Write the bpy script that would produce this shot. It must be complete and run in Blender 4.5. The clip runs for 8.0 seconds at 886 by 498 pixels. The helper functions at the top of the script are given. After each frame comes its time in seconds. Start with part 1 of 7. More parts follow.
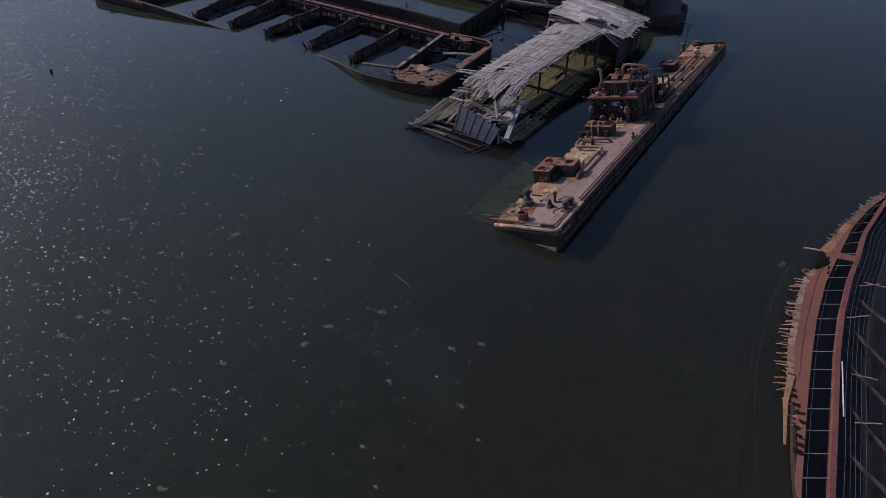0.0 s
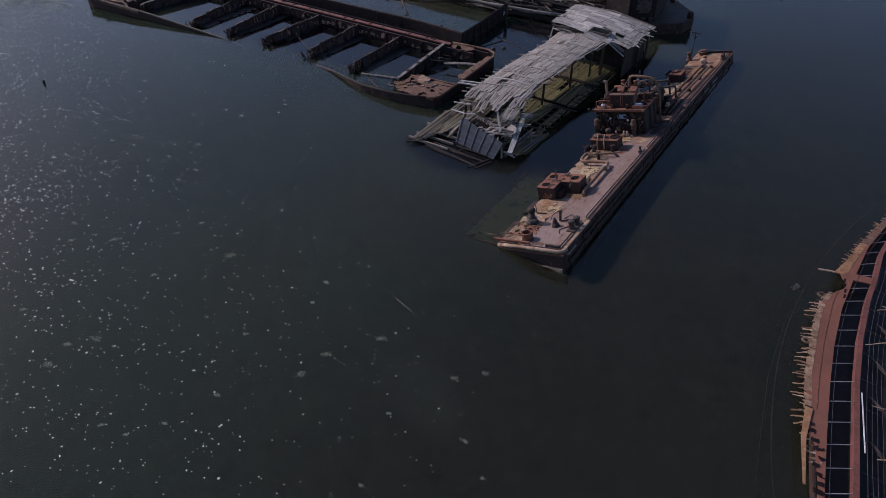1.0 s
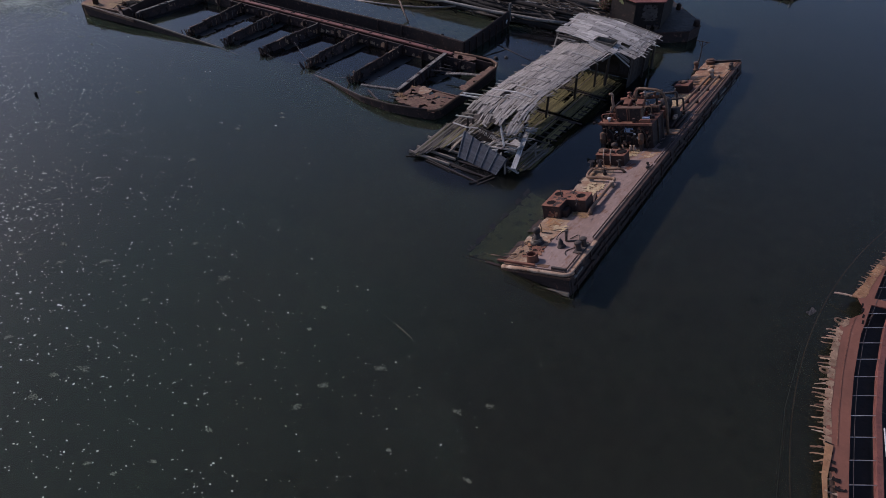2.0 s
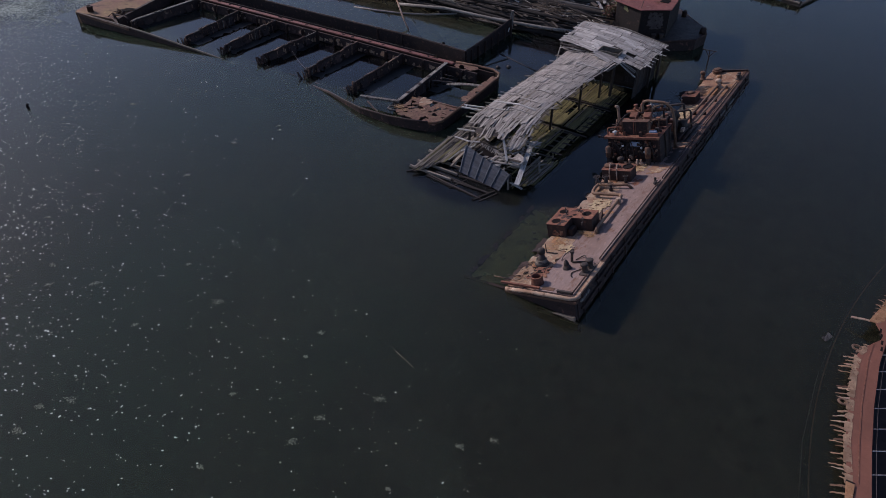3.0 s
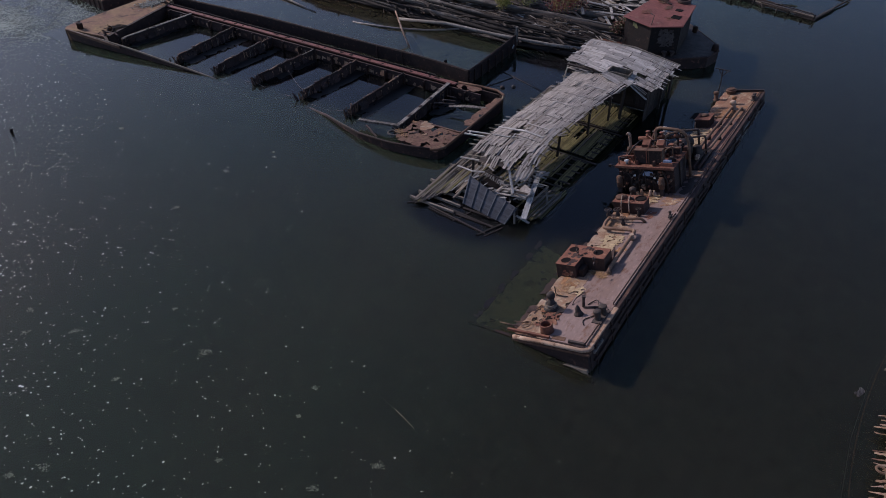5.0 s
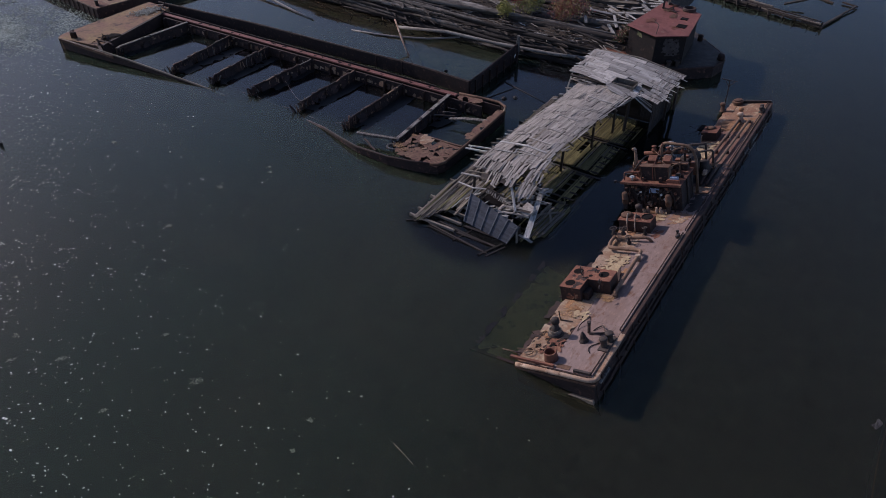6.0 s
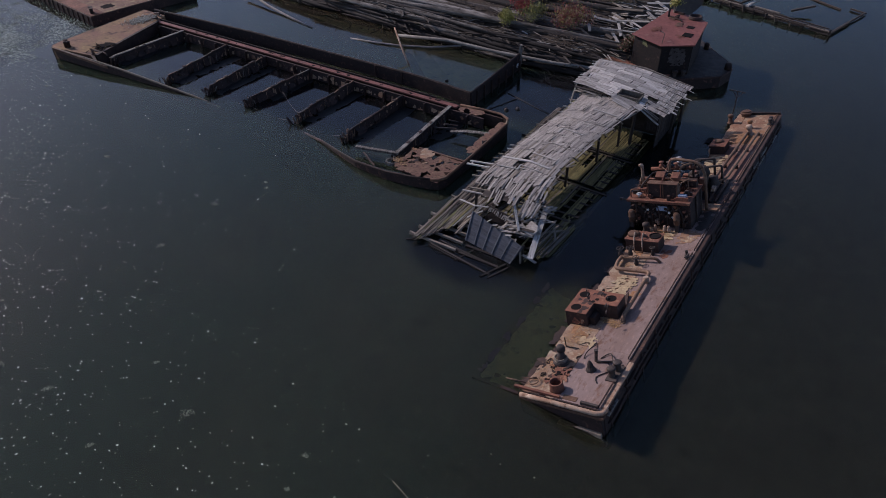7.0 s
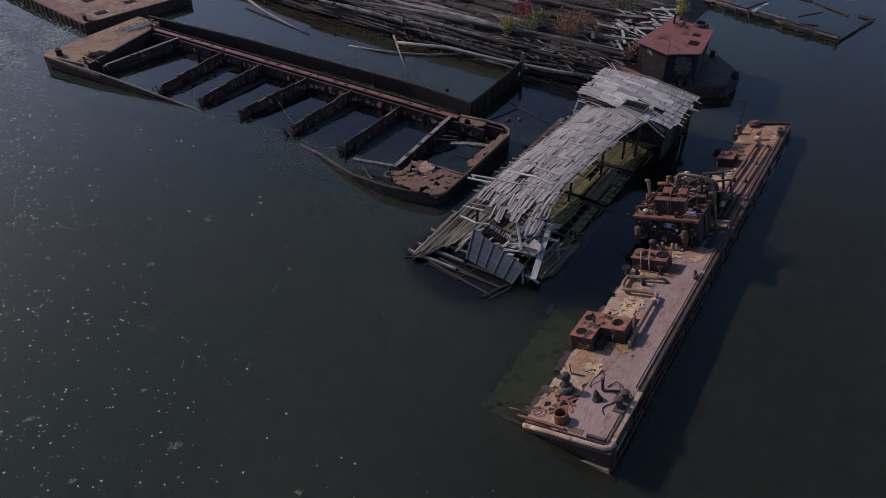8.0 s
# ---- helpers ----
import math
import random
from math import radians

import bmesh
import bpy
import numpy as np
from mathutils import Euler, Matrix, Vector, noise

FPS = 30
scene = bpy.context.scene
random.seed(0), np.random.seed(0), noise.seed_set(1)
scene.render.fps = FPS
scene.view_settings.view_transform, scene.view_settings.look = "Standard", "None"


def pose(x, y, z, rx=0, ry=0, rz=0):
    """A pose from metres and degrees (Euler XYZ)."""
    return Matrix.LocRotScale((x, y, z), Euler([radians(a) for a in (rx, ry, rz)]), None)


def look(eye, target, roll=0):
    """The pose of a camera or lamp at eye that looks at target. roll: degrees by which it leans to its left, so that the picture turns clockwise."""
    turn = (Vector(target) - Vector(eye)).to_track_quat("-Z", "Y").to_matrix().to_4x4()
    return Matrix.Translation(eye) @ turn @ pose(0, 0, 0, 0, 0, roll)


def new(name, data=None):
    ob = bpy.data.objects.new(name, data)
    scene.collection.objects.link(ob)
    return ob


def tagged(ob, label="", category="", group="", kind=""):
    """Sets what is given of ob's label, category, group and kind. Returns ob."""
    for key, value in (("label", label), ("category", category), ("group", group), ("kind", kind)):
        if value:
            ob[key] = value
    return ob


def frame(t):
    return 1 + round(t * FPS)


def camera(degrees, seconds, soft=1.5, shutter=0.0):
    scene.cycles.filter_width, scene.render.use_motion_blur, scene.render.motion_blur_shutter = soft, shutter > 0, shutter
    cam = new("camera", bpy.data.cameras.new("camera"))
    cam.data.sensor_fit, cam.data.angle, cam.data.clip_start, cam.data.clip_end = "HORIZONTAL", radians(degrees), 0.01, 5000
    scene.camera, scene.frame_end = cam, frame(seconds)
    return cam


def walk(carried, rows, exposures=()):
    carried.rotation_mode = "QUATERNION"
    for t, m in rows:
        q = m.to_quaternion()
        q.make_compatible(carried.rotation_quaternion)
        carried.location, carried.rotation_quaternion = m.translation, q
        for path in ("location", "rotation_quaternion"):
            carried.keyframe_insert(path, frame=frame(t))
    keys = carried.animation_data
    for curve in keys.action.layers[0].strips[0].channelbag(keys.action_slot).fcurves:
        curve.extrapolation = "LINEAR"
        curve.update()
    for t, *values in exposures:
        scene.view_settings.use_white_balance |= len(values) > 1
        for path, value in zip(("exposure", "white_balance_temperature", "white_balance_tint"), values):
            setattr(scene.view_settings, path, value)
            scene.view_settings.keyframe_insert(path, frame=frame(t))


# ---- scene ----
# ---------------------------------------------------------------- camera
cam = camera(65.0, 8.0, soft=0.5)
TURN, ORIGIN = 32.7, (-0.56, 63.46)
# seconds, place (x right, y ahead, z over the water), pitch, yaw, roll
PATH = [
    (0.0, 0.000, 0.000, 30.000, -37.713, 0.000, 0.541),
    (0.5, -0.036, 1.030, 30.073, -37.689, 0.046, 0.486),
    (1.0, -0.087, 2.146, 30.146, -37.666, 0.091, 0.431),
    (1.5, -0.134, 3.275, 30.211, -37.643, 0.137, 0.376),
    (3.0, -0.221, 6.546, 30.387, -37.574, 0.274, 0.210),
    (3.5, -0.251, 7.581, 30.440, -37.550, 0.320, 0.155),
    (4.0, -0.290, 8.584, 30.524, -37.527, 0.365, 0.099),
    (4.5, -0.315, 9.566, 30.639, -37.504, 0.411, 0.044),
    (6.0, -0.286, 12.677, 30.943, -37.435, 0.548, -0.121),
    (6.5, -0.302, 13.753, 31.031, -37.411, 0.594, -0.177),
    (7.0, -0.311, 14.848, 31.087, -37.388, 0.640, -0.232),
    (7.5, -0.269, 15.950, 31.075, -37.365, 0.685, -0.287),
    (8.0, -0.258, 17.024, 31.072, -37.342, 0.731, -0.342),
]


def eye_pose(x, y, z, pitch, yaw, roll):
    p, w = radians(pitch), radians(yaw)
    way = Vector((-math.sin(w) * math.cos(p), math.cos(w) * math.cos(p), math.sin(p)))
    eye = Vector((x, y, z))
    return pose(0, 0, 0, 0, 0, TURN) @ Matrix.Translation((-ORIGIN[0], -ORIGIN[1], 0)) @ look(eye, eye + way, roll)


walk(cam, [(t, eye_pose(x, y, z, pitch, yaw, roll)) for t, x, y, z, pitch, yaw, roll in PATH],
     exposures=[(0.0, -0.46, 6020, 24), (8.0, -0.46, 6020, 24)])

# ---------------------------------------------------------------- light
SUN_AZIMUTH, SUN_HEIGHT = 88.0, 29.0      # degrees from +y towards -x, degrees over the horizon
az, el = radians(SUN_AZIMUTH), radians(SUN_HEIGHT)
to_sun = Vector((-math.sin(az) * math.cos(el), math.cos(az) * math.cos(el), math.sin(el)))
world = bpy.data.worlds.new("sky")
scene.world = world
world.use_nodes = True
wn = world.node_tree.nodes
sky = wn.new("ShaderNodeTexSky")
sky.sky_type, sky.sun_disc = "NISHITA", False
sky.sun_elevation, sky.sun_rotation = el, -az
sky.air_density, sky.dust_density, sky.ozone_density = 1.0, 0.9, 2.6
wn["Background"].inputs["Strength"].default_value = 0.15
world.node_tree.links.new(sky.outputs[0], wn["Background"].inputs["Color"])
sun = new("sun", bpy.data.lights.new("sun", "SUN"))
sun.data.energy, sun.data.angle, sun.data.color = 4.3, radians(0.53), (1.0, 0.905, 0.79)
sun.matrix_world = look(to_sun * 200, (0, 0, 0))

# ---------------------------------------------------------------- materials
def nodes_of(name):
    m = bpy.data.materials.new(name)
    m.use_nodes = True
    return m, m.node_tree.nodes, m.node_tree.links


def surface(name, base, second, third=None, rough=0.8, metal=0.0, scale=1.5, grain=25.0, stretch=(1, 1, 1),
            bump=0.3, spread=0.25, cover=0.5, third_cover=0.62, island=False, gloss=0.3, wear=0.6):
    """Weathered surface: two colours in large blotches, a third in patches, fine grain, relief, a tint for each piece."""
    m, n, l = nodes_of(name)
    b = n["Principled BSDF"]
    b.inputs["Metallic"].default_value = metal
    b.inputs["Specular IOR Level"].default_value = gloss
    co = n.new("ShaderNodeTexCoord")
    mp = n.new("ShaderNodeMapping")
    mp.inputs["Scale"].default_value = stretch
    inf = n.new("ShaderNodeObjectInfo")
    geo = n.new("ShaderNodeNewGeometry")
    rnd = geo.outputs["Random Per Island"] if island else inf.outputs["Random"]
    add = n.new("ShaderNodeVectorMath")
    add.operation = "MULTIPLY_ADD"
    l.new(rnd, add.inputs[0])
    add.inputs[1].default_value = (37, 53, 71)
    l.new(co.outputs["Object"], add.inputs[2])
    l.new(add.outputs[0], mp.inputs["Vector"])

    def noise_node(sc, detail, ro):
        t = n.new("ShaderNodeTexNoise")
        t.inputs["Scale"].default_value, t.inputs["Detail"].default_value, t.inputs["Roughness"].default_value = sc, detail, ro
        l.new(mp.outputs[0], t.inputs["Vector"])
        return t.outputs["Fac"]

    def ramp(src, a, bb):
        r = n.new("ShaderNodeMapRange")
        r.inputs["From Min"].default_value, r.inputs["From Max"].default_value = a, bb
        l.new(src, r.inputs["Value"])
        return r.outputs[0]

    def mix(fac, a, c, mode="MIX"):
        x = n.new("ShaderNodeMix")
        x.data_type, x.blend_type = "RGBA", mode
        if isinstance(fac, float):
            x.inputs[0].default_value = fac
        else:
            l.new(fac, x.inputs[0])
        for k, v in ((6, a), (7, c)):
            if isinstance(v, tuple):
                x.inputs[k].default_value = (*v, 1)
            else:
                l.new(v, x.inputs[k])
        return x.outputs[2]

    big = noise_node(scale, 6, 0.62)
    fine = noise_node(grain, 5, 0.7)
    col = mix(ramp(big, cover - 0.12, cover + 0.12), base, second)
    if third:
        pat = noise_node(scale * 2.3, 8, 0.68)
        col = mix(ramp(pat, third_cover - 0.05, third_cover + 0.05), col, third)
    val = n.new("ShaderNodeMath")
    val.operation = "MULTIPLY_ADD"
    l.new(ramp(fine, 0.34, 0.66), val.inputs[0])
    val.inputs[1].default_value, val.inputs[2].default_value = 0.95, 0.5
    col = mix(1.0, col, mix(1.0, val.outputs[0], (1.0, 1.0, 1.0)), "MULTIPLY")
    if wear:
        pits = noise_node(grain * 0.55, 5, 0.66)
        dark = mix(1.0, col, (0.3, 0.28, 0.27), "MULTIPLY")
        fac = n.new("ShaderNodeMath")
        fac.operation = "MULTIPLY"
        l.new(ramp(pits, 0.57, 0.66), fac.inputs[0])
        fac.inputs[1].default_value = wear
        col = mix(fac.outputs[0], col, dark)
        chips = mix(1.0, col, (1.55, 1.5, 1.42), "MULTIPLY")
        fac2 = n.new("ShaderNodeMath")
        fac2.operation = "MULTIPLY"
        l.new(ramp(pits, 0.43, 0.36), fac2.inputs[0])
        fac2.inputs[1].default_value = wear
        col = mix(fac2.outputs[0], col, chips)
    tint = n.new("ShaderNodeMath")
    tint.operation = "MULTIPLY_ADD"
    l.new(rnd, tint.inputs[0])
    tint.inputs[1].default_value, tint.inputs[2].default_value = 2 * spread, 1 - spread
    hsv = n.new("ShaderNodeHueSaturation")
    l.new(tint.outputs[0], hsv.inputs["Value"])
    l.new(col, hsv.inputs["Color"])
    l.new(hsv.outputs[0], b.inputs["Base Color"])
    rr = n.new("ShaderNodeMapRange")
    rr.inputs["To Min"].default_value, rr.inputs["To Max"].default_value = rough - 0.12, min(1, rough + 0.12)
    l.new(big, rr.inputs["Value"])
    l.new(rr.outputs[0], b.inputs["Roughness"])
    bp = n.new("ShaderNodeBump")
    bp.inputs["Strength"].default_value, bp.inputs["Distance"].default_value = bump, 0.03
    l.new(fine, bp.inputs["Height"])
    l.new(bp.outputs[0], b.inputs["Normal"])
    return m


DECK = surface("deck_rust", (0.245, 0.172, 0.15), (0.205, 0.135, 0.11), (0.15, 0.078, 0.05), rough=0.8, scale=0.5, grain=8, stretch=(0.55, 1.3, 1), bump=0.3, third_cover=0.6, spread=0.1, wear=0.45)
DECK_RED = surface("red_rust_deck", (0.21, 0.125, 0.095), (0.15, 0.075, 0.055), (0.28, 0.2, 0.15), rough=0.8, scale=0.6, grain=8, stretch=(0.5, 1.5, 1), bump=0.3, third_cover=0.6, spread=0.1)
DECKBROWN = surface("patchy_brown_deck", (0.19, 0.105, 0.068), (0.14, 0.07, 0.046), (0.25, 0.17, 0.09), rough=0.85, scale=0.35, grain=6, spread=0.05, third_cover=0.56)
OCHRE_DECK = surface("orange_rust_deck", (0.255, 0.15, 0.092), (0.2, 0.1, 0.06), (0.34, 0.255, 0.165), rough=0.85, scale=0.7, grain=8, spread=0.1, third_cover=0.58)
STRAWY = surface("bleached_straw_litter", (0.40, 0.305, 0.18), (0.32, 0.225, 0.135), (0.22, 0.13, 0.075), rough=0.95, scale=1.6, grain=12, spread=0.08, third_cover=0.62)
# near-black plate colour that stands for the engine house's shadow on deck
SHADOW_PLATE = surface("shadow_plate", (0.04, 0.027, 0.023), (0.026, 0.019, 0.017), (0.1, 0.055, 0.038), rough=0.6, scale=0.9, grain=9, spread=0.1, third_cover=0.64)
OCHRE = surface("ochre_rust", (0.31, 0.165, 0.082), (0.23, 0.11, 0.055), (0.40, 0.29, 0.18), rough=0.9, scale=1.6, grain=10, spread=0.15)
PLATFORM = surface("mossy_rust", (0.195, 0.094, 0.062), (0.25, 0.158, 0.074), (0.08, 0.042, 0.03), rough=0.85, scale=0.28, grain=5, spread=0.05, third_cover=0.6)
SCABBY = surface("scabby_rust", (0.145, 0.072, 0.052), (0.20, 0.118, 0.076), (0.045, 0.028, 0.022), rough=0.9, scale=1.6, grain=8, spread=0.1, third_cover=0.6, wear=0.7)
# black for wet plate, and for shade laid on the water
WET_SHADE_BLACK = surface("wet_shade_black", (0.013, 0.012, 0.012), (0.020, 0.018, 0.016), (0.028, 0.024, 0.02), rough=0.5, scale=0.5, grain=4, spread=0.05, gloss=0.2)
TAN = surface("pale_rust", (0.37, 0.28, 0.21), (0.30, 0.18, 0.115), (0.13, 0.07, 0.042), rough=0.85, third_cover=0.58, scale=0.8, grain=9, bump=0.25, spread=0.1)
RUST = surface("rust", (0.19, 0.078, 0.047), (0.12, 0.05, 0.034), (0.25, 0.135, 0.08), rough=0.85, scale=0.9, grain=12, spread=0.2)
RUST_BROWN = surface("rust_brown", (0.13, 0.072, 0.045), (0.085, 0.045, 0.03), (0.19, 0.14, 0.09), rough=0.85, scale=0.35, grain=8, spread=0.12)
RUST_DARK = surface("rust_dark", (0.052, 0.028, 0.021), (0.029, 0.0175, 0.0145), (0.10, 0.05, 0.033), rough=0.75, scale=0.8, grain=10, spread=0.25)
RED = surface("red_lead", (0.19, 0.07, 0.054), (0.13, 0.05, 0.04), (0.2, 0.12, 0.09), rough=0.7, scale=0.5, grain=10, spread=0.1, third_cover=0.68)
SALMON = surface("faded_red_deck", (0.205, 0.082, 0.052), (0.165, 0.068, 0.044), (0.23, 0.14, 0.10), rough=0.8, scale=0.5, grain=9, spread=0.08, third_cover=0.7, wear=0.18)
ROOF_RED = surface("oxide_roof", (0.20, 0.07, 0.056), (0.155, 0.056, 0.046), (0.24, 0.14, 0.10), rough=0.8, scale=0.4, grain=7, spread=0.05, third_cover=0.66)
FLAKE = surface("flaking_rust", (0.33, 0.22, 0.14), (0.22, 0.13, 0.08), (0.16, 0.08, 0.05), rough=0.9, scale=1.4, grain=14, spread=0.2)
IRON = surface("iron", (0.055, 0.042, 0.036), (0.035, 0.026, 0.022), (0.11, 0.06, 0.04), rough=0.7, scale=1.5, grain=16, spread=0.3)
PIPE = surface("pipe_rust", (0.215, 0.132, 0.083), (0.13, 0.074, 0.048), None, rough=0.75, scale=1.2, grain=14, spread=0.15)
GREY = surface("silvered_wood", (0.39, 0.368, 0.338), (0.27, 0.25, 0.226), (0.12, 0.105, 0.092), rough=0.9, scale=1.2, grain=9, stretch=(3.4, 1.4, 1.4), bump=0.5, spread=0.4, third_cover=0.57, wear=0.8)
BROWNWOOD = surface("weathered_wood", (0.22, 0.185, 0.145), (0.14, 0.112, 0.085), (0.31, 0.28, 0.24), rough=0.9, scale=1.2, grain=9, stretch=(3.4, 1.4, 1.4), bump=0.5, spread=0.35, third_cover=0.66)
PALEWOOD = surface("pale_wood", (0.49, 0.465, 0.43), (0.36, 0.337, 0.308), (0.17, 0.155, 0.14), rough=0.9, scale=1.2, grain=9, stretch=(3.4, 1.4, 1.4), bump=0.5, spread=0.2, third_cover=0.58, wear=0.8)
GREENWOOD = surface("algae_wood", (0.205, 0.172, 0.07), (0.125, 0.108, 0.048), (0.04, 0.034, 0.024), rough=0.8, scale=0.5, grain=9, stretch=(5, 1.5, 1.5), bump=0.4, spread=0.35, third_cover=0.6)
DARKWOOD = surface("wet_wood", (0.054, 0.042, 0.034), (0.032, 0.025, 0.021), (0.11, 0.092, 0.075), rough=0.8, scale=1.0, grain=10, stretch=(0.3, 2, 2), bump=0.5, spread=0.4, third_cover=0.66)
LOGWOOD = surface("driftwood", (0.2, 0.178, 0.156), (0.06, 0.049, 0.041), (0.42, 0.385, 0.345), rough=0.9, scale=1.0, grain=6, stretch=(7, 1.3, 1.3), bump=0.5, spread=0.5, wear=0.9, third_cover=0.66)
ROTWOOD = surface("rotten_wood", (0.034, 0.027, 0.023), (0.02, 0.016, 0.014), (0.085, 0.07, 0.058), rough=0.85, scale=1.0, grain=10, stretch=(0.3, 2, 2), bump=0.5, spread=0.4, third_cover=0.66)
SHADE_BOARDS = surface("shaded_boards", (0.07, 0.076, 0.092), (0.05, 0.053, 0.064), (0.062, 0.058, 0.055), rough=0.85, scale=1.3, grain=10, stretch=(0.3, 2, 2), bump=0.4, spread=0.12, third_cover=0.66)
LICHEN = surface("lichen", (0.40, 0.375, 0.31), (0.27, 0.25, 0.2), None, rough=0.95, scale=3, island=True, spread=0.4)
GREYBLUE = surface("bleached_batten", (0.13, 0.135, 0.15), (0.09, 0.094, 0.105), (0.2, 0.2, 0.205), rough=0.85, scale=1.5, grain=10, spread=0.15)
WIRE = surface("dull_wire", (0.085, 0.07, 0.065), (0.055, 0.044, 0.04), None, rough=0.7, scale=2, spread=0.2)
BARGREY = surface("galvanised_bar", (0.34, 0.32, 0.31), (0.24, 0.215, 0.2), (0.16, 0.11, 0.09), rough=0.6, scale=2, grain=14, spread=0.2)
STRAW = surface("dry_grass", (0.42, 0.265, 0.135), (0.30, 0.17, 0.08), None, rough=0.95, scale=3, island=True, spread=0.4)
DUFF = surface("wood_debris", (0.046, 0.034, 0.026), (0.07, 0.053, 0.038), (0.11, 0.085, 0.05), rough=0.95, scale=0.8, grain=6, bump=0.9, spread=0.1)
# plain black; laid flat over openings it stands for their unlit insides
BLACK = surface("flat_black", (0.012, 0.0105, 0.0105), (0.018, 0.015, 0.0145), None, rough=1.0, scale=2, gloss=0.05)
TIMBER = surface("bleached_timber", (0.27, 0.245, 0.215), (0.18, 0.155, 0.13), (0.36, 0.335, 0.30), rough=0.9, scale=0.9, grain=8, stretch=(0.5, 1, 1), spread=0.15)
DECKTAN = surface("tan_rust_deck", (0.29, 0.20, 0.138), (0.24, 0.135, 0.08), (0.335, 0.26, 0.18), rough=0.85, scale=0.8, grain=8, spread=0.1, third_cover=0.58, wear=0.7)
AWASH = surface("awash_silt", (0.46, 0.42, 0.24), (0.34, 0.32, 0.18), (0.1, 0.1, 0.06), rough=0.6, scale=0.35, grain=3, spread=0.0, gloss=0.15)
BRUSH = surface("dead_brush", (0.12, 0.085, 0.055), (0.07, 0.05, 0.034), None, rough=0.95, scale=3, island=True, spread=0.5)
FLOATS = surface("floating_scum", (0.62, 0.62, 0.55), (0.42, 0.43, 0.37), None, rough=0.8, scale=3, island=True, spread=0.45)
WEED = surface("floating_weed", (0.155, 0.17, 0.125), (0.085, 0.094, 0.07), None, rough=0.85, scale=3, island=True, spread=0.5)
WHITE = surface("old_white_paint", (0.62, 0.62, 0.60), (0.45, 0.44, 0.42), (0.22, 0.15, 0.11), rough=0.6, scale=2.5, grain=15, spread=0.1)
BLUE = surface("old_blue_paint", (0.24, 0.30, 0.40), (0.18, 0.22, 0.30), (0.12, 0.08, 0.06), rough=0.6, scale=2.5, grain=15, spread=0.1)
YELLOWLEAF = surface("yellow_leaves", (0.36, 0.31, 0.085), (0.23, 0.23, 0.065), None, rough=0.6, scale=2, island=True, spread=0.4)
REDLEAF = surface("red_leaves", (0.34, 0.075, 0.065), (0.23, 0.055, 0.045), None, rough=0.6, scale=2, island=True, spread=0.4)
RUSTLEAF = surface("russet_leaves", (0.28, 0.115, 0.085), (0.19, 0.09, 0.065), None, rough=0.6, scale=2, island=True, spread=0.4)
GREENLEAF = surface("green_leaves", (0.145, 0.145, 0.065), (0.09, 0.095, 0.045), None, rough=0.6, scale=2, island=True, spread=0.4)
MUD = surface("mud", (0.03, 0.032, 0.026), (0.022, 0.024, 0.02), (0.04, 0.038, 0.03), rough=0.95, scale=0.09, grain=1.5, spread=0.0)

# near-black steel; sides turned from the sun have shade put into this colour
DARK_STEEL = surface("dark_steel", (0.021, 0.0145, 0.0135), (0.037, 0.022, 0.019), (0.10, 0.052, 0.038), rough=0.8, third_cover=0.6, scale=1.1, grain=9, spread=0.1)
SILT = surface("silt", (0.36, 0.30, 0.17), (0.26, 0.22, 0.13), (0.06, 0.06, 0.045), rough=0.95, scale=0.5, grain=4, spread=0.0)


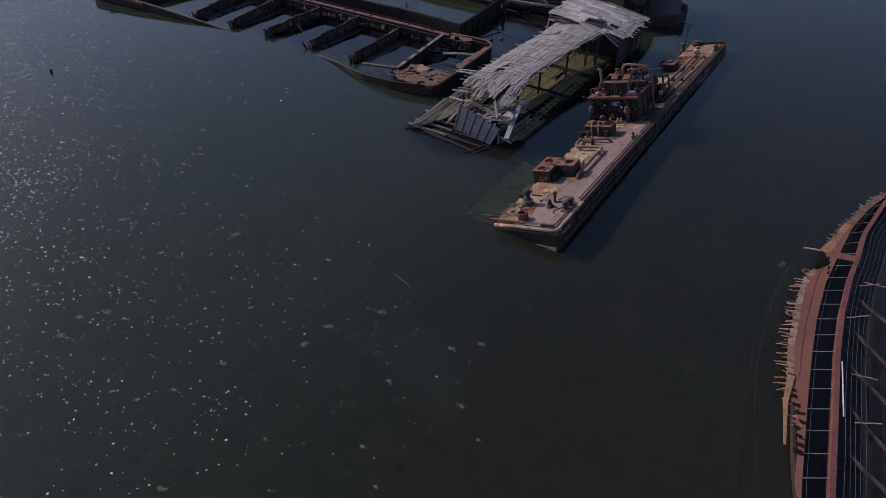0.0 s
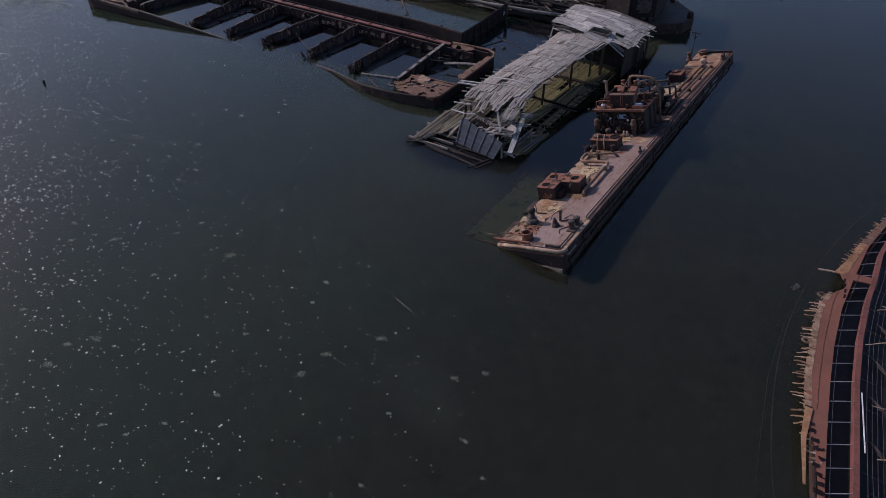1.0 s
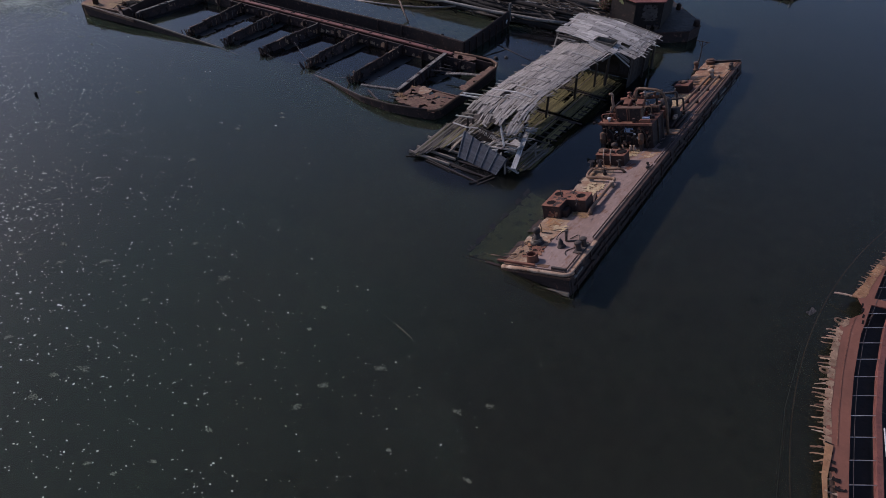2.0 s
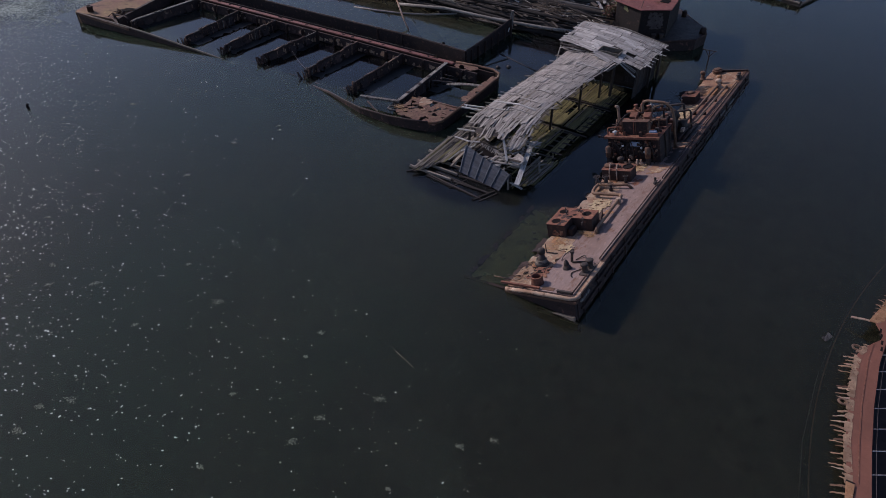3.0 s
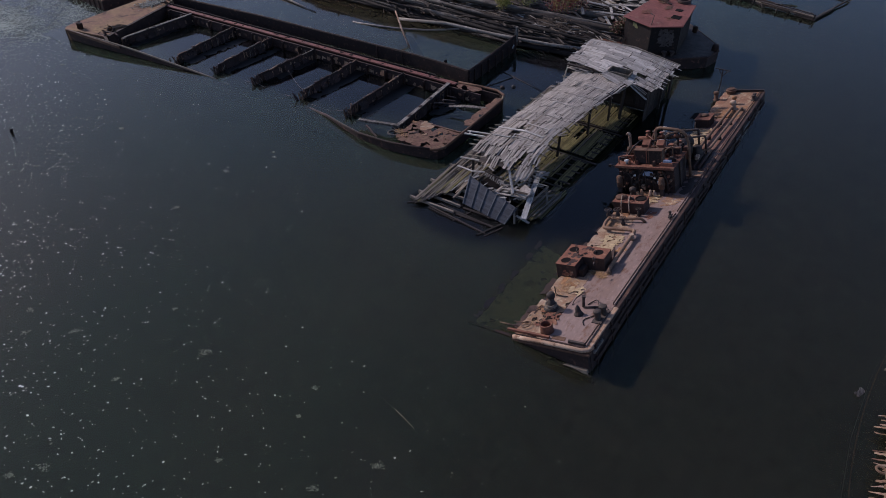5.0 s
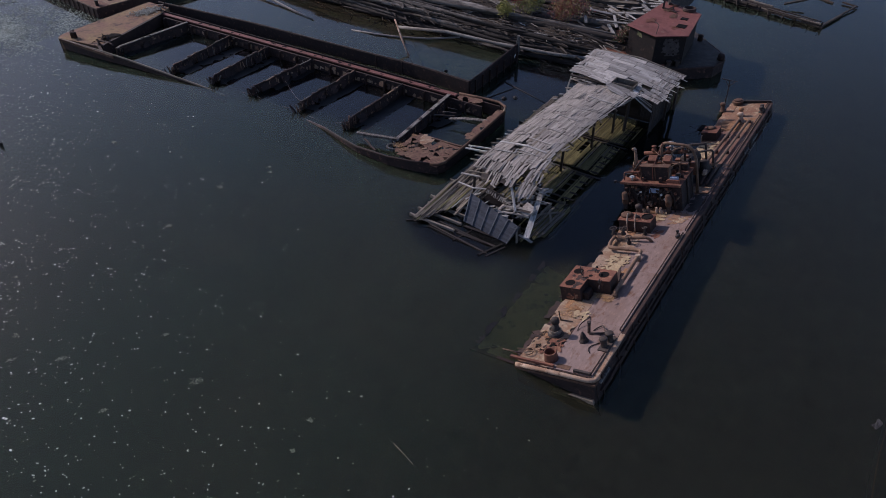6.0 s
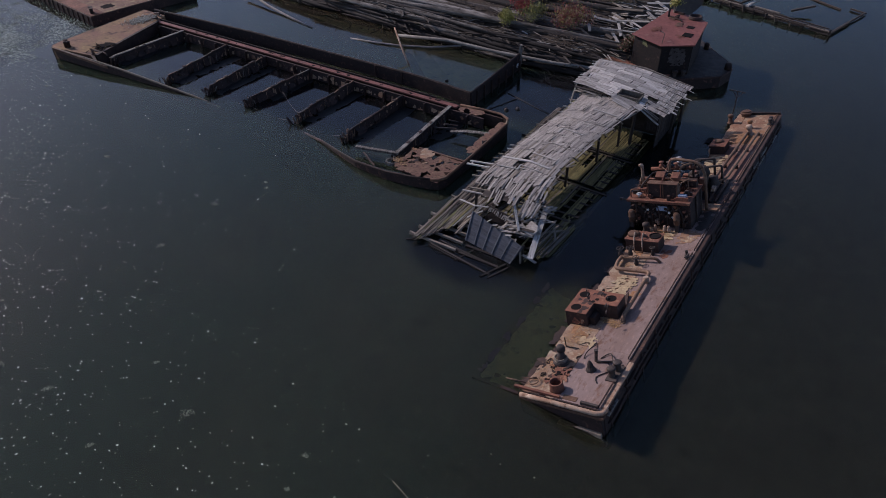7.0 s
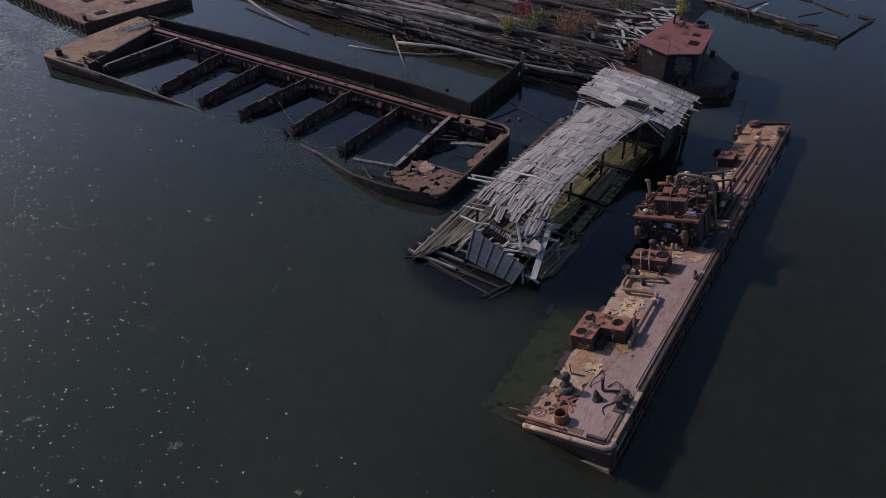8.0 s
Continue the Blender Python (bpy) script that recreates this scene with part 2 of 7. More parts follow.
def water_material():
    m, n, l = nodes_of("harbour_water")
    n.remove(n["Principled BSDF"])
    co = n.new("ShaderNodeTexCoord")
    big = n.new("ShaderNodeTexNoise")
    big.inputs["Scale"].default_value, big.inputs["Detail"].default_value = 0.035, 4
    l.new(co.outputs["Object"], big.inputs["Vector"])
    rip = n.new("ShaderNodeTexNoise")
    rip.inputs["Scale"].default_value, rip.inputs["Detail"].default_value, rip.inputs["Roughness"].default_value = 1.6, 4, 0.6
    l.new(co.outputs["Object"], rip.inputs["Vector"])
    # body darker towards +x: the sky's weaker reflection there put into the colour
    sep = n.new("ShaderNodeSeparateXYZ")
    l.new(co.outputs["Object"], sep.inputs[0])
    warp = n.new("ShaderNodeMath")
    warp.operation = "MULTIPLY_ADD"
    l.new(big.outputs["Fac"], warp.inputs[0])
    warp.inputs[1].default_value = 14
    l.new(sep.outputs["X"], warp.inputs[2])
    deep = n.new("ShaderNodeMapRange")
    deep.interpolation_type = "SMOOTHSTEP"
    deep.inputs["From Min"].default_value, deep.inputs["From Max"].default_value = 12, 30
    l.new(warp.outputs[0], deep.inputs["Value"])
    ramp = n.new("ShaderNodeValToRGB")
    ramp.color_ramp.elements[0].position, ramp.color_ramp.elements[0].color = 0.38, (0.038, 0.0505, 0.032, 1)
    ramp.color_ramp.elements[1].position, ramp.color_ramp.elements[1].color = 0.64, (0.046, 0.0495, 0.031, 1)
    l.new(big.outputs["Fac"], ramp.inputs[0])
    body = n.new("ShaderNodeSubsurfaceScattering")
    body.falloff = "BURLEY"
    body.inputs["Scale"].default_value = 0.5
    body.inputs["Radius"].default_value = (1.0, 1.3, 1.3)
    blend = n.new("ShaderNodeMix")
    blend.data_type = "RGBA"
    l.new(deep.outputs[0], blend.inputs[0])
    l.new(ramp.outputs[0], blend.inputs[6])
    blend.inputs[7].default_value = (0.0305, 0.030, 0.0185, 1)
    # painted tones: shade in the raft gap and hopper, bank reflection; also stirred silt
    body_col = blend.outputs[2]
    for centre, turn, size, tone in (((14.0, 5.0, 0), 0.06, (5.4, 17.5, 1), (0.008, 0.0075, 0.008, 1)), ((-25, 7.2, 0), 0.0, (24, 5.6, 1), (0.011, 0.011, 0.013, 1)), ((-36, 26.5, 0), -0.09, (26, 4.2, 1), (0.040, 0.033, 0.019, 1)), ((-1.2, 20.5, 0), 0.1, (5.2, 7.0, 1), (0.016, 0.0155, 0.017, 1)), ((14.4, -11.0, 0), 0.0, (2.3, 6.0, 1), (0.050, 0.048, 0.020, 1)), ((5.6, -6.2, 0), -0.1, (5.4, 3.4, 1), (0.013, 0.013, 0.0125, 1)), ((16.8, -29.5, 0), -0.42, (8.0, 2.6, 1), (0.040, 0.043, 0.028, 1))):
        tone_patch = n.new("ShaderNodeMapping")
        tone_patch.vector_type = "TEXTURE"
        tone_patch.inputs["Location"].default_value, tone_patch.inputs["Rotation"].default_value, tone_patch.inputs["Scale"].default_value = centre, (0, 0, turn), size
        l.new(co.outputs["Object"], tone_patch.inputs["Vector"])
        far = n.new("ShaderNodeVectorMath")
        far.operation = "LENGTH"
        l.new(tone_patch.outputs[0], far.inputs[0])
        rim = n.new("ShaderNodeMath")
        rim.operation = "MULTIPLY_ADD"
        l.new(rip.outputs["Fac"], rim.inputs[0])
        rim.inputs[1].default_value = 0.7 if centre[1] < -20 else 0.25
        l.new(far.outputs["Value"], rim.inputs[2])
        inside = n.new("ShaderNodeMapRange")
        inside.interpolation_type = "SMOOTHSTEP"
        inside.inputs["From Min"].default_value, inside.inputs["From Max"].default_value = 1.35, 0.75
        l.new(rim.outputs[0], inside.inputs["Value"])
        tone_mix = n.new("ShaderNodeMix")
        tone_mix.data_type = "RGBA"
        l.new(inside.outputs[0], tone_mix.inputs[0])
        l.new(body_col, tone_mix.inputs[6])
        tone_mix.inputs[7].default_value = tone
        body_col = tone_mix.outputs[2]
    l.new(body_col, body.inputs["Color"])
    clear = n.new("ShaderNodeBsdfTransparent")
    clear.inputs["Color"].default_value = (0.75, 0.85, 0.7, 1)
    murk = n.new("ShaderNodeMixShader")
    murk.inputs[0].default_value = 0.42
    l.new(body.outputs[0], murk.inputs[1])
    l.new(clear.outputs[0], murk.inputs[2])
    bp = n.new("ShaderNodeBump")
    bp.inputs["Strength"].default_value, bp.inputs["Distance"].default_value = 0.10, 0.05
    l.new(rip.outputs["Fac"], bp.inputs["Height"])
    gl = n.new("ShaderNodeBsdfGlossy")
    gl.inputs["Roughness"].default_value = 0.05
    l.new(bp.outputs[0], gl.inputs["Normal"])
    fr = n.new("ShaderNodeFresnel")
    fr.inputs["IOR"].default_value = 1.32
    l.new(bp.outputs[0], fr.inputs["Normal"])
    out = n.new("ShaderNodeMixShader")
    l.new(fr.outputs[0], out.inputs[0])
    l.new(murk.outputs[0], out.inputs[1])
    l.new(gl.outputs[0], out.inputs[2])
    l.new(out.outputs[0], n["Material Output"].inputs["Surface"])
    return m


# cabin walls: shade from shrub and wreckage put into the steel's colour
SHADED_STEEL = surface("shaded_steel", (0.012, 0.0095, 0.0092), (0.019, 0.0135, 0.012), (0.05, 0.03, 0.024), rough=0.85, third_cover=0.62, scale=1.1, grain=9, spread=0.1)

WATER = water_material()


# ---------------------------------------------------------------- mesh tools
def rnd(a, b):
    return random.uniform(a, b)


class Geo:
    """Collects vertices and faces for one mesh."""

    def __init__(self):
        self.v, self.f = [], []

    def add(self, verts, faces, m=None):
        o = len(self.v)
        self.v += [tuple(m @ Vector(p)) if m is not None else tuple(p) for p in verts]
        self.f += [tuple(i + o for i in f) for f in faces]
        return self

    def box(self, x0, x1, y0, y1, z0, z1, m=None):
        vs = [(x, y, z) for z in (z0, z1) for y in (y0, y1) for x in (x0, x1)]
        return self.add(vs, [(0, 2, 3, 1), (4, 5, 7, 6), (0, 1, 5, 4), (2, 6, 7, 3), (0, 4, 6, 2), (1, 3, 7, 5)], m)

    def beam(self, a, b, w, h, twist=0.0, rough=0.0):
        """A timber from a to b, w wide and h high, with ends cut unevenly."""
        a, b = Vector(a), Vector(b)
        d = b - a
        q = d.to_track_quat("X", "Z").to_matrix().to_4x4()
        m = Matrix.Translation(a) @ q @ Matrix.Rotation(twist, 4, "X")
        ln, vs = d.length, []
        for k in range(4):
            bow = 0 if k in (0, 3) else rnd(-1, 1) * rough * 0.6
            for sy, sz in ((-1, -1), (1, -1), (1, 1), (-1, 1)):
                e = rnd(-1, 1) * rough if k in (0, 3) else 0
                vs.append((ln * k / 3 + e, sy * w / 2 + bow, sz * h / 2 + bow * 0.4))
        fs = [(3, 2, 1, 0), (12, 13, 14, 15)]
        fs += [(k * 4 + i, k * 4 + (i + 1) % 4, k * 4 + 4 + (i + 1) % 4, k * 4 + 4 + i) for k in range(3) for i in range(4)]
        return self.add(vs, fs, m)

    def tube(self, pts, r, n=8, r1=None):
        """A round bar along pts; r to r1 from end to end."""
        pts = [Vector(p) for p in pts]
        vs, fs, up = [], [], None
        for i, p in enumerate(pts):
            d = (pts[min(i + 1, len(pts) - 1)] - pts[max(i - 1, 0)]).normalized()
            if up is None:
                up = d.orthogonal().normalized()
            up = (up - d * up.dot(d)).normalized()
            s = d.cross(up)
            rr = r + ((r1 if r1 is not None else r) - r) * i / max(1, len(pts) - 1)
            vs += [p + (up * math.cos(2 * math.pi * k / n) + s * math.sin(2 * math.pi * k / n)) * rr for k in range(n)]
        for i in range(len(pts) - 1):
            fs += [(i * n + k, i * n + (k + 1) % n, (i + 1) * n + (k + 1) % n, (i + 1) * n + k) for k in range(n)]
        fs += [tuple(range(n - 1, -1, -1)), tuple(range((len(pts) - 1) * n, len(pts) * n))]
        return self.add(vs, fs)

    def lathe(self, prof, n=16, m=None):
        """A turned body from (radius, height) pairs."""
        vs = [(r * math.cos(2 * math.pi * k / n), r * math.sin(2 * math.pi * k / n), z) for r, z in prof for k in range(n)]
        fs = [(i * n + k, i * n + (k + 1) % n, (i + 1) * n + (k + 1) % n, (i + 1) * n + k) for i in range(len(prof) - 1) for k in range(n)]
        fs += [tuple(range(n - 1, -1, -1)), tuple(range((len(prof) - 1) * n, len(prof) * n))]
        return self.add(vs, fs, m)

    def prism(self, pts, z0, z1, m=None):
        """An upright block over a plan given as (x, y) pairs, counter-clockwise; z1 may be one height or one for each corner."""
        n = len(pts)
        tops = z1 if isinstance(z1, (list, tuple)) else [z1] * n
        vs = [(x, y, z0) for x, y in pts] + [(x, y, z) for (x, y), z in zip(pts, tops)]
        fs = [tuple(range(n - 1, -1, -1)), tuple(range(n, 2 * n))] + [(i, (i + 1) % n, n + (i + 1) % n, n + i) for i in range(n)]
        return self.add(vs, fs, m)

    def weld(self):
        """Joins corners that meet."""
        seen, index, verts = {}, [], []
        for p in self.v:
            key = tuple(round(c, 4) for c in p)
            if key not in seen:
                seen[key] = len(verts)
                verts.append(p)
            index.append(seen[key])
        self.v, self.f = verts, [tuple(index[i] for i in f) for f in self.f]
        return self

    def mesh(self, name, mat, smooth=False):
        me = bpy.data.meshes.new(name)
        me.from_pydata(self.v, [], self.f)
        me.materials.append(mat)
        if smooth:
            me.polygons.foreach_set("use_smooth", [True] * len(me.polygons))
        me.update()
        return me


def part(name, geo, mat, parent, label="", smooth=False, bevel=0.0):
    ob = new(name, geo.mesh(name, mat, smooth))
    ob.parent = parent
    if bevel:
        b = ob.modifiers.new("edges", "BEVEL")
        b.width, b.segments, b.limit_method = bevel, 2, "ANGLE"
    return tagged(ob, label)


def thing(name, m, label, category, group="", kind=""):
    ob = new(name)
    ob.matrix_world = m
    return tagged(ob, label, category, group, kind)


def setting(name, geo, mat, label="", category="", kind="structure", smooth=False):
    return tagged(new(name, geo.mesh(name, mat, smooth)), label, category, "", kind)


def piece(name, me, parent, m):
    ob = new(name, me)
    ob.parent, ob.matrix_local = parent, m
    return ob


def lay(a, b, w, h, twist=0.0):
    """The matrix that lays a unit piece from a to b, w wide and h thick."""
    a, b = Vector(a), Vector(b)
    d = b - a
    return Matrix.Translation((a + b) / 2) @ d.to_track_quat("X", "Z").to_matrix().to_4x4() @ Matrix.Rotation(twist, 4, "X") @ Matrix.Diagonal((d.length, w, h, 1))


def unit_planks(mat, count=5, jag=0.03):
    """Planks one metre each way, with broken ends and a slight bow."""
    out = []
    for _ in range(count):
        g, n = Geo(), 4
        left = [rnd(-jag, jag) - 0.5 + jag for _ in range(n)]
        right = [rnd(-jag, jag) + 0.5 - jag for _ in range(n)]
        bow = rnd(-0.12, 0.12)
        vs = []
        for z in (-0.5, 0.5):
            for i in range(n):
                y = -0.5 + i / (n - 1)
                vs += [(left[i], y, z), (rnd(-0.1, 0.1), y + bow, z), (right[i], y, z)]
        fs = []
        for i in range(n - 1):
            for k in range(2):
                p = i * 3 + k
                fs += [(12 + p, 12 + p + 1, 12 + p + 4, 12 + p + 3), (p, p + 3, p + 4, p + 1)]
        for i in range(n - 1):
            fs += [(i * 3, 12 + i * 3, 12 + i * 3 + 3, i * 3 + 3), (i * 3 + 2, i * 3 + 5, 12 + i * 3 + 5, 12 + i * 3 + 2)]
        for k in range(2):
            fs += [(k, k + 1, 13 + k, 12 + k), (9 + k, 21 + k, 22 + k, 10 + k)]
        g.add(vs, fs)
        out.append(g.mesh("plank", mat))
    return out


def ragged(x0, x1, y0, y1, cell, holes, seed, edge=0.5, thick=0.03, hole_scale=0.5, keep=None):
    """A corroded plate lying in z = 0: a grid with holes eaten out of it and moth-eaten edges."""
    g = Geo()
    nx, ny = max(2, round((x1 - x0) / cell)), max(2, round((y1 - y0) / cell))
    idx, vs, fs = {}, [], []

    def vert(i, j, s):
        if (i, j, s) not in idx:
            x, y = x0 + (x1 - x0) * i / nx, y0 + (y1 - y0) * j / ny
            d = noise.noise_vector(Vector((x * 1.7 + seed, y * 1.7, seed))) * cell * 0.7
            idx[i, j, s] = len(vs)
            vs.append((x + d.x, y + d.y, -s * thick + 0.02 * d.z))
        return idx[i, j, s]

    alive = {}
    for i in range(nx):
        for j in range(ny):
            x, y = x0 + (x1 - x0) * (i + 0.5) / nx, y0 + (y1 - y0) * (j + 0.5) / ny
            v = noise.noise(Vector((x / hole_scale + seed * 3.1, y / hole_scale, seed))) + 0.5 * noise.noise(Vector((x / hole_scale * 2.3, y / hole_scale * 2.3 + seed, 4)))
            rim = min(i, nx - 1 - i, j, ny - 1 - j) * cell
            alive[i, j] = v < 1 - holes * 1.6 - (edge * max(0, 1 - rim / 0.35) if edge else 0) and (keep is None or keep(x, y))
    left = {c for c, ok in alive.items() if ok}      # one sheet: drop loose islands
    sheet = set()
    while left:
        todo = [left.pop()]
        group = set(todo)
        while todo:
            i, j = todo.pop()
            for c in ((i + 1, j), (i - 1, j), (i, j + 1), (i, j - 1)):
                if c in left:
                    left.discard(c)
                    group.add(c)
                    todo.append(c)
        if len(group) > len(sheet):
            sheet = group
    alive = {c: c in sheet for c in alive}

    def soften():
        """Rounds the corners of the outline and of the holes."""
        for (i, j, s), k in idx.items():
            near = [(i + a, j + b) for a in (-1, 0) for b in (-1, 0)]
            on = [c for c in near if alive.get(c)]
            off = [c for c in near if not alive.get(c)]
            goal = on[0] if len(on) == 1 else off[0] if len(on) == 3 else None
            if goal:
                x, y, z = vs[k]
                amount = 0.5 + 0.3 * noise.noise(Vector((i * 3.3, j * 2.7, seed)))
                vs[k] = (x + (goal[0] + 0.5 - i) * amount * cell, y + (goal[1] + 0.5 - j) * amount * cell, z)

    for (i, j), ok in alive.items():
        if not ok:
            continue
        c = ((i, j), (i + 1, j), (i + 1, j + 1), (i, j + 1))
        fs.append(tuple(vert(a, b, 0) for a, b in c))
        fs.append(tuple(vert(a, b, 1) for a, b in reversed(c)))
        for (di, dj), (p, q) in (((0, -1), (0, 1)), ((1, 0), (1, 2)), ((0, 1), (2, 3)), ((-1, 0), (3, 0))):
            if not alive.get((i + di, j + dj)):
                fs.append((vert(*c[p], 1), vert(*c[q], 1), vert(*c[q], 0), vert(*c[p], 0)))
    soften()
    return g.add(vs, fs)


def shift(g, m):
    g.v = [tuple(m @ Vector(p)) for p in g.v]
    return g


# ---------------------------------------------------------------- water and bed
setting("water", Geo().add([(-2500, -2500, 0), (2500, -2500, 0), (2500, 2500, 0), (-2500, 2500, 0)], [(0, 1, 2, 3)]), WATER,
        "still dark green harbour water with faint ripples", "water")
setting("ground", Geo().add([(-2500, -2500, -1.1), (2500, -2500, -1.1), (2500, 2500, -1.1), (-2500, 2500, -1.1)], [(0, 1, 2, 3)]), MUD,
        "brown mud bed under the water", "ground")

# ---------------------------------------------------------------- tank barge, listing to its far side
LIST, TRIM = radians(15), radians(-0.79)
bx = Vector((0, math.cos(TRIM), math.sin(TRIM)))
by = Vector((-math.cos(LIST), 0, -math.sin(LIST)))
bz = bx.cross(by).normalized()
by = bz.cross(bx)
BARGE = Matrix(((bx.x, by.x, bz.x, 20.35), (bx.y, by.y, bz.y, -16.1), (bx.z, by.z, bz.z, 1.6), (0, 0, 0, 1)))
barge = thing("tank_barge", BARGE, "rusted steel tank barge listing in the water with bare deck", "barge")


def at_deck(u, v, w=0.0, turn=0.0):
    return BARGE @ pose(u, v, w, 0, 0, turn)


def deck_edge(u):
    return 5.1 if u < 19.5 else 5.1 - 1.2 * min(1, (u - 19.5) / 6)


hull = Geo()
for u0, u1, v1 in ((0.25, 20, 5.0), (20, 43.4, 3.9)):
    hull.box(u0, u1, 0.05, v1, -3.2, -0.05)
part("hull", hull, DARK_STEEL, barge)
PLATES = [0.3, 5.2, 11.4, 17.6, 23.6, 29.8, 36.0, 43.5]
for i in range(7):
    u0, u1 = PLATES[i], PLATES[i + 1]
    part("deck_plate", Geo().box(u0 + 0.006, u1 - 0.006, 0.3, 3.08, -0.05, rnd(0, 0.008)), DECK_RED if i in (4, 5) else OCHRE_DECK if i > 5 else DECK, barge)
    g = ragged(u0 + 0.006, u1 - 0.006, 3.095, deck_edge((u0 + u1) / 2), 0.13, 0.30 if i == 0 else 0.16, 3.3 + i * 7, edge=0.12, thick=0.05, hole_scale=0.55,
               keep=lambda x, y: y < 4.6 or noise.noise(Vector((x * 1.1, y * 1.1, 3))) < 0.4)
    part("deck_plate", g, OCHRE_DECK if i > 4 else DECKTAN, barge, "pale flaking deck plate with rust holes")
# rust stains and scale on the pale plates
for k in range(13):
    u, v = (rnd(0.8, 6.2), rnd(3.3, 4.4)) if k < 8 else (rnd(9.8, 20), rnd(1.0, 4.8))
    part("rust_stain", shift(ragged(0, rnd(0.5, 1.5), 0, rnd(0.3, 0.8), 0.09, 0.42, k * 2.3 + 1, edge=0.45, thick=0.012, hole_scale=0.4), pose(u, v, 0.013 + 0.0006 * k, 0, 0, rnd(-25, 25))),
         OCHRE if k % 4 else RUST, barge)
for k in range(6):
    part("rust_hole", shift(ragged(0, rnd(0.25, 0.7), 0, rnd(0.2, 0.45), 0.07, 0.36, k * 3.1 + 2, edge=0.4, thick=0.012, hole_scale=0.3), pose(rnd(0.9, 3.2), rnd(3.4, 4.9), 0.03, 0, 0, rnd(0, 90))), RUST_DARK, barge)
# bleached litter, engine-house shadow painted on the plating, burnt-through scabs on the fore deck
for u0, u1, v0, v1, sd, mt, lab in ((18.1, 19.75, 2.3, 4.3, 1.7, STRAWY, "drift of bleached straw litter"), (28.9, 33.6, 2.25, 3.9, 2.9, STRAWY, "bleached straw litter on the plating"), (36.2, 39.4, 0.6, 3.6, 7.7, OCHRE, ""), (20.2, 23.25, 0.34, 1.45, 4.1, SHADOW_PLATE, "plating with engine-house shadow painted in"),
                                 (24.5, 28.9, 0.34, 2.4, 5.3, SHADOW_PLATE, "plating with engine-house shadow painted in"), (17.9, 20.0, 0.5, 2.2, 9.1, OCHRE_DECK, ""), (1.2, 3.1, 2.9, 4.3, 6.3, RUST, ""), (4.9, 6.9, 2.7, 3.9, 8.8, STRAWY, "bleached straw litter"), (9.9, 13.2, 2.6, 4.4, 3.9, STRAWY, "bleached straw litter")):
    part("deck_crust", shift(ragged(u0, u1, v0, v1, 0.1 if mt is SHADOW_PLATE else 0.06, 0.34 if mt is SHADOW_PLATE else 0.5, sd, edge=0.5, thick=0.006, hole_scale=0.6 if mt is SHADOW_PLATE else 0.28), pose(0, 0, 0.026 if v0 < 2 else 0.054)), mt, barge, lab)
for u, v, a, b in ((1.3, 3.9, 0.5, 0.3), (2.0, 3.55, 0.45, 0.3), (2.5, 4.0, 0.5, 0.35), (1.7, 4.35, 0.4, 0.3), (2.2, 3.15, 0.35, 0.2)):
    part("rust_hole", shift(ragged(0, a, 0, b, 0.05, 0.4, u * 7, edge=0.4, thick=0.006, hole_scale=0.25), pose(u, v, 0.064)), BLACK, barge, "hole rusted through the plate")
# wasted deck edge at the water line and wreckage just under water
for k in range(9):
    u = 0.6 + k * 2.05
    part("wasted_edge", shift(ragged(u, u + 2.0, 5.0, 5.6, 0.11, 0.46, 31 + k * 1.3, edge=0.3, thick=0.03, hole_scale=0.45), pose(0, 0, -0.05)), RUST_DARK, barge, "blackened wasted deck edge")
part("sunken_lip", Geo().beam((0.15, 5.3, -0.22), (0.05, 8.3, 0.3), 0.2, 0.16, 0, 0.05), RUST_DARK, barge)
# deck lip, rub rails and toe rails along the dry side
part("gunwale", Geo().box(4.6, 43.5, -0.02, 0.3, -0.14, -0.012), RUST_DARK, barge, bevel=0.03)
part("gunwale", Geo().box(0.3, 4.59, -0.02, 0.3, -0.14, -0.008), TAN, barge, bevel=0.03)
for u0, u1 in ((0.4, 2.6), (4.76, 16.9), (17.35, 21.1), (21.6, 27.0), (28.5, 40.0), (40.4, 43.2)):
    part("toe_rail", Geo().box(u0, u1, 0.36, 0.43, 0.08, 0.16).box(u0, u0 + 0.06, 0.36, 0.43, -0.02, 0.08).box(u1 - 0.06, u1, 0.36, 0.43, -0.02, 0.08)
         .box((u0 + u1) / 2, (u0 + u1) / 2 + 0.06, 0.36, 0.43, -0.02, 0.08), RUST_DARK, barge, bevel=0.015)
for w in (-0.55, -1.05):
    u = 0.6
    while u < 42:
        ln = rnd(1.2, 3.6)
        part("rub_strip", Geo().beam((u, -0.03, w + rnd(-0.04, 0.04)), (min(43, u + ln), -0.03, w + rnd(-0.04, 0.04)), 0.12, 0.14, 0, 0.05), LOGWOOD if random.random() < 0.3 else RUST_DARK, barge)
        u += ln + rnd(0.1, 1.2)
for k in range(18):
    part("stiffener", Geo().box(0.9 + k * 2.4, 1.0 + k * 2.4, -0.04, 0.05, -2.4, -0.15), RUST_DARK, barge)
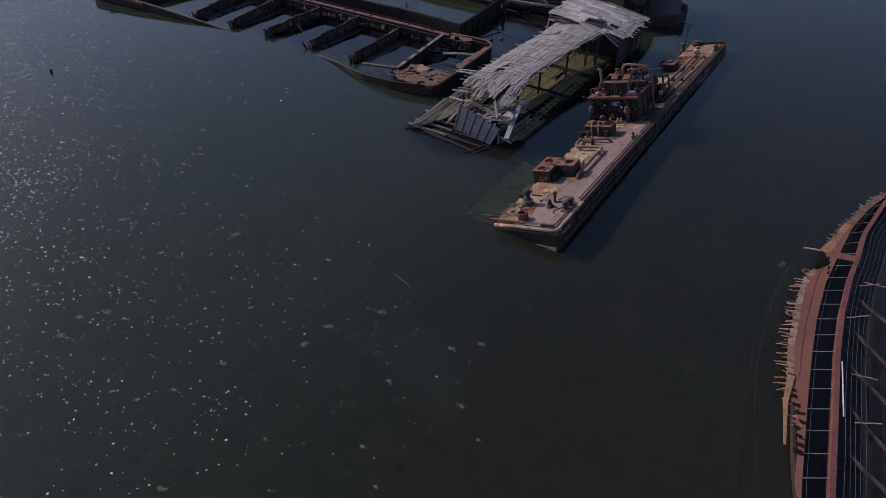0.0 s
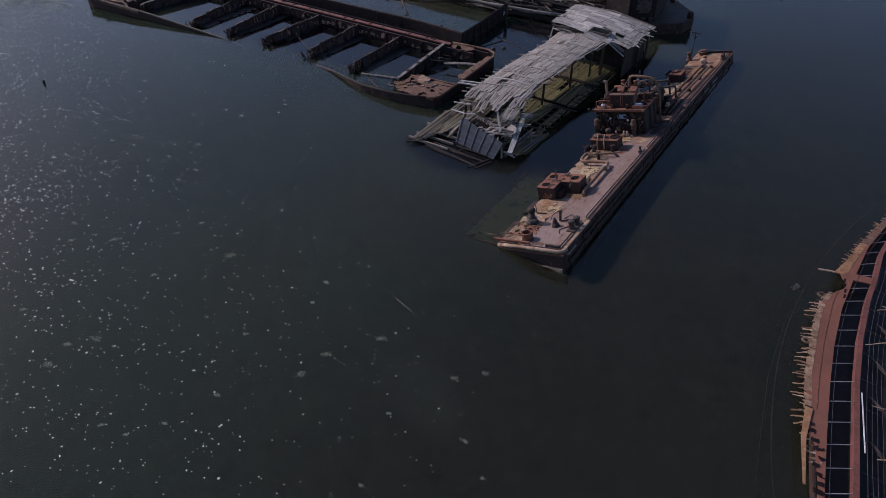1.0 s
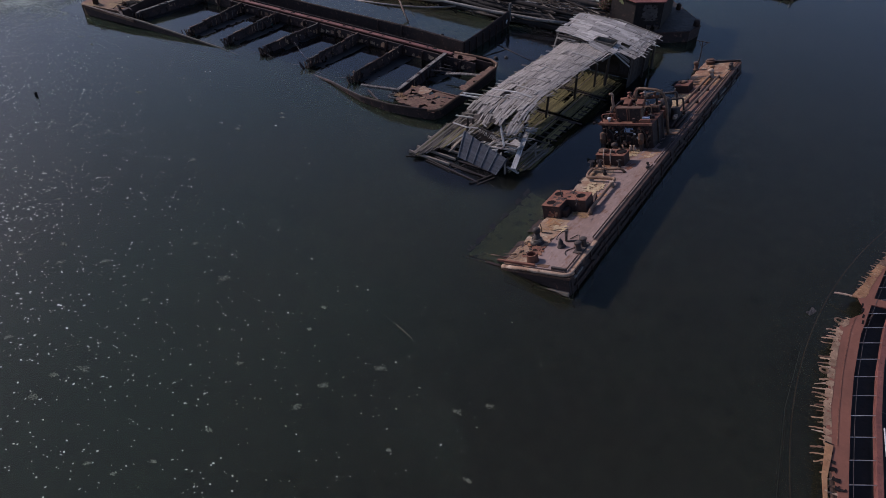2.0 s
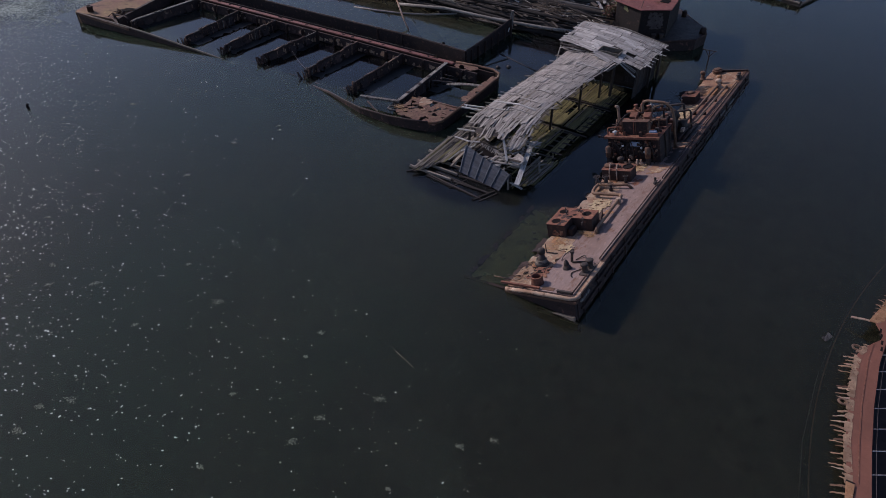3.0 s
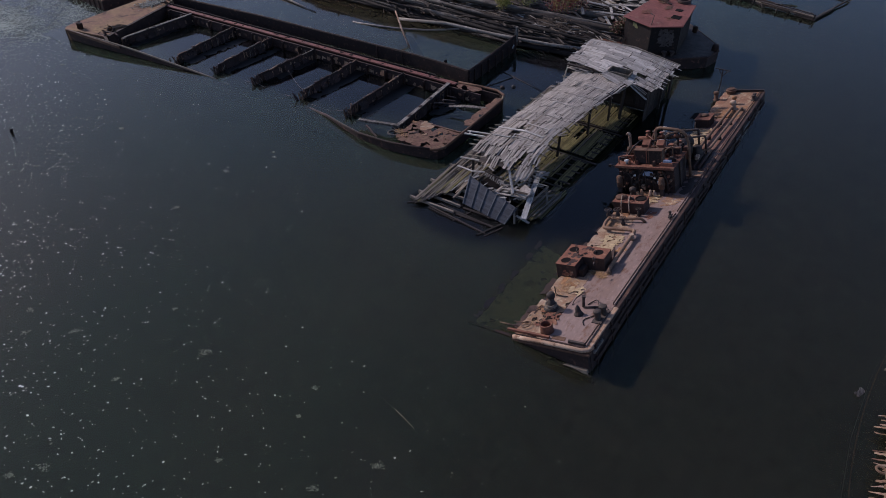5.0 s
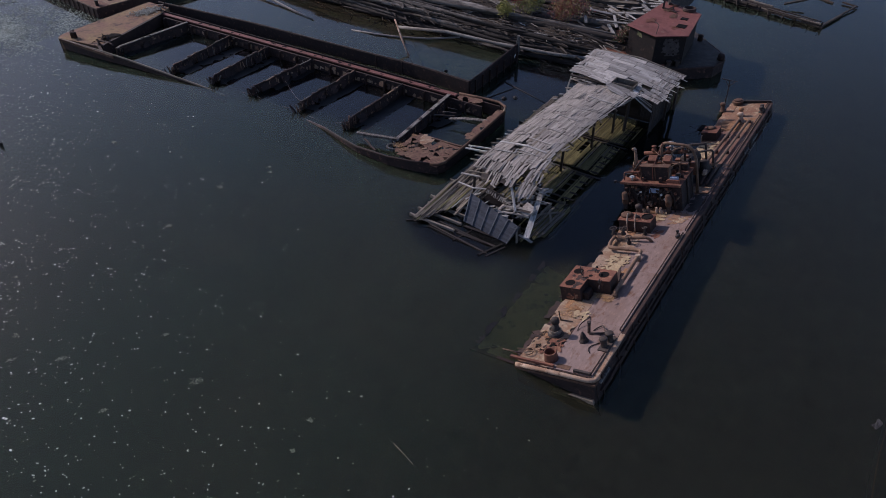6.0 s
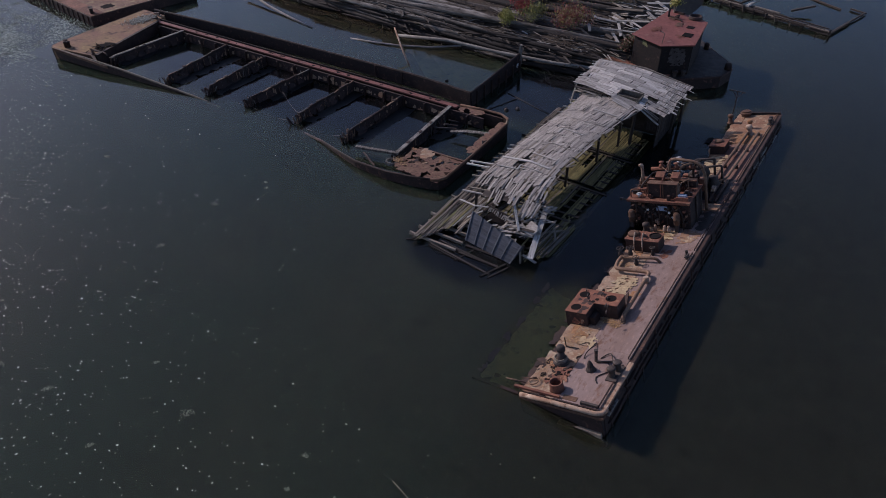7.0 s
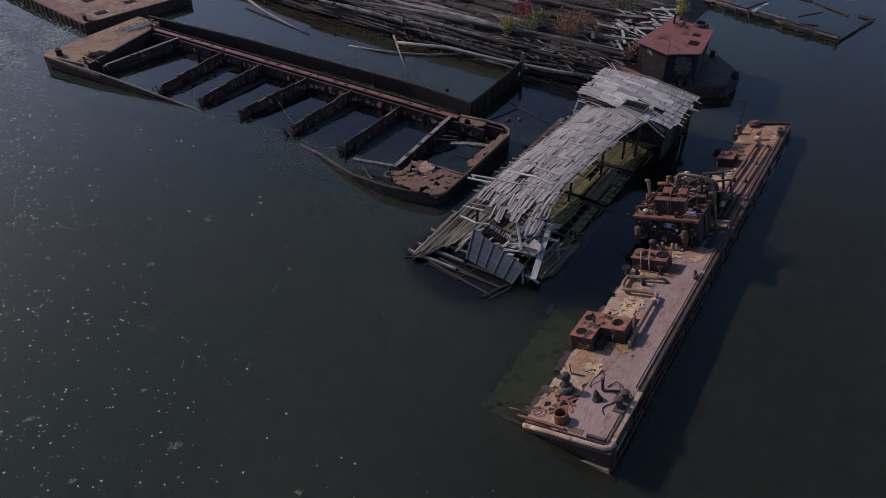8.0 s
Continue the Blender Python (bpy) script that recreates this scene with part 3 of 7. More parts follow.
# bow: round fender, lip, broken wooden strake
part("fender", Geo().tube([(0.10, 5.1, -0.16), (0.06, 3.6, -0.1), (0.05, 2.0, -0.09), (0.06, 0.45, -0.1), (0.2, 0.12, -0.12), (0.6, 0.02, -0.14)], 0.14, 10), TAN, barge, "pale rusty half-round bow fender", smooth=True)
part("bow_lip", Geo().box(-0.06, 0.35, -0.02, 5.15, -0.42, -0.25), RUST_BROWN, barge, bevel=0.04)
part("bow_plate", Geo().prism([(0.0, 0.1), (0.3, 0.1), (0.3, 5.1), (0.0, 5.1)], -2.4, -0.3), DARK_STEEL, barge)
part("strake", Geo().beam((-0.12, 0.1, -1.45), (-0.05, 2.6, -1.3), 0.3, 0.22, 0.1, 0.2).beam((-0.2, 0.05, -1.7), (-0.1, 1.2, -1.62), 0.2, 0.1, 0.3, 0.15), BROWNWOOD, barge, "splintered timber strake under the bow")
part("angle_iron", Geo().box(0.34, 0.5, 2.7, 5.6, 0.02, 0.16), RUST, barge)
part("corner_rail", Geo().box(0.32, 0.48, 0.4, 1.45, 0.06, 0.2).box(0.32, 0.38, 1.38, 1.45, -0.02, 0.06).box(0.32, 0.38, 0.42, 0.5, -0.02, 0.06), IRON, barge, bevel=0.02)
part("doubler_plate", Geo().box(0.42, 0.78, 1.75, 2.6, 0.0, 0.03), RUST_BROWN, barge, bevel=0.01)
# sunken edge of the deck
LEVEL = BARGE.inverted()
part("awash_plating", shift(shift(ragged(12.7, 16.3, -16.0, -5.6, 0.22, 0.29, 9.1, edge=0.12, thick=0.02, hole_scale=1.1, keep=lambda x, y: y < -6.3 - 0.35 * (x - 12.7)), Matrix.Translation((0, 0, -0.06))), LEVEL), AWASH, barge, "silted deck plating under shallow water")
for k in range(6):
    y = -16.4 + k * 1.75
    part("awash_edge", shift(shift(ragged(12.3, 12.75, y, y + 1.7, 0.09, 0.44, 60 + k * 1.7, edge=0.35, thick=0.02, hole_scale=0.5), Matrix.Translation((0, 0, 0.006))), LEVEL), WET_SHADE_BLACK, barge, "blackened plate edge awash")


def bollard(u, v, r, h, lean=0.0, mat=IRON, cap=True):
    b = part("bollard", Geo().lathe([(r * 1.5, 0), (r * 1.5, 0.06), (r * 0.95, 0.1), (r * 0.85, h * 0.35), (r * 0.72, h * 0.62)], 14, pose(u, v, 0, lean, lean, 0)), mat, barge, smooth=True)
    if cap:
        part("cap", Geo().lathe([(r * 0.7, h * 0.6), (r * 1.05, h * 0.68), (r * 1.1, h * 0.85), (r * 0.9, h * 0.97), (r * 0.4, h)], 14, pose(u, v, 0, lean, lean, 0)), mat, b, smooth=True)
    return b


big_b = part("bollard", Geo().lathe([(0.5, 0), (0.5, 0.08), (0.42, 0.14), (0.34, 0.32), (0.23, 0.5), (0.19, 0.82)], 16, pose(3.3, 3.98, 0, 4, 3, 0)), IRON, barge, smooth=True)
part("cap", Geo().lathe([(0.18, 0.8), (0.27, 0.88), (0.28, 1.05), (0.22, 1.18), (0.1, 1.22)], 14, pose(3.3, 3.98, 0, 4, 3, 0)), IRON, big_b, smooth=True)
for w in (0.2, 0.3, 0.4):
    part("rope_turn", Geo().tube([(3.3 + 0.36 * math.cos(a), 3.98 + 0.36 * math.sin(a), w + 0.02 * math.sin(3 * a)) for a in [k * math.pi / 8 for k in range(17)]], 0.045, 6), BROWNWOOD, big_b)
part("bitt", Geo().lathe([(0.32, 0), (0.3, 0.06), (0.2, 0.22), (0.17, 0.4), (0.1, 0.55), (0.03, 0.66)], 9, pose(3.2, 2.05, 0, -5, 4, 0)), IRON, barge)
for u, v in ((3.02, 0.68), (3.62, 0.56)):
    part("bitt", Geo().lathe([(0.24, 0), (0.2, 0.1), (0.19, 0.5), (0.25, 0.55), (0.26, 0.66), (0.2, 0.7)], 14, pose(u, v, 0)), IRON, barge, smooth=True)
part("bitt_base", Geo().box(2.6, 4.05, 0.3, 0.95, 0.0, 0.08), IRON, barge, bevel=0.02)
vent = part("vent_collar", Geo().lathe([(0.43, 0), (0.41, 0.1), (0.38, 0.5), (0.40, 0.56), (0.33, 0.58), (0.31, 0.3), (0.30, 0.1)], 20, pose(1.03, 3.17, 0)), RUST, barge, "open rusted vent collar", smooth=True)
# bent bars, ropes and fallen pipes on the fore deck
part("bent_bar", Geo().tube([(4.75, 4.35, 0), (4.68, 4.33, 0.75)], 0.035, 6).tube([(4.7, 4.3, 0.05), (4.76, 3.5, 0.06)], 0.035, 6), IRON, barge)
part("stand_pipe", Geo().lathe([(0.1, 0), (0.1, 0.7), (0.13, 0.72), (0.13, 0.82)], 8, pose(4.05, 2.1, 0, 6, 3)), IRON, barge)
part("fallen_bar", Geo().tube([(3.9, 2.0, 0.07), (4.35, 0.7, 0.1)], 0.06, 6), IRON, barge)
part("hose", Geo().tube([(4.3 + 0.5 * math.sin(k * 0.5), 1.9 - k * 0.12, 0.05 + 0.15 * math.sin(k * 0.26) ** 2) for k in range(13)], 0.035, 6), IRON, barge, smooth=True)
part("hose", Geo().tube([(5.6 - k * 0.2, 2.75 - 0.12 * math.sin(k * 0.7), 0.05 + 0.2 * math.sin(k * 0.4) ** 2) for k in range(9)], 0.03, 6), IRON, barge, smooth=True)
part("hose", Geo().tube([(2.2 + k * 0.22, 1.25 + 0.25 * math.sin(k * 0.8), 0.05) for k in range(10)], 0.03, 6), IRON, barge, smooth=True)
part("scrap_rods", Geo().tube([(0.9, 5.1, 0.05), (0.6, 6.2, 0.35)], 0.04, 6).tube([(1.4, 4.6, 0.08), (1.0, 5.4, 0.3)], 0.03, 6)
     .tube([(1.15 + 0.35 * math.cos(k * 0.6), 4.7 + 0.3 * math.sin(k * 0.6), 0.08 + 0.01 * k) for k in range(11)], 0.035, 6), PIPE, barge, smooth=True)


def valve(u, v, w, parent, r=0.2):
    m = pose(u, v, w)
    b = part("valve", Geo().lathe([(r * 0.8, 0), (r * 0.95, 0.15), (r * 0.6, 0.3), (r * 0.62, 0.42), (r * 0.15, 0.46), (r * 0.15, 0.62)], 10, m), IRON, parent, smooth=True)
    part("handwheel", Geo().tube([m @ Vector((r * 1.3 * math.cos(k * math.pi / 6), r * 1.3 * math.sin(k * math.pi / 6), 0.62)) for k in range(13)], 0.03, 6)
         .tube([m @ Vector((-r * 1.3, 0, 0.62)), m @ Vector((r * 1.3, 0, 0.62))], 0.022, 5).tube([m @ Vector((0, -r * 1.3, 0.62)), m @ Vector((0, r * 1.3, 0.62))], 0.022, 5), IRON, b)
    return b


def elbow(pts, r=0.3, n=4):
    """A path whose corners are rounded to the radius r."""
    pts = [Vector(p) for p in pts]
    out = [pts[0]]
    for a, b, c in zip(pts, pts[1:], pts[2:]):
        p, q = b + (a - b).normalized() * r, b + (c - b).normalized() * r
        out += [(p * (1 - t) + b * t) * (1 - t) + (b * (1 - t) + q * t) * t for t in [k / n for k in range(n + 1)]]
    return out + [pts[-1]]


pipe = part("cargo_pipe", Geo().tube(elbow([(8.1, 2.05, 0.0), (8.15, 2.05, 0.32), (13.5, 2.2, 0.34), (13.4, 4.6, 0.34), (14.2, 4.8, 0.34), (15.1, 4.8, 0.3)]), 0.13, 10), PIPE, barge, "long rust-brown cargo pipe", smooth=True)
part("flange", Geo().lathe([(0.22, 0), (0.22, 0.08), (0.14, 0.08), (0.14, 0.2)], 12, pose(8.1, 2.05, 0)), PIPE, pipe)
part("pipe_stand", Geo().box(12.55, 12.75, 2.0, 2.35, 0, 0.3).lathe([(0.19, 0.2), (0.19, 0.48)], 10, pose(12.65, 2.17, 0)), TAN, pipe)
pipe2 = part("cargo_pipe", Geo().tube(elbow([(15.0, 4.85, 0.3), (15.3, 2.4, 0.34), (15.35, 2.15, 0.0)], 0.2), 0.11, 10), PIPE, barge, smooth=True)
for u, v in ((15.25, 4.95), (15.45, 4.3), (14.7, 3.6)):
    valve(u, v, 0.25 if v > 4 else 0.0, barge, 0.2 if v > 4 else 0.17)
part("cleat", Geo().tube([(16.0, 0.62, 0.22), (16.5, 0.5, 0.26)], 0.07, 8, 0.05).lathe([(0.16, 0), (0.1, 0.22)], 8, pose(16.24, 0.56, 0)), IRON, barge)
bollard(16.6, 0.7, 0.1, 0.45)
# after deck: two pipe runs, brackets, bollards, drums
for v, r in ((1.15, 0.11), (2.05, 0.12)):
    p = part("cargo_pipe", Geo().tube(elbow([(27.8, v + 0.4, 0.3), (28.6, v, 0.32), (38.1, v - 0.25, 0.34), (38.3, v - 0.25, 0.0)]), r, 10), PIPE, barge, smooth=True)
    for u in (31, 34.5):
        part("pipe_stand", Geo().box(u, u + 0.12, v - 0.25, v + 0.1, 0, 0.28), RUST_DARK, p)
bollard(39.8, 2.06, 0.22, 0.85, 3, OCHRE)
bollard(38.4, 1.7, 0.26, 0.95, -4, TAN)
bollard(40.9, 0.5, 0.18, 0.55)
bollard(41.5, 0.55, 0.18, 0.55)
bollard(41.1, 4.1, 0.24, 0.9, 3, RUST_BROWN)
part("drum_vent", Geo().lathe([(0.45, 0), (0.45, 0.25), (0.54, 0.27), (0.54, 0.38), (0.38, 0.4), (0.38, 0.52), (0.1, 0.54)], 16, pose(43.0, 3.1, 0)), RUST_BROWN, barge)
part("raised_plate", Geo().box(36.3, 38.4, 1.5, 3.4, 0.0, 0.07), OCHRE, barge, bevel=0.02)
part("stern_rail", Geo().box(43.3, 43.5, 0.1, 3.6, 0.0, 0.22), IRON, barge)

# ---- things on the barge deck
def deck_tank():
    """L-shaped tank top with three round manholes."""
    t = thing("deck_tank", at_deck(0, 0), "rust-red L-shaped steel tank housing with three round manholes", "tank", "tanks on the barge deck")
    plan = [(7.0, 5.35), (7.0, 3.9), (8.2, 3.9), (8.25, 2.38), (9.55, 2.38), (9.55, 5.35)]
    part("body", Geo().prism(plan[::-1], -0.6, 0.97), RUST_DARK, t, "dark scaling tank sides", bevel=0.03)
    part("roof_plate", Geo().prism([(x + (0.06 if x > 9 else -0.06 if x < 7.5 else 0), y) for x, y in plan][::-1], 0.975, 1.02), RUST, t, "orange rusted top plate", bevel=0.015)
    for k, (u, v, a, b) in enumerate(((6.95, 4.0, 0.9, 0.8), (7.9, 3.95, 0.7, 0.7), (9.0, 3.5, 0.55, 0.8), (8.1, 4.6, 0.5, 0.8))):
        part("scale_patch", shift(ragged(u, u + a, v, v + b, 0.07, 0.46, 40 + k * 3.7, edge=0.4, thick=0.004, hole_scale=0.35), pose(0, 0, 1.022)), RUST_DARK, t)
    for k in range(9):
        part("flaked_paint", shift(ragged(0, rnd(0.15, 0.4), 0, rnd(0.2, 0.5), 0.06, 0.42, 20 + k * 2.1, edge=0.4, thick=0.008, hole_scale=0.25), pose(6.985, rnd(4.0, 5.2), rnd(0.0, 0.3), 90, 0, -90)), FLAKE if k % 2 else RUST, t)
    for u, v in ((7.5, 4.8), (8.95, 4.85), (8.95, 3.05)):
        h = part("manhole", Geo().lathe([(0.37, 0.0), (0.37, 0.012), (0.345, 0.014), (0.34, 0.006)], 20, pose(u, v, 1.02)), RUST, t)
        part("opening", Geo().lathe([(0.338, 0.008), (0.0, 0.009)], 20, pose(u, v, 1.02)), BLACK, h, "black open manhole")
    for k in range(4):
        u, v = rnd(8.1, 8.7), rnd(3.8, 4.5)
        part("rust_hole", Geo().lathe([(rnd(0.08, 0.16), 0.006), (0.0, 0.007)], 7, pose(u + 0.2, v, 1.02)), BLACK, t)
    for k in range(7):
        u, v = rnd(7.3, 9.3), rnd(2.6, 5.2)
        part("clamp", Geo().tube([(u, v, 1.02), (u, v, 1.12), (u + 0.22, v + rnd(-0.2, 0.2), 1.14)], 0.04, 6), IRON, t)
    part("side_hatch", Geo().box(7.25, 8.0, 3.5, 3.86, -0.05, 0.55), RUST_DARK, t)
    part("filler_pipe", Geo().tube(elbow([(9.8, 4.0, 0), (9.8, 4.0, 0.9), (10.05, 4.0, 0.9), (10.05, 4.0, 0.5)], 0.12), 0.05, 8), IRON, t, smooth=True)
    part("filler_pipe", Geo().tube([(9.9, 3.2, 0), (9.8, 3.15, 0.8)], 0.05, 8), IRON, t)
    part("loose_plate", Geo().prism([(9.7, 2.4), (10.9, 2.7), (9.9, 3.1)], 0.0, [0.05, 0.35, 0.05]), RUST_DARK, t)


deck_tank()


def box_tank(u0, u1, v0, v1, h, label):
    t = thing("deck_tank", at_deck(0, 0), label, "tank", "tanks on the barge deck")
    part("body", Geo().box(u0, u1, v0, v1, -0.5, h - 0.02), RUST_DARK, t, bevel=0.03)
    part("roof_plate", Geo().box(u0 - 0.05, u1 + 0.05, v0 - 0.05, v1 + 0.05, h - 0.016, h + 0.04), RUST, t, bevel=0.015)
    return t


t2 = box_tank(16.5, 17.75, 2.65, 5.05, 0.9, "rusted steel deck tank with manhole and bent pipes")
part("manhole", Geo().lathe([(0.42, 0), (0.42, 0.14), (0.3, 0.2), (0.12, 0.22)], 16, pose(17.2, 4.65, 0.94)), RUST_BROWN, t2, smooth=True)
part("opening", Geo().lathe([(0.42, 0), (0.42, 0.06), (0.36, 0.06), (0.34, 0.01), (0.0, 0.012)], 16, pose(17.25, 3.1, 0.94)), BLACK, t2)
for v in (4.35, 3.75):
    part("loop_pipe", Geo().tube(elbow([(16.3, v, 0), (16.35, v, 0.85), (16.9, v + 0.1, 1.35), (17.2, v + 0.1, 0.95)], 0.2), 0.05, 8), TAN, t2, smooth=True)
part("clamp", Geo().box(16.9, 17.1, 3.6, 3.9, 0.94, 1.1), IRON, t2)
valve(16.2, 2.95, 0, t2, 0.14)
t3 = box_tank(33.8, 35.4, 2.7, 4.0, 0.75, "small rusted steel deck tank at the water's edge")
part("loop_pipe", Geo().tube(elbow([(33.6, 3.95, -0.2), (33.6, 3.95, 0.5), (34.0, 3.95, 0.5)], 0.15), 0.07, 8), TAN, t3, smooth=True)
part("manhole", Geo().lathe([(0.36, 0), (0.36, 0.12), (0.1, 0.16)], 14, pose(34.8, 3.4, 0.79)), RUST_BROWN, t3, smooth=True)
t4 = thing("sunken_tank", at_deck(0, 0), "black half-sunken corroded tank beside the barge", "tank")
part("body", shift(ragged(34.6, 37.3, 4.5, 6.2, 0.14, 0.4, 2.2, thick=0.06), pose(0, 0, 0.2)), BLACK, t4)
part("side", Geo().box(34.9, 37.0, 4.6, 5.9, -0.6, 0.1), BLACK, t4)


def engine_house():
    e = thing("engine_house", at_deck(0, 0), "rusted pump engine house crowded with machinery and pipes", "engine")
    part("body", Geo().box(20.3, 23.1, 1.5, 6.0, -0.4, 2.25), DARK_STEEL, e, "near-black steel walls, their shade in the colour", bevel=0.03)
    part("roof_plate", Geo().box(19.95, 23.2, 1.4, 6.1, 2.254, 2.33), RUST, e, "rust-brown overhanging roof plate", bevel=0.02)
    part("roof_fascia", Geo().box(19.86, 19.945, 1.38, 6.12, 2.16, 2.36), RUST, e, "rust-red roof edge", bevel=0.015)
    part("roof_box", Geo().box(20.5, 20.95, 2.5, 4.6, 2.34, 3.45), DARK_STEEL, e, "dark upright radiator", bevel=0.03)
    for v in (2.46, 3.5, 4.6):
        part("radiator_frame", Geo().box(20.44, 20.99, v - 0.04, v + 0.04, 2.34, 3.5), RUST_BROWN, e)
    part("roof_box_lid", Geo().box(20.44, 21.0, 2.4, 4.66, 3.454, 3.52), RUST_BROWN, e, bevel=0.02)
    for v in (4.2, 3.05):
        part("hatch_cover", Geo().prism([(21.8, v - 0.32), (22.3, v - 0.32), (22.3, v + 0.32), (21.8, v + 0.32)], 3.1, [3.4, 3.66, 3.66, 3.4]), RUST, e, "tilted orange hatch cover", bevel=0.02)
    part("raised_curb", Geo().box(20.2, 20.36, 1.6, 2.5, 2.34, 2.6), RUST, e)
    part("raised_curb", Geo().box(22.7, 23.1, 4.7, 5.9, 2.34, 2.75), RUST, e)
    # front face: gauges, pumps, motors
    for k in range(70):
        v, w = rnd(1.7, 5.8), rnd(0.3, 2.05)
        s = rnd(0.03, 0.12)
        part("fitting", Geo().box(20.1 - rnd(0, 0.12), 20.3, v - s, v + s, w - s * rnd(0.6, 1.4), w + s), random.choice([IRON, IRON, IRON, RUST_DARK, RUST_DARK, RUST_DARK, RUST, PIPE, TAN]), e, bevel=0.012)
    for k in range(7):
        v = 2.0 + k * 0.58
        part("riser_pipe", Geo().tube(elbow([(20.1, v, 0.0), (20.08, v, rnd(0.9, 1.5)), (20.12, v + rnd(-0.5, 0.5), rnd(1.6, 2.1))], 0.12), rnd(0.03, 0.06), 8), IRON, e, smooth=True)
    part("gauge_panel", Geo().box(20.12, 20.22, 3.15, 3.95, 1.45, 1.85), BLUE, e, "pale blue gauge panel", bevel=0.015)
    for v, w in ((2.75, 1.0), (3.0, 1.35), (4.6, 1.5)):
        part("gauge", Geo().lathe([(0.1, 0), (0.1, 0.06), (0.0, 0.065)], 12, pose(20.12, v, w, 0, -90, 0)), WHITE, e)
    for u, v in ((19.7, 5.75), (19.75, 2.35)):
        part("drum", Geo().lathe([(0.02, 0.4), (0.2, 0.41), (0.23, 0.45), (0.23, 0.8), (0.26, 0.82), (0.23, 0.86), (0.23, 1.25), (0.17, 1.36), (0.02, 1.38)], 16, pose(u, v, 0.2)), RUST_BROWN, e, "upright rusted drum", smooth=True)
        part("drum_stand", Geo().box(u - 0.14, u + 0.14, v - 0.14, v + 0.14, -0.4, 0.6), IRON, e)
    part("pump", Geo().lathe([(0.22, 0), (0.26, 0.3), (0.16, 0.5), (0.28, 0.6), (0.28, 0.8), (0.1, 0.9)], 12, pose(19.2, 4.5, 0)), IRON, e, smooth=True)
    for v in (3.9, 3.2, 2.9):
        part("pump", Geo().lathe([(0.13, 0), (0.15, 0.3), (0.08, 0.42), (0.1, 0.55)], 10, pose(19.5, v, 0)), TAN, e, smooth=True)
    # roof clutter
    part("exhaust_pipe", Geo().tube(elbow([(22.2, 5.6, 2.3), (22.2, 5.6, 4.15), (21.8, 5.62, 4.3)], 0.15), 0.12, 10), TAN, e, "pale cowled exhaust pipe", smooth=True)
    part("white_vent", Geo().lathe([(0.1, 0), (0.1, 0.2), (0.2, 0.22), (0.2, 0.3), (0.07, 0.36)], 16, pose(20.4, 5.3, 2.34)), WHITE, e, "white mushroom vent", smooth=True)
    part("blue_box", Geo().box(20.3, 20.6, 1.75, 2.35, 2.34, 2.75), BLUE, e, bevel=0.03)
    part("lamp_arm", Geo().tube([(20.1, 6.0, 2.2), (20.0, 6.5, 2.3)], 0.04, 6).box(19.9, 20.1, 6.45, 6.65, 2.2, 2.4), IRON, e)
    part("stay", Geo().tube([(20.5, 3.7, 2.4), (20.42, 3.65, 3.4), (22.6, 3.5, 4.6)], 0.035, 6), RUST, e)
    part("swan_neck", Geo().tube(elbow([(23.3, 3.9, 2.2), (23.3, 3.9, 4.3), (23.2, 1.6, 4.1), (23.3, 1.25, 3.2), (23.3, 1.25, 0.1)], 0.6, 6), 0.115, 12), PIPE, e, "large curved rusty discharge pipe", smooth=True)
    part("pipe_rail", Geo().tube(elbow([(20.6, 5.4, 2.7), (20.8, 4.9, 3.5), (22.3, 4.8, 3.55), (23.0, 2.9, 3.3)], 0.3), 0.06, 8), IRON, e, smooth=True)
    part("pipe_rail", Geo().tube(elbow([(23.0, 3.2, 2.3), (23.4, 3.1, 3.6), (24.4, 1.9, 3.7)], 0.3), 0.07, 8), PIPE, e, smooth=True)
    part("wall_pipe", Geo().tube([(21.5, 1.42, 0.0), (21.5, 1.42, 2.2)], 0.07, 8).tube([(22.6, 1.4, 0.0), (22.6, 1.4, 2.2)], 0.05, 8), IRON, e)
    for k in range(60):
        u, v, s = rnd(20.2, 23.0), rnd(1.5, 6.0), rnd(0.04, 0.12)
        if not (20.4 < u < 21.6 and 2.4 < v < 4.7):
            part("roof_fitting", Geo().box(u - s, u + s * rnd(0.6, 1.5), v - s, v + s * rnd(0.6, 2.0), 2.33, 2.4 + rnd(0.02, 0.4)), random.choice([IRON, RUST_DARK, RUST_DARK, RUST]), e, bevel=0.012)
    for k in range(22):
        u, v = rnd(21.6, 23.0), rnd(1.6, 5.8)
        part("roof_pipe", Geo().tube(elbow([(u, v, 2.35), (u, v, 2.5 + rnd(0.1, 0.9)), (u + rnd(-0.9, 0.9), v + rnd(-1.1, 1.1), 2.6 + rnd(0, 0.9))], 0.1), rnd(0.02, 0.06), 7), random.choice([IRON, PIPE, RUST_DARK]), e, smooth=True)
    part("roof_guard", Geo().tube(elbow([(20.3, 5.9, 2.34), (20.3, 5.9, 3.0), (20.4, 4.8, 3.05), (20.45, 4.75, 2.5)], 0.2), 0.045, 7), RUST, e, smooth=True)
    part("roof_trough", Geo().box(22.55, 23.05, 1.7, 4.4, 2.34, 2.85), RUST_DARK, e, bevel=0.03)
    part("roof_trough_lip", Geo().box(22.5, 22.58, 1.65, 4.45, 2.8, 2.92), RUST, e)
    # pump block behind the house
    part("pump_block", Geo().box(23.4, 25.9, 2.2, 4.3, -0.2, 1.3), RUST_DARK, e, bevel=0.05)
    part("manifold", Geo().tube([(24.0, 5.6, 3.0), (24.3, 1.9, 3.15)], 0.15, 10), RUST, e, smooth=True)
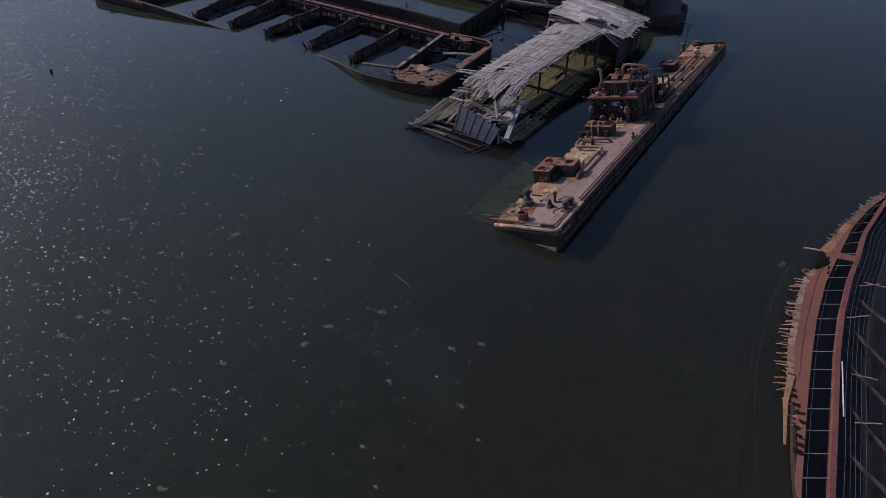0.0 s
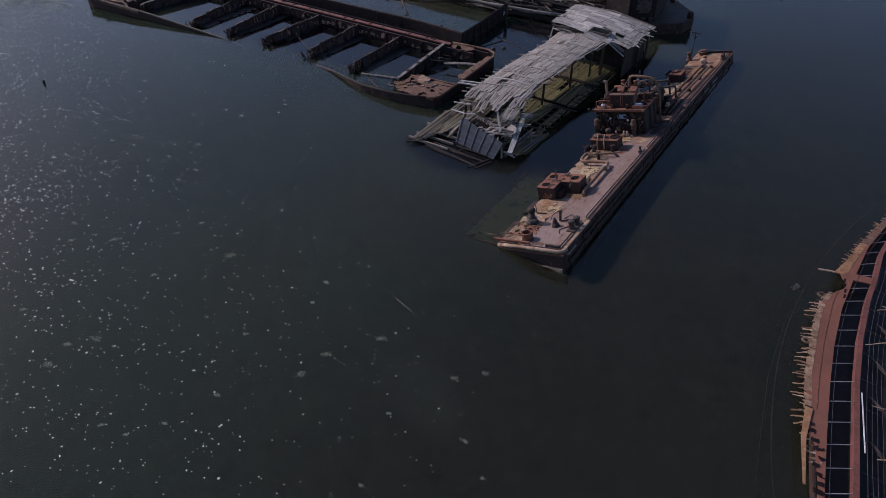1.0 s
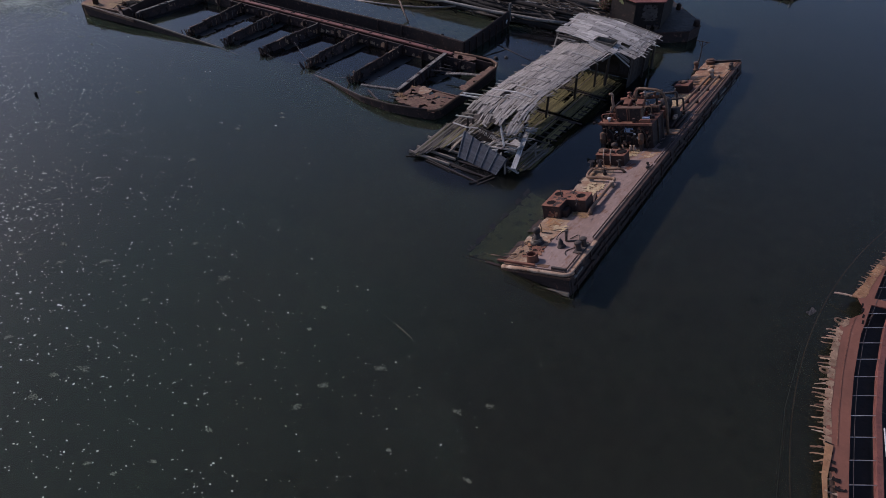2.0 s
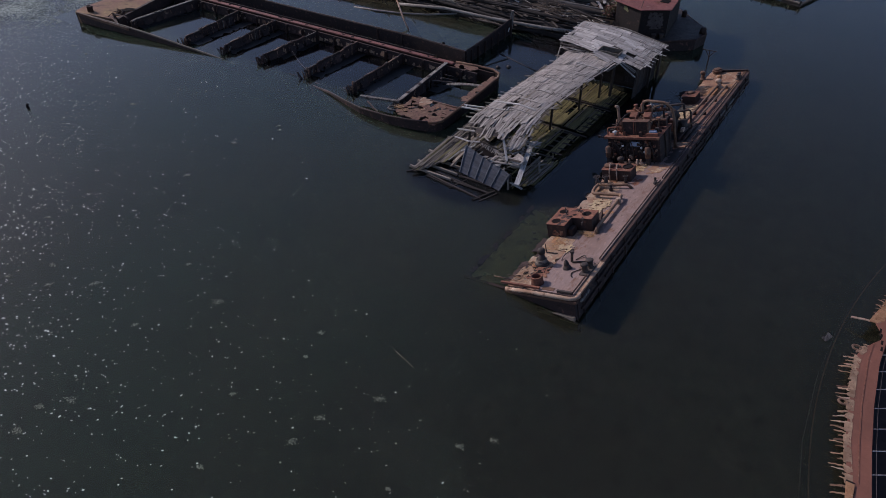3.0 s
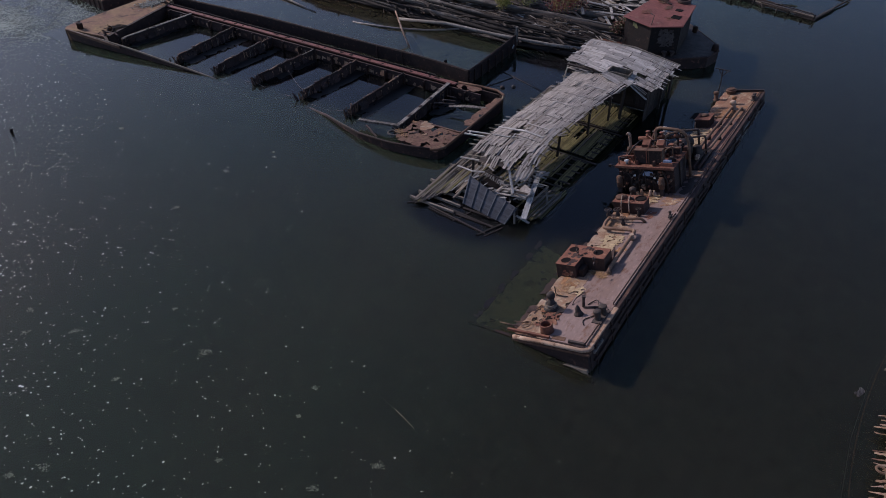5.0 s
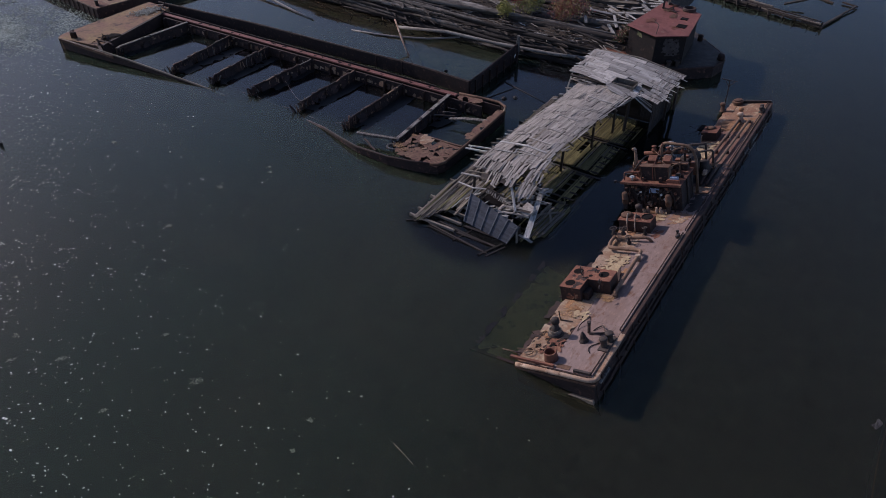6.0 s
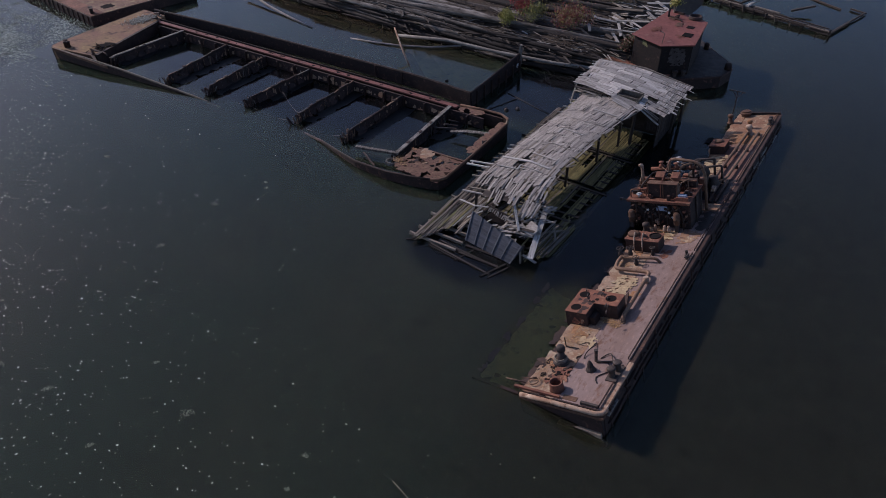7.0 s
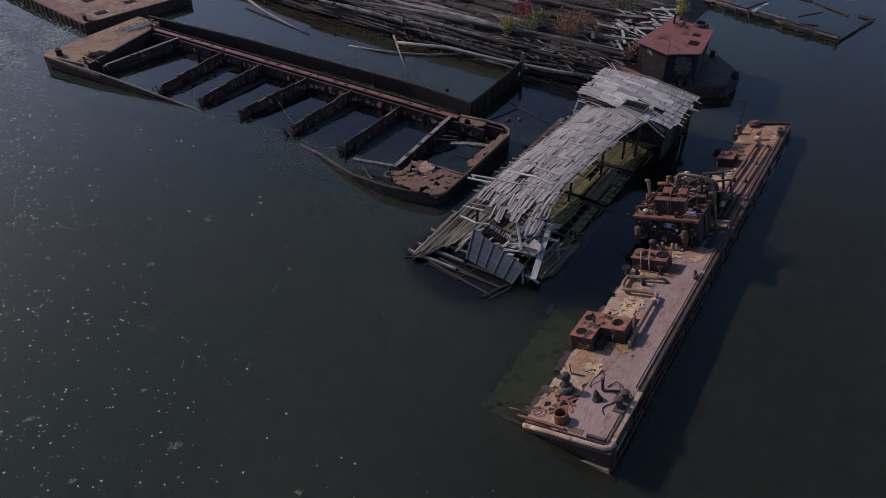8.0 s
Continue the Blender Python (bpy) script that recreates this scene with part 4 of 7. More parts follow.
    for k in range(6):
        v = 2.0 + k * 0.55
        part("manifold_valve", Geo().lathe([(0.2, 0), (0.22, 0.18), (0.1, 0.26), (0.1, 0.4), (0.2, 0.42), (0.2, 0.46)], 10, pose(24.25 - k * 0.05, v, 3.1 + rnd(-0.05, 0.1))), RUST if k % 2 else IRON, e, smooth=True)
    for v in (2.4, 3.6, 5.0):
        part("manifold_leg", Geo().tube([(24.2, v, 0.2), (24.2, v, 3.1)], 0.09, 8), WHITE if v == 3.6 else RUST_DARK, e)
    for k in range(26):
        u, v, s = rnd(23.4, 26.0), rnd(1.9, 4.3), rnd(0.07, 0.22)
        part("machine_block", Geo().box(u - s, u + s, v - s, v + s, 1.0, 1.3 + rnd(0.1, 0.9)), random.choice([IRON, RUST_DARK, RUST]), e, bevel=0.03)
    part("motor", Geo().lathe([(0.2, 0), (0.42, 0.1), (0.45, 0.9), (0.3, 1.15), (0.15, 1.3)], 14, pose(26.6, 2.5, 0.5, 0, 14, 0)), IRON, e, "dark bulbous pump casing", smooth=True)
    part("motor", Geo().lathe([(0.5, 0), (0.55, 0.3), (0.4, 0.6), (0.42, 0.9), (0.2, 1.0)], 14, pose(27.4, 1.9, 0.0)), IRON, e, smooth=True)
    part("motor_barrel", Geo().lathe([(0.15, -0.1), (0.5, 0.0), (0.62, 0.12), (0.62, 0.5), (0.55, 0.55), (0.55, 1.0), (0.62, 1.05), (0.6, 1.3), (0.3, 1.45), (0.12, 1.7)], 16, pose(25.7, 2.9, 1.5, 0, 82, -20)), IRON, e, "bulky grey-brown motor casing", smooth=True)
    part("motor_bed", Geo().box(25.6, 27.3, 2.2, 3.3, 0.0, 0.95), RUST_DARK, e, bevel=0.04)
    part("valve_tree", Geo().tube([(24.6, 3.6, 1.2), (24.65, 3.6, 3.3)], 0.1, 8).tube([(24.5, 3.2, 2.6), (24.7, 4.1, 2.7)], 0.08, 8).lathe([(0.2, 0), (0.2, 0.1), (0.08, 0.14), (0.08, 0.4), (0.22, 0.42), (0.22, 0.46)], 10, pose(24.65, 3.6, 3.3)), BARGREY, e, "grey valve column", smooth=True)
    part("gantry", Geo().tube(elbow([(27.9, 3.4, 0.0), (27.9, 3.4, 2.1), (28.3, 2.0, 2.1), (28.3, 2.0, 0.0)], 0.15), 0.1, 8).tube([(27.9, 3.3, 1.5), (28.25, 2.1, 1.4)], 0.06, 8).tube([(28.0, 3.0, 2.1), (28.0, 2.9, 0.3)], 0.05, 8), IRON, e, "dark iron gantry", smooth=True)
    part("rail_frame", Geo().tube(elbow([(27.3, 3.2, 0), (27.3, 3.2, 1.6), (28.2, 1.4, 1.6), (28.2, 1.4, 0)], 0.25), 0.09, 8), IRON, e, smooth=True)
    part("yellow_box", Geo().box(25.6, 26.2, 1.3, 1.6, 0.5, 0.75), TAN, e, bevel=0.02)
    part("foot_plate", Geo().box(23.3, 24.4, 0.5, 2.0, 0.0, 0.1), OCHRE_DECK, e, bevel=0.02)
    part("pipe_run", Geo().tube([(24.5, 1.4, 0.25), (28.0, 1.5, 0.25)], 0.12, 8).tube([(24.6, 1.0, 0.2), (28.3, 1.0, 0.2)], 0.1, 8), RUST_DARK, e, smooth=True)


engine_house()


def tufts(name, spots, mat, label, size=0.3, blade=0.02, base=None):
    """Dry blades strewn and standing round the given (u, v, radius, count) spots."""
    g = Geo()
    for u, v, r, count in spots:
        for _ in range(count):
            a, d = rnd(0, 6.283), r * math.sqrt(random.random())
            p = Vector((u + d * math.cos(a), v + d * math.sin(a), 0.01))
            a2 = rnd(0, 6.283)
            tip = p + Vector((math.cos(a2) * size * rnd(0.5, 1.2), math.sin(a2) * size * rnd(0.5, 1.2), rnd(0.0, 0.5) * size))
            s = Vector((-math.sin(a2), math.cos(a2), 0)) * blade
            g.add([p - s, p + s, tip], [(0, 1, 2)], base)
    return setting(name, g, mat, label, "grass", "stuff")


tufts("dry_grass", [(1.8, 4.1, 0.9, 110), (3.2, 4.2, 0.7, 80), (5.4, 4.2, 0.6, 110), (6.4, 4.1, 0.7, 130), (8.0, 3.0, 0.35, 130), (7.7, 2.4, 0.35, 170), (19.0, 3.4, 0.7, 520), (19.2, 2.8, 0.5, 120), (14.5, 4.4, 0.4, 60)],
      STRAW, "pale dry grass strewn over the rusted deck", 0.28, 0.016, BARGE)

# ---------------------------------------------------------------- collapsed shed on its raft; local x across, y along
SHED = Matrix.Translation((1.63, -7.02, 0))
raft = thing("timber_raft", SHED, "half-sunken timber raft with algae-green planks", "raft")
GREEN_PLANKS, GREY_PLANKS, PALE_PLANKS = unit_planks(GREENWOOD), unit_planks(GREY, 5, 0.015), unit_planks(PALEWOOD, 5, 0.012)
BROWN_PLANKS, DARK_PLANKS, ROT_PLANKS = unit_planks(BROWNWOOD), unit_planks(DARKWOOD), unit_planks(ROTWOOD, 5, 0.05)


def plank(parent, kinds, a, b, w, h=0.045, twist=0.0, name="plank"):
    return piece(name, random.choice(kinds), parent, lay(a, b, w, h, twist))


# framing of the raft
for k in range(24):
    y = 0.6 + k * 0.97 + rnd(-0.12, 0.12)
    reach = rnd(-0.95, -0.35) if y < 21 else 0.3
    plank(raft, BROWN_PLANKS if random.random() < 0.6 else DARK_PLANKS, (reach, y + rnd(-0.1, 0.1), 0.1), (3.6, y, 0.08), 0.17, 0.2, 0, "joist")
    plank(raft, DARK_PLANKS, (3.6, y, 0.0), (9.3 if y > 3 else 7.0, y + rnd(-0.1, 0.1), -0.02), 0.2, 0.16, 0, "joist")
for a, b, w in (((1.15, 0.25, 0.1), (7.0, -0.55, 0.04), 0.17), ((1.25, 0.02, 0.06), (4.3, -0.35, 0.04), 0.12), ((1.6, 0.92, 0.1), (7.2, 0.42, 0.05), 0.15), ((2.4, 0.75, 0.06), (5.4, 0.5, 0.04), 0.1),
                ((6.4, -1.1, 0.04), (7.3, 1.2, 0.06), 0.18), ((6.9, -0.9, 0.0), (7.6, 0.9, 0.04), 0.12), ((0.2, 0.2, 0.08), (-0.5, -0.3, 0.03), 0.14), ((3.9, -0.6, 0.0), (4.5, 1.5, 0.02), 0.12)):
    plank(raft, DARK_PLANKS if w in (0.17, 0.15) else ROT_PLANKS, a, b, w * 0.8, 0.1, 0, "sill")
part("sunken_deck", ragged(0.4, 7.4, -0.3, 6.0, 0.3, 0.30, 4.4, edge=0.35, thick=0.05, hole_scale=1.4), WET_SHADE_BLACK, raft, "black waterlogged deck under water").location.z = -0.1
# long deck planks on the sunny side, running out past the front of the shed
for k in range(96):
    x = 0.02 + 3.1 * (k / 95) + rnd(-0.05, 0.05)
    y0 = max(-0.45, (x - 0.5) * 1.9 - 0.4) + abs(random.gauss(0, 0.7))
    skew_x = 0.02 * (x - 0.4)
    while y0 < 21:
        y1 = y0 + rnd(3.5, 7.5)
        lift = 0.3 + rnd(-0.05, 0.12) + 0.03 * min(y0, 8)
        shade = random.random()
        plank(raft, BROWN_PLANKS if shade < 0.5 else DARK_PLANKS if shade < 0.84 else GREEN_PLANKS if shade < 0.94 else GREY_PLANKS, (x + rnd(-0.08, 0.08), y0, lift), (x + skew_x * (y1 - y0) + rnd(-0.12, 0.12), y1, lift + rnd(0.05, 0.3)), rnd(0.09, 0.17), 0.05, rnd(-0.2, 0.2), "deck_plank")
        y0 = y1 + rnd(0.0, 0.5)
# algae-green planking under and beside the roof, going under water on the outer side
x = 3.3
while x < 9.9:
    y = 3.4 + rnd(-0.5, 0.5) + (0.6 if x > 9.2 else 0) + (1.4 if x < 5 else 0)
    while y < 24.2:
        stop = 13.35 if y < 13.2 else 19.35 if y < 19.2 else 24.5
        y1 = min(y + rnd(2.4, 6.4), stop + rnd(-0.15, 0.1))
        mid = (y + y1) / 2
        hole = (5.7 < x < 7.3 and 16.9 < mid < 18.4) or (mid < 7.5 and 5.2 < x < 8.2 and random.random() < 0.7) or (7.7 < x < 8.1 and mid < 12)
        if y1 - y > 0.5 and not hole and random.random() > 0.06:
            sink = 0.16 - 0.10 * max(0, x - 7.2) + rnd(-0.03, 0.03)
            kinds = GREEN_PLANKS if random.random() < (0.93 if mid > 7.5 else 0.5) else BROWN_PLANKS
            plank(raft, kinds, (x, y, sink), (x + rnd(-0.04, 0.04), y1, sink + rnd(-0.03, 0.03)), rnd(0.11, 0.145), 0.05)
        y = y1 + rnd(0.0, 0.1) if y1 < stop - 0.2 else stop + 0.55
    x += 0.152
for y in (13.55, 19.55):
    plank(raft, DARK_PLANKS, (4.4, y + 0.05, 0.04), (9.8, y - 0.05, -0.02), 0.2, 0.14, 0, "cross_beam")
for a, b in (((8.35, 3.9, 0.3), (8.5, 7.2, 0.35)), ((8.0, 3.2, 0.35), (8.1, 7.6, 0.4)), ((7.0, 4.6, 0.3), (9.2, 6.8, 0.35)), ((8.9, 3.0, 0.25), (9.15, 7.0, 0.25)), ((9.25, 3.3, 0.2), (9.45, 7.2, 0.2))):
    plank(raft, BROWN_PLANKS, a, b, 0.16, 0.1, rnd(-0.2, 0.2), "loose_plank")

# the shed: an open-sided roof on posts, sagging towards its fallen front
shed = thing("collapsed_shed", SHED, "collapsed open-sided wooden shed with silver-grey board roof", "shed")
LEFT = [(3.4, 2.6), (4.6, 2.0), (6.6, 1.65), (9.1, 1.85), (12.9, 2.06), (16.9, 2.3), (19.8, 2.6), (24.5, 2.9)]
RIGHT = [(3.4, 7.9), (6.9, 7.55), (8.3, 7.4), (11.1, 7.3), (13.7, 7.4), (18, 7.85), (21.4, 8.3), (24.5, 8.6)]
EAVE_Z = [(3.4, 2.2), (6, 2.6), (8.5, 2.85), (14, 2.95), (20, 3.05), (24.5, 3.4)]
SOFT_BOARDS = surface("weathered_shakes", (0.37, 0.328, 0.286), (0.28, 0.246, 0.212), (0.155, 0.131, 0.11), rough=0.9, scale=1.0, grain=9, stretch=(1.0, 3.4, 3.4), bump=0.5, spread=0.34, third_cover=0.6, wear=0.85)
SHEETS = surface("silvered_sheets", (0.46, 0.42, 0.375), (0.33, 0.295, 0.26), (0.2, 0.175, 0.15), rough=0.9, scale=0.9, grain=8, stretch=(1.0, 2.6, 2.6), bump=0.5, spread=0.4, third_cover=0.58, wear=0.85)
SHAKES, SHEET_PLANKS = unit_planks(SOFT_BOARDS, 6, 0.02), unit_planks(SHEETS, 6, 0.008)


def along(table, y):
    return float(np.interp(y, [p[0] for p in table], [p[1] for p in table]))


def roof_at(s, y):
    """A point of the lower roof: s runs from the sunny eave (0) over the crown to the curled-down edge (1)."""
    x = along(LEFT, y) * (1 - s) + along(RIGHT, y) * s
    z = along(EAVE_Z, y) + 0.5 * (1 - (1 - min(s, 0.9) / 0.9) ** 2) - 0.08 * (max(0, s - 0.9) / 0.1)
    return Vector((x, y, z + 0.07 * noise.noise(Vector((x * 0.5, y * 0.35, 2)))))


def roof_lean(s, y):
    a, b = roof_at(max(0, s - 0.03), y), roof_at(min(1, s + 0.03), y)
    return -math.atan2(b.z - a.z, b.x - a.x)


def torn(s, y):
    """Where the lower roof has lost its boards."""
    p = roof_at(s, y)
    gone = noise.noise(Vector((p.x * 0.9, y * 0.45, 7))) > (0.62 if y > 10 else 0.52 if y > 6.4 else 0.36)
    return gone or (2.9 < p.x < 6.6 and y < 4.7) or (p.x < 3.0 and y < 6.2) or (3.3 < p.x < 3.9 and 6.8 < y < 7.4)


def meeting(x):
    """Where the lower roof passes under the upper one."""
    return 24.3 - 0.5 * (x - 3.2)


singles, joined = 0, Geo()
COLUMNS, COURSE = 45, 1.62
starts = [rnd(0, COURSE) * 0.55 + 0.45 * COURSE * (0.5 + noise.noise(Vector((i * 0.23, 0.4, 5)))) for i in range(COLUMNS)]
for c in range(14):
    for i in range(COLUMNS):
        s = (i + 0.5) / COLUMNS
        y0 = 3.0 + c * COURSE + starts[i] + 0.2 * noise.noise(Vector((i * 0.7, c * 1.9, 5)))
        y1 = y0 + COURSE + rnd(-0.12, 0.1)
        a, b = roof_at(s, y0), roof_at(s, y1)
        if torn(s, (y0 + y1) / 2) or a.y > meeting(a.x) or random.random() < 0.012:
            continue
        b.y = min(b.y, meeting(b.x) + 0.4)
        if b.y - a.y < 0.25:
            continue
        loose = 0.12 if random.random() < (0.25 if a.y < 8 else 0.06) else 0.0
        a.z += rnd(0.01, 0.04) + loose * rnd(0.2, 1)
        b.z += rnd(0.0, 0.03)
        if s > 0.93:
            a.y += rnd(-0.25, 0.35)
            if random.random() < 0.22:
                b.z -= rnd(0.05, 0.3)
                b.x += rnd(0.0, 0.25)
            elif random.random() < 0.16:
                continue
        if a.y < 7:
            b.x += rnd(-0.1, 0.1)
        width = (along(RIGHT, y0) - along(LEFT, y0)) / COLUMNS * rnd(0.86, 1.0) / max(0.6, math.cos(roof_lean(s, y0)))
        kinds = SHAKES if random.random() < 0.9 or a.y > 12 else BROWN_PLANKS
        m = lay(a, b, width, 0.028, roof_lean(s, (y0 + y1) / 2) + rnd(-0.04, 0.04))
        if singles < 290:
            piece("roof_board", random.choice(kinds), shed, m)
            singles += 1
        else:
            joined.box(-0.5, 0.5, -0.5, 0.5, -0.5, 0.5, m)
ROOF_ISLANDS = surface("weathered_boards", (0.37, 0.328, 0.286), (0.28, 0.246, 0.212), (0.155, 0.131, 0.11), rough=0.9, scale=1.0, grain=9, stretch=(3.4, 1.0, 3.4), bump=0.5, spread=0.22, third_cover=0.6, wear=0.75, island=True)
tagged(part("roof_covering", joined, ROOF_ISLANDS, shed), kind="stuff")
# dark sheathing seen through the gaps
# sheet added under the boards, its dark colour standing for shade in the gaps
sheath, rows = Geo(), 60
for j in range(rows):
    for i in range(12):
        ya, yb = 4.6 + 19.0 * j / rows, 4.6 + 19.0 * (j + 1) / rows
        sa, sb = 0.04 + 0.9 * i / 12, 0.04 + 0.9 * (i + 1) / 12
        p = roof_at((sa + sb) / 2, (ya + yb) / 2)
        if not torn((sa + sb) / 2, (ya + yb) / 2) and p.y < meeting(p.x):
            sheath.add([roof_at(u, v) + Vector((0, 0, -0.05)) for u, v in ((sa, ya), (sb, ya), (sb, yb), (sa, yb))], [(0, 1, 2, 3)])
part("sheathing", sheath.weld(), DARKWOOD, shed, "dark sheet under the roof covering for shaded gaps")
# rafters and purlins under the boards
for k in range(32):
    y = 4.9 + k * 0.62 + rnd(-0.1, 0.1)
    a, b = roof_at(0.0, y), roof_at(0.45, y)
    kinds = random.choice([GREY_PLANKS, BROWN_PLANKS, BROWN_PLANKS, SHAKES])
    plank(shed, kinds, a + Vector((-rnd(0.15, 1.0), rnd(-0.08, 0.08), -0.22)), b + Vector((0, 0, -0.14)), 0.11, 0.09, 0, "rafter")
    if k % 2 == 0:
        plank(shed, DARK_PLANKS, b + Vector((0, 0, -0.12)), roof_at(0.84, y) + Vector((0, 0, -0.1)), 0.11, 0.1, 0, "rafter")
        e = roof_at(0.99, y)
        plank(shed, BROWN_PLANKS, e + Vector((-0.6, 0, 0.1)), e + Vector((rnd(0.05, 0.35), rnd(-0.1, 0.1), -0.25)), 0.11, 0.09, 0, "rafter")
for s in (0.03, 0.3, 0.6, 0.84):
    for y in (6.5, 12.0, 17.5):
        plank(shed, BROWN_PLANKS if s < 0.1 else DARK_PLANKS, roof_at(s, y) + Vector((0, 0, -0.2)), roof_at(s, y + 5.6) + Vector((0, 0, -0.2)), 0.12, 0.12, 0, "purlin")
for s, y in ((0.03, 7.0), (0.03, 12.2), (0.03, 17.4), (0.84, 8.0), (0.84, 12.6), (0.84, 17.8), (0.84, 21.5)):
    p = roof_at(s, y)
    plank(shed, DARK_PLANKS, (p.x + rnd(-0.15, 0.15), p.y, -0.1), (p.x, p.y, p.z - 0.3), 0.17, 0.17, 0, "post")
# upper roof: wide sheets in staggered rows, drooping towards the water
def upper_z(x, y):
    t = min(1, max(0, (x - 1.5) / 9.5))
    return 4.05 + 0.12 * math.sin(math.pi * min(1, t * 1.3)) - 0.75 * t ** 2.2 + 0.02 * (y - 27) + 0.05 * noise.noise(Vector((x * 0.6, y * 0.5, 4)))


def front_edge(x):
    return 24.2 if x < 3.0 else 24.2 - 0.5 * (x - 3.0) if x < 7.9 else 23.0


row_y = 30.0
while row_y > 22.0:
    fan = 0.27 * (30 - row_y) / 7.5
    left = (1.55 if row_y > 24.4 else 2.6) + rnd(-0.25, 0.2)
    x = left - rnd(0, 2.0)
    while x < 10.9:
        ln = rnd(1.6, 2.4)
        x0, x1 = max(x, left), min(x + ln, 10.9 + rnd(-0.12, 0.1))
        step = 0.62
        while x1 > x0 + 0.3 and row_y - fan * (x1 - 2) - step / 2 < front_edge(x1) - 0.25:
            x1 -= 0.1
        mid = (x0 + x1) / 2
        ym = row_y - step / 2 - fan * (mid - 2)
        if 23.1 < ym < 25.2 and x0 < 7.0 < x1 + 1.0:
            x1 = min(x1, 5.9)
        elif 23.1 < ym < 25.2 and x0 < 8.1 < x1:
            x0 = 8.1
        mid = (x0 + x1) / 2
        if x1 - x0 > 0.3 and ym > front_edge(mid) - 0.25 and not (5.8 < mid < 8.1 and 23.1 < ym < 25.2):
            frayed = mid > 9.5 and random.random() < 0.8 or mid < 2.9 and random.random() < 0.3
            lift = 0.05 + rnd(0, 0.02)
            ya, yb = row_y - step / 2 - fan * (x0 - 2), row_y - step / 2 - fan * (x1 - 2)
            if frayed:
                n = int((x1 - x0) / 0.17)
                for k in range(n):
                    xs = x0 + (k + 0.5) * (x1 - x0) / n
                    ys = row_y - step / 2 - fan * (xs - 2)
                    if random.random() < 0.95:
                        plank(shed, GREY_PLANKS if random.random() < 0.4 else SHAKES, (xs, ys - 0.33 * rnd(0.85, 1.15), upper_z(xs, ys) + lift), (xs + rnd(-0.03, 0.03), ys + 0.33, upper_z(xs, ys) + lift + 0.03), 0.165, 0.03, rnd(-0.1, 0.1), "slat")
            else:
                za, zb = upper_z(x0, ya) + lift, upper_z(x1, yb) + lift
                plank(shed, SHEET_PLANKS, (x0, ya, za), (x1, yb, zb), step + 0.023 * (mid - 2) + 0.01, 0.03, rnd(-0.02, 0.02), "roof_sheet")
        x += ln + 0.03
    row_y -= 0.62
for k in range(9):       # boards under the sheets, seen through the gaps
    y = 23.4 + k * 0.78
    plank(shed, DARK_PLANKS, (1.8, y, upper_z(1.8, y) - 0.08), (6.0, y, upper_z(6.0, y) - 0.08), 0.3, 0.1, 0, "roof_joist")
    plank(shed, DARK_PLANKS, (6.0, y, upper_z(6.0, y) - 0.08), (10.7, y, upper_z(10.7, y) - 0.08), 0.3, 0.1, 0, "roof_joist")
for k in range(26):      # ragged ends along the rim
    x = rnd(9.2, 10.9)
    y = rnd(23.2, 29.6)
    plank(shed, GREY_PLANKS, (x, y, upper_z(x, y) + 0.09), (x + rnd(0.3, 0.9), y + rnd(-0.25, 0.1), upper_z(x + 0.5, y) + 0.06), 0.09, 0.03, 0, "batten")
for k in range(16):
    x, y = rnd(0.9, 1.9), rnd(23.9, 29.6)
    plank(shed, GREY_PLANKS, (x, y, upper_z(x, y) - 0.03), (x + rnd(0.6, 1.2), y + rnd(-0.1, 0.1), upper_z(x + 1, y) + 0.02), 0.12, 0.04, 0, "batten")
for k in range(20):      # broken step between the two roofs
    x = rnd(2.2, 4.6)
    y = rnd(22.6, 24.6)
    z = 3.6 + rnd(-0.2, 0.35)
    plank(shed, random.choice([GREY_PLANKS, SHAKES, DARK_PLANKS]), (x - rnd(0.3, 0.8), y, z - 0.1), (x + rnd(0.2, 0.7), y + rnd(-0.5, 0.5), z), rnd(0.08, 0.2), 0.03, rnd(-0.3, 0.3), "splintered_board")
plank(shed, GREY_PLANKS, (1.35, 24.2, 1.7), (1.9, 23.9, 3.95), 0.24, 0.06, 1.2, "hanging_board")
part("rim_board", Geo().beam((1.6, 30.2, 4.12), (6.2, 30.2, 4.2), 0.1, 0.16, 0, 0.02).beam((6.2, 30.2, 4.2), (11.0, 30.1, 3.42), 0.1, 0.16, 0, 0.02), BROWNWOOD, shed)
for x, y in ((1.9, 26.0), (1.9, 29.6), (6.0, 29.8), (10.5, 29.6), (10.5, 26.8), (10.2, 24.0), (8.2, 22.6)):
    plank(shed, DARK_PLANKS, (x + rnd(-0.15, 0.15), y, -0.6), (x, y + rnd(-0.1, 0.1), upper_z(x, y) - 0.1), 0.22, 0.22, 0, "post")
part("hatch_coaming", Geo().box(5.95, 8.05, 23.62, 23.70, 3.5, 4.04).box(5.95, 8.05, 24.72, 24.8, 3.5, 4.12).box(5.95, 6.03, 23.70, 24.72, 3.5, 4.12).box(7.97, 8.05, 23.70, 24.72, 3.5, 4.0).box(6.03, 7.97, 23.70, 24.72, 3.44, 3.5), BROWNWOOD, shed)
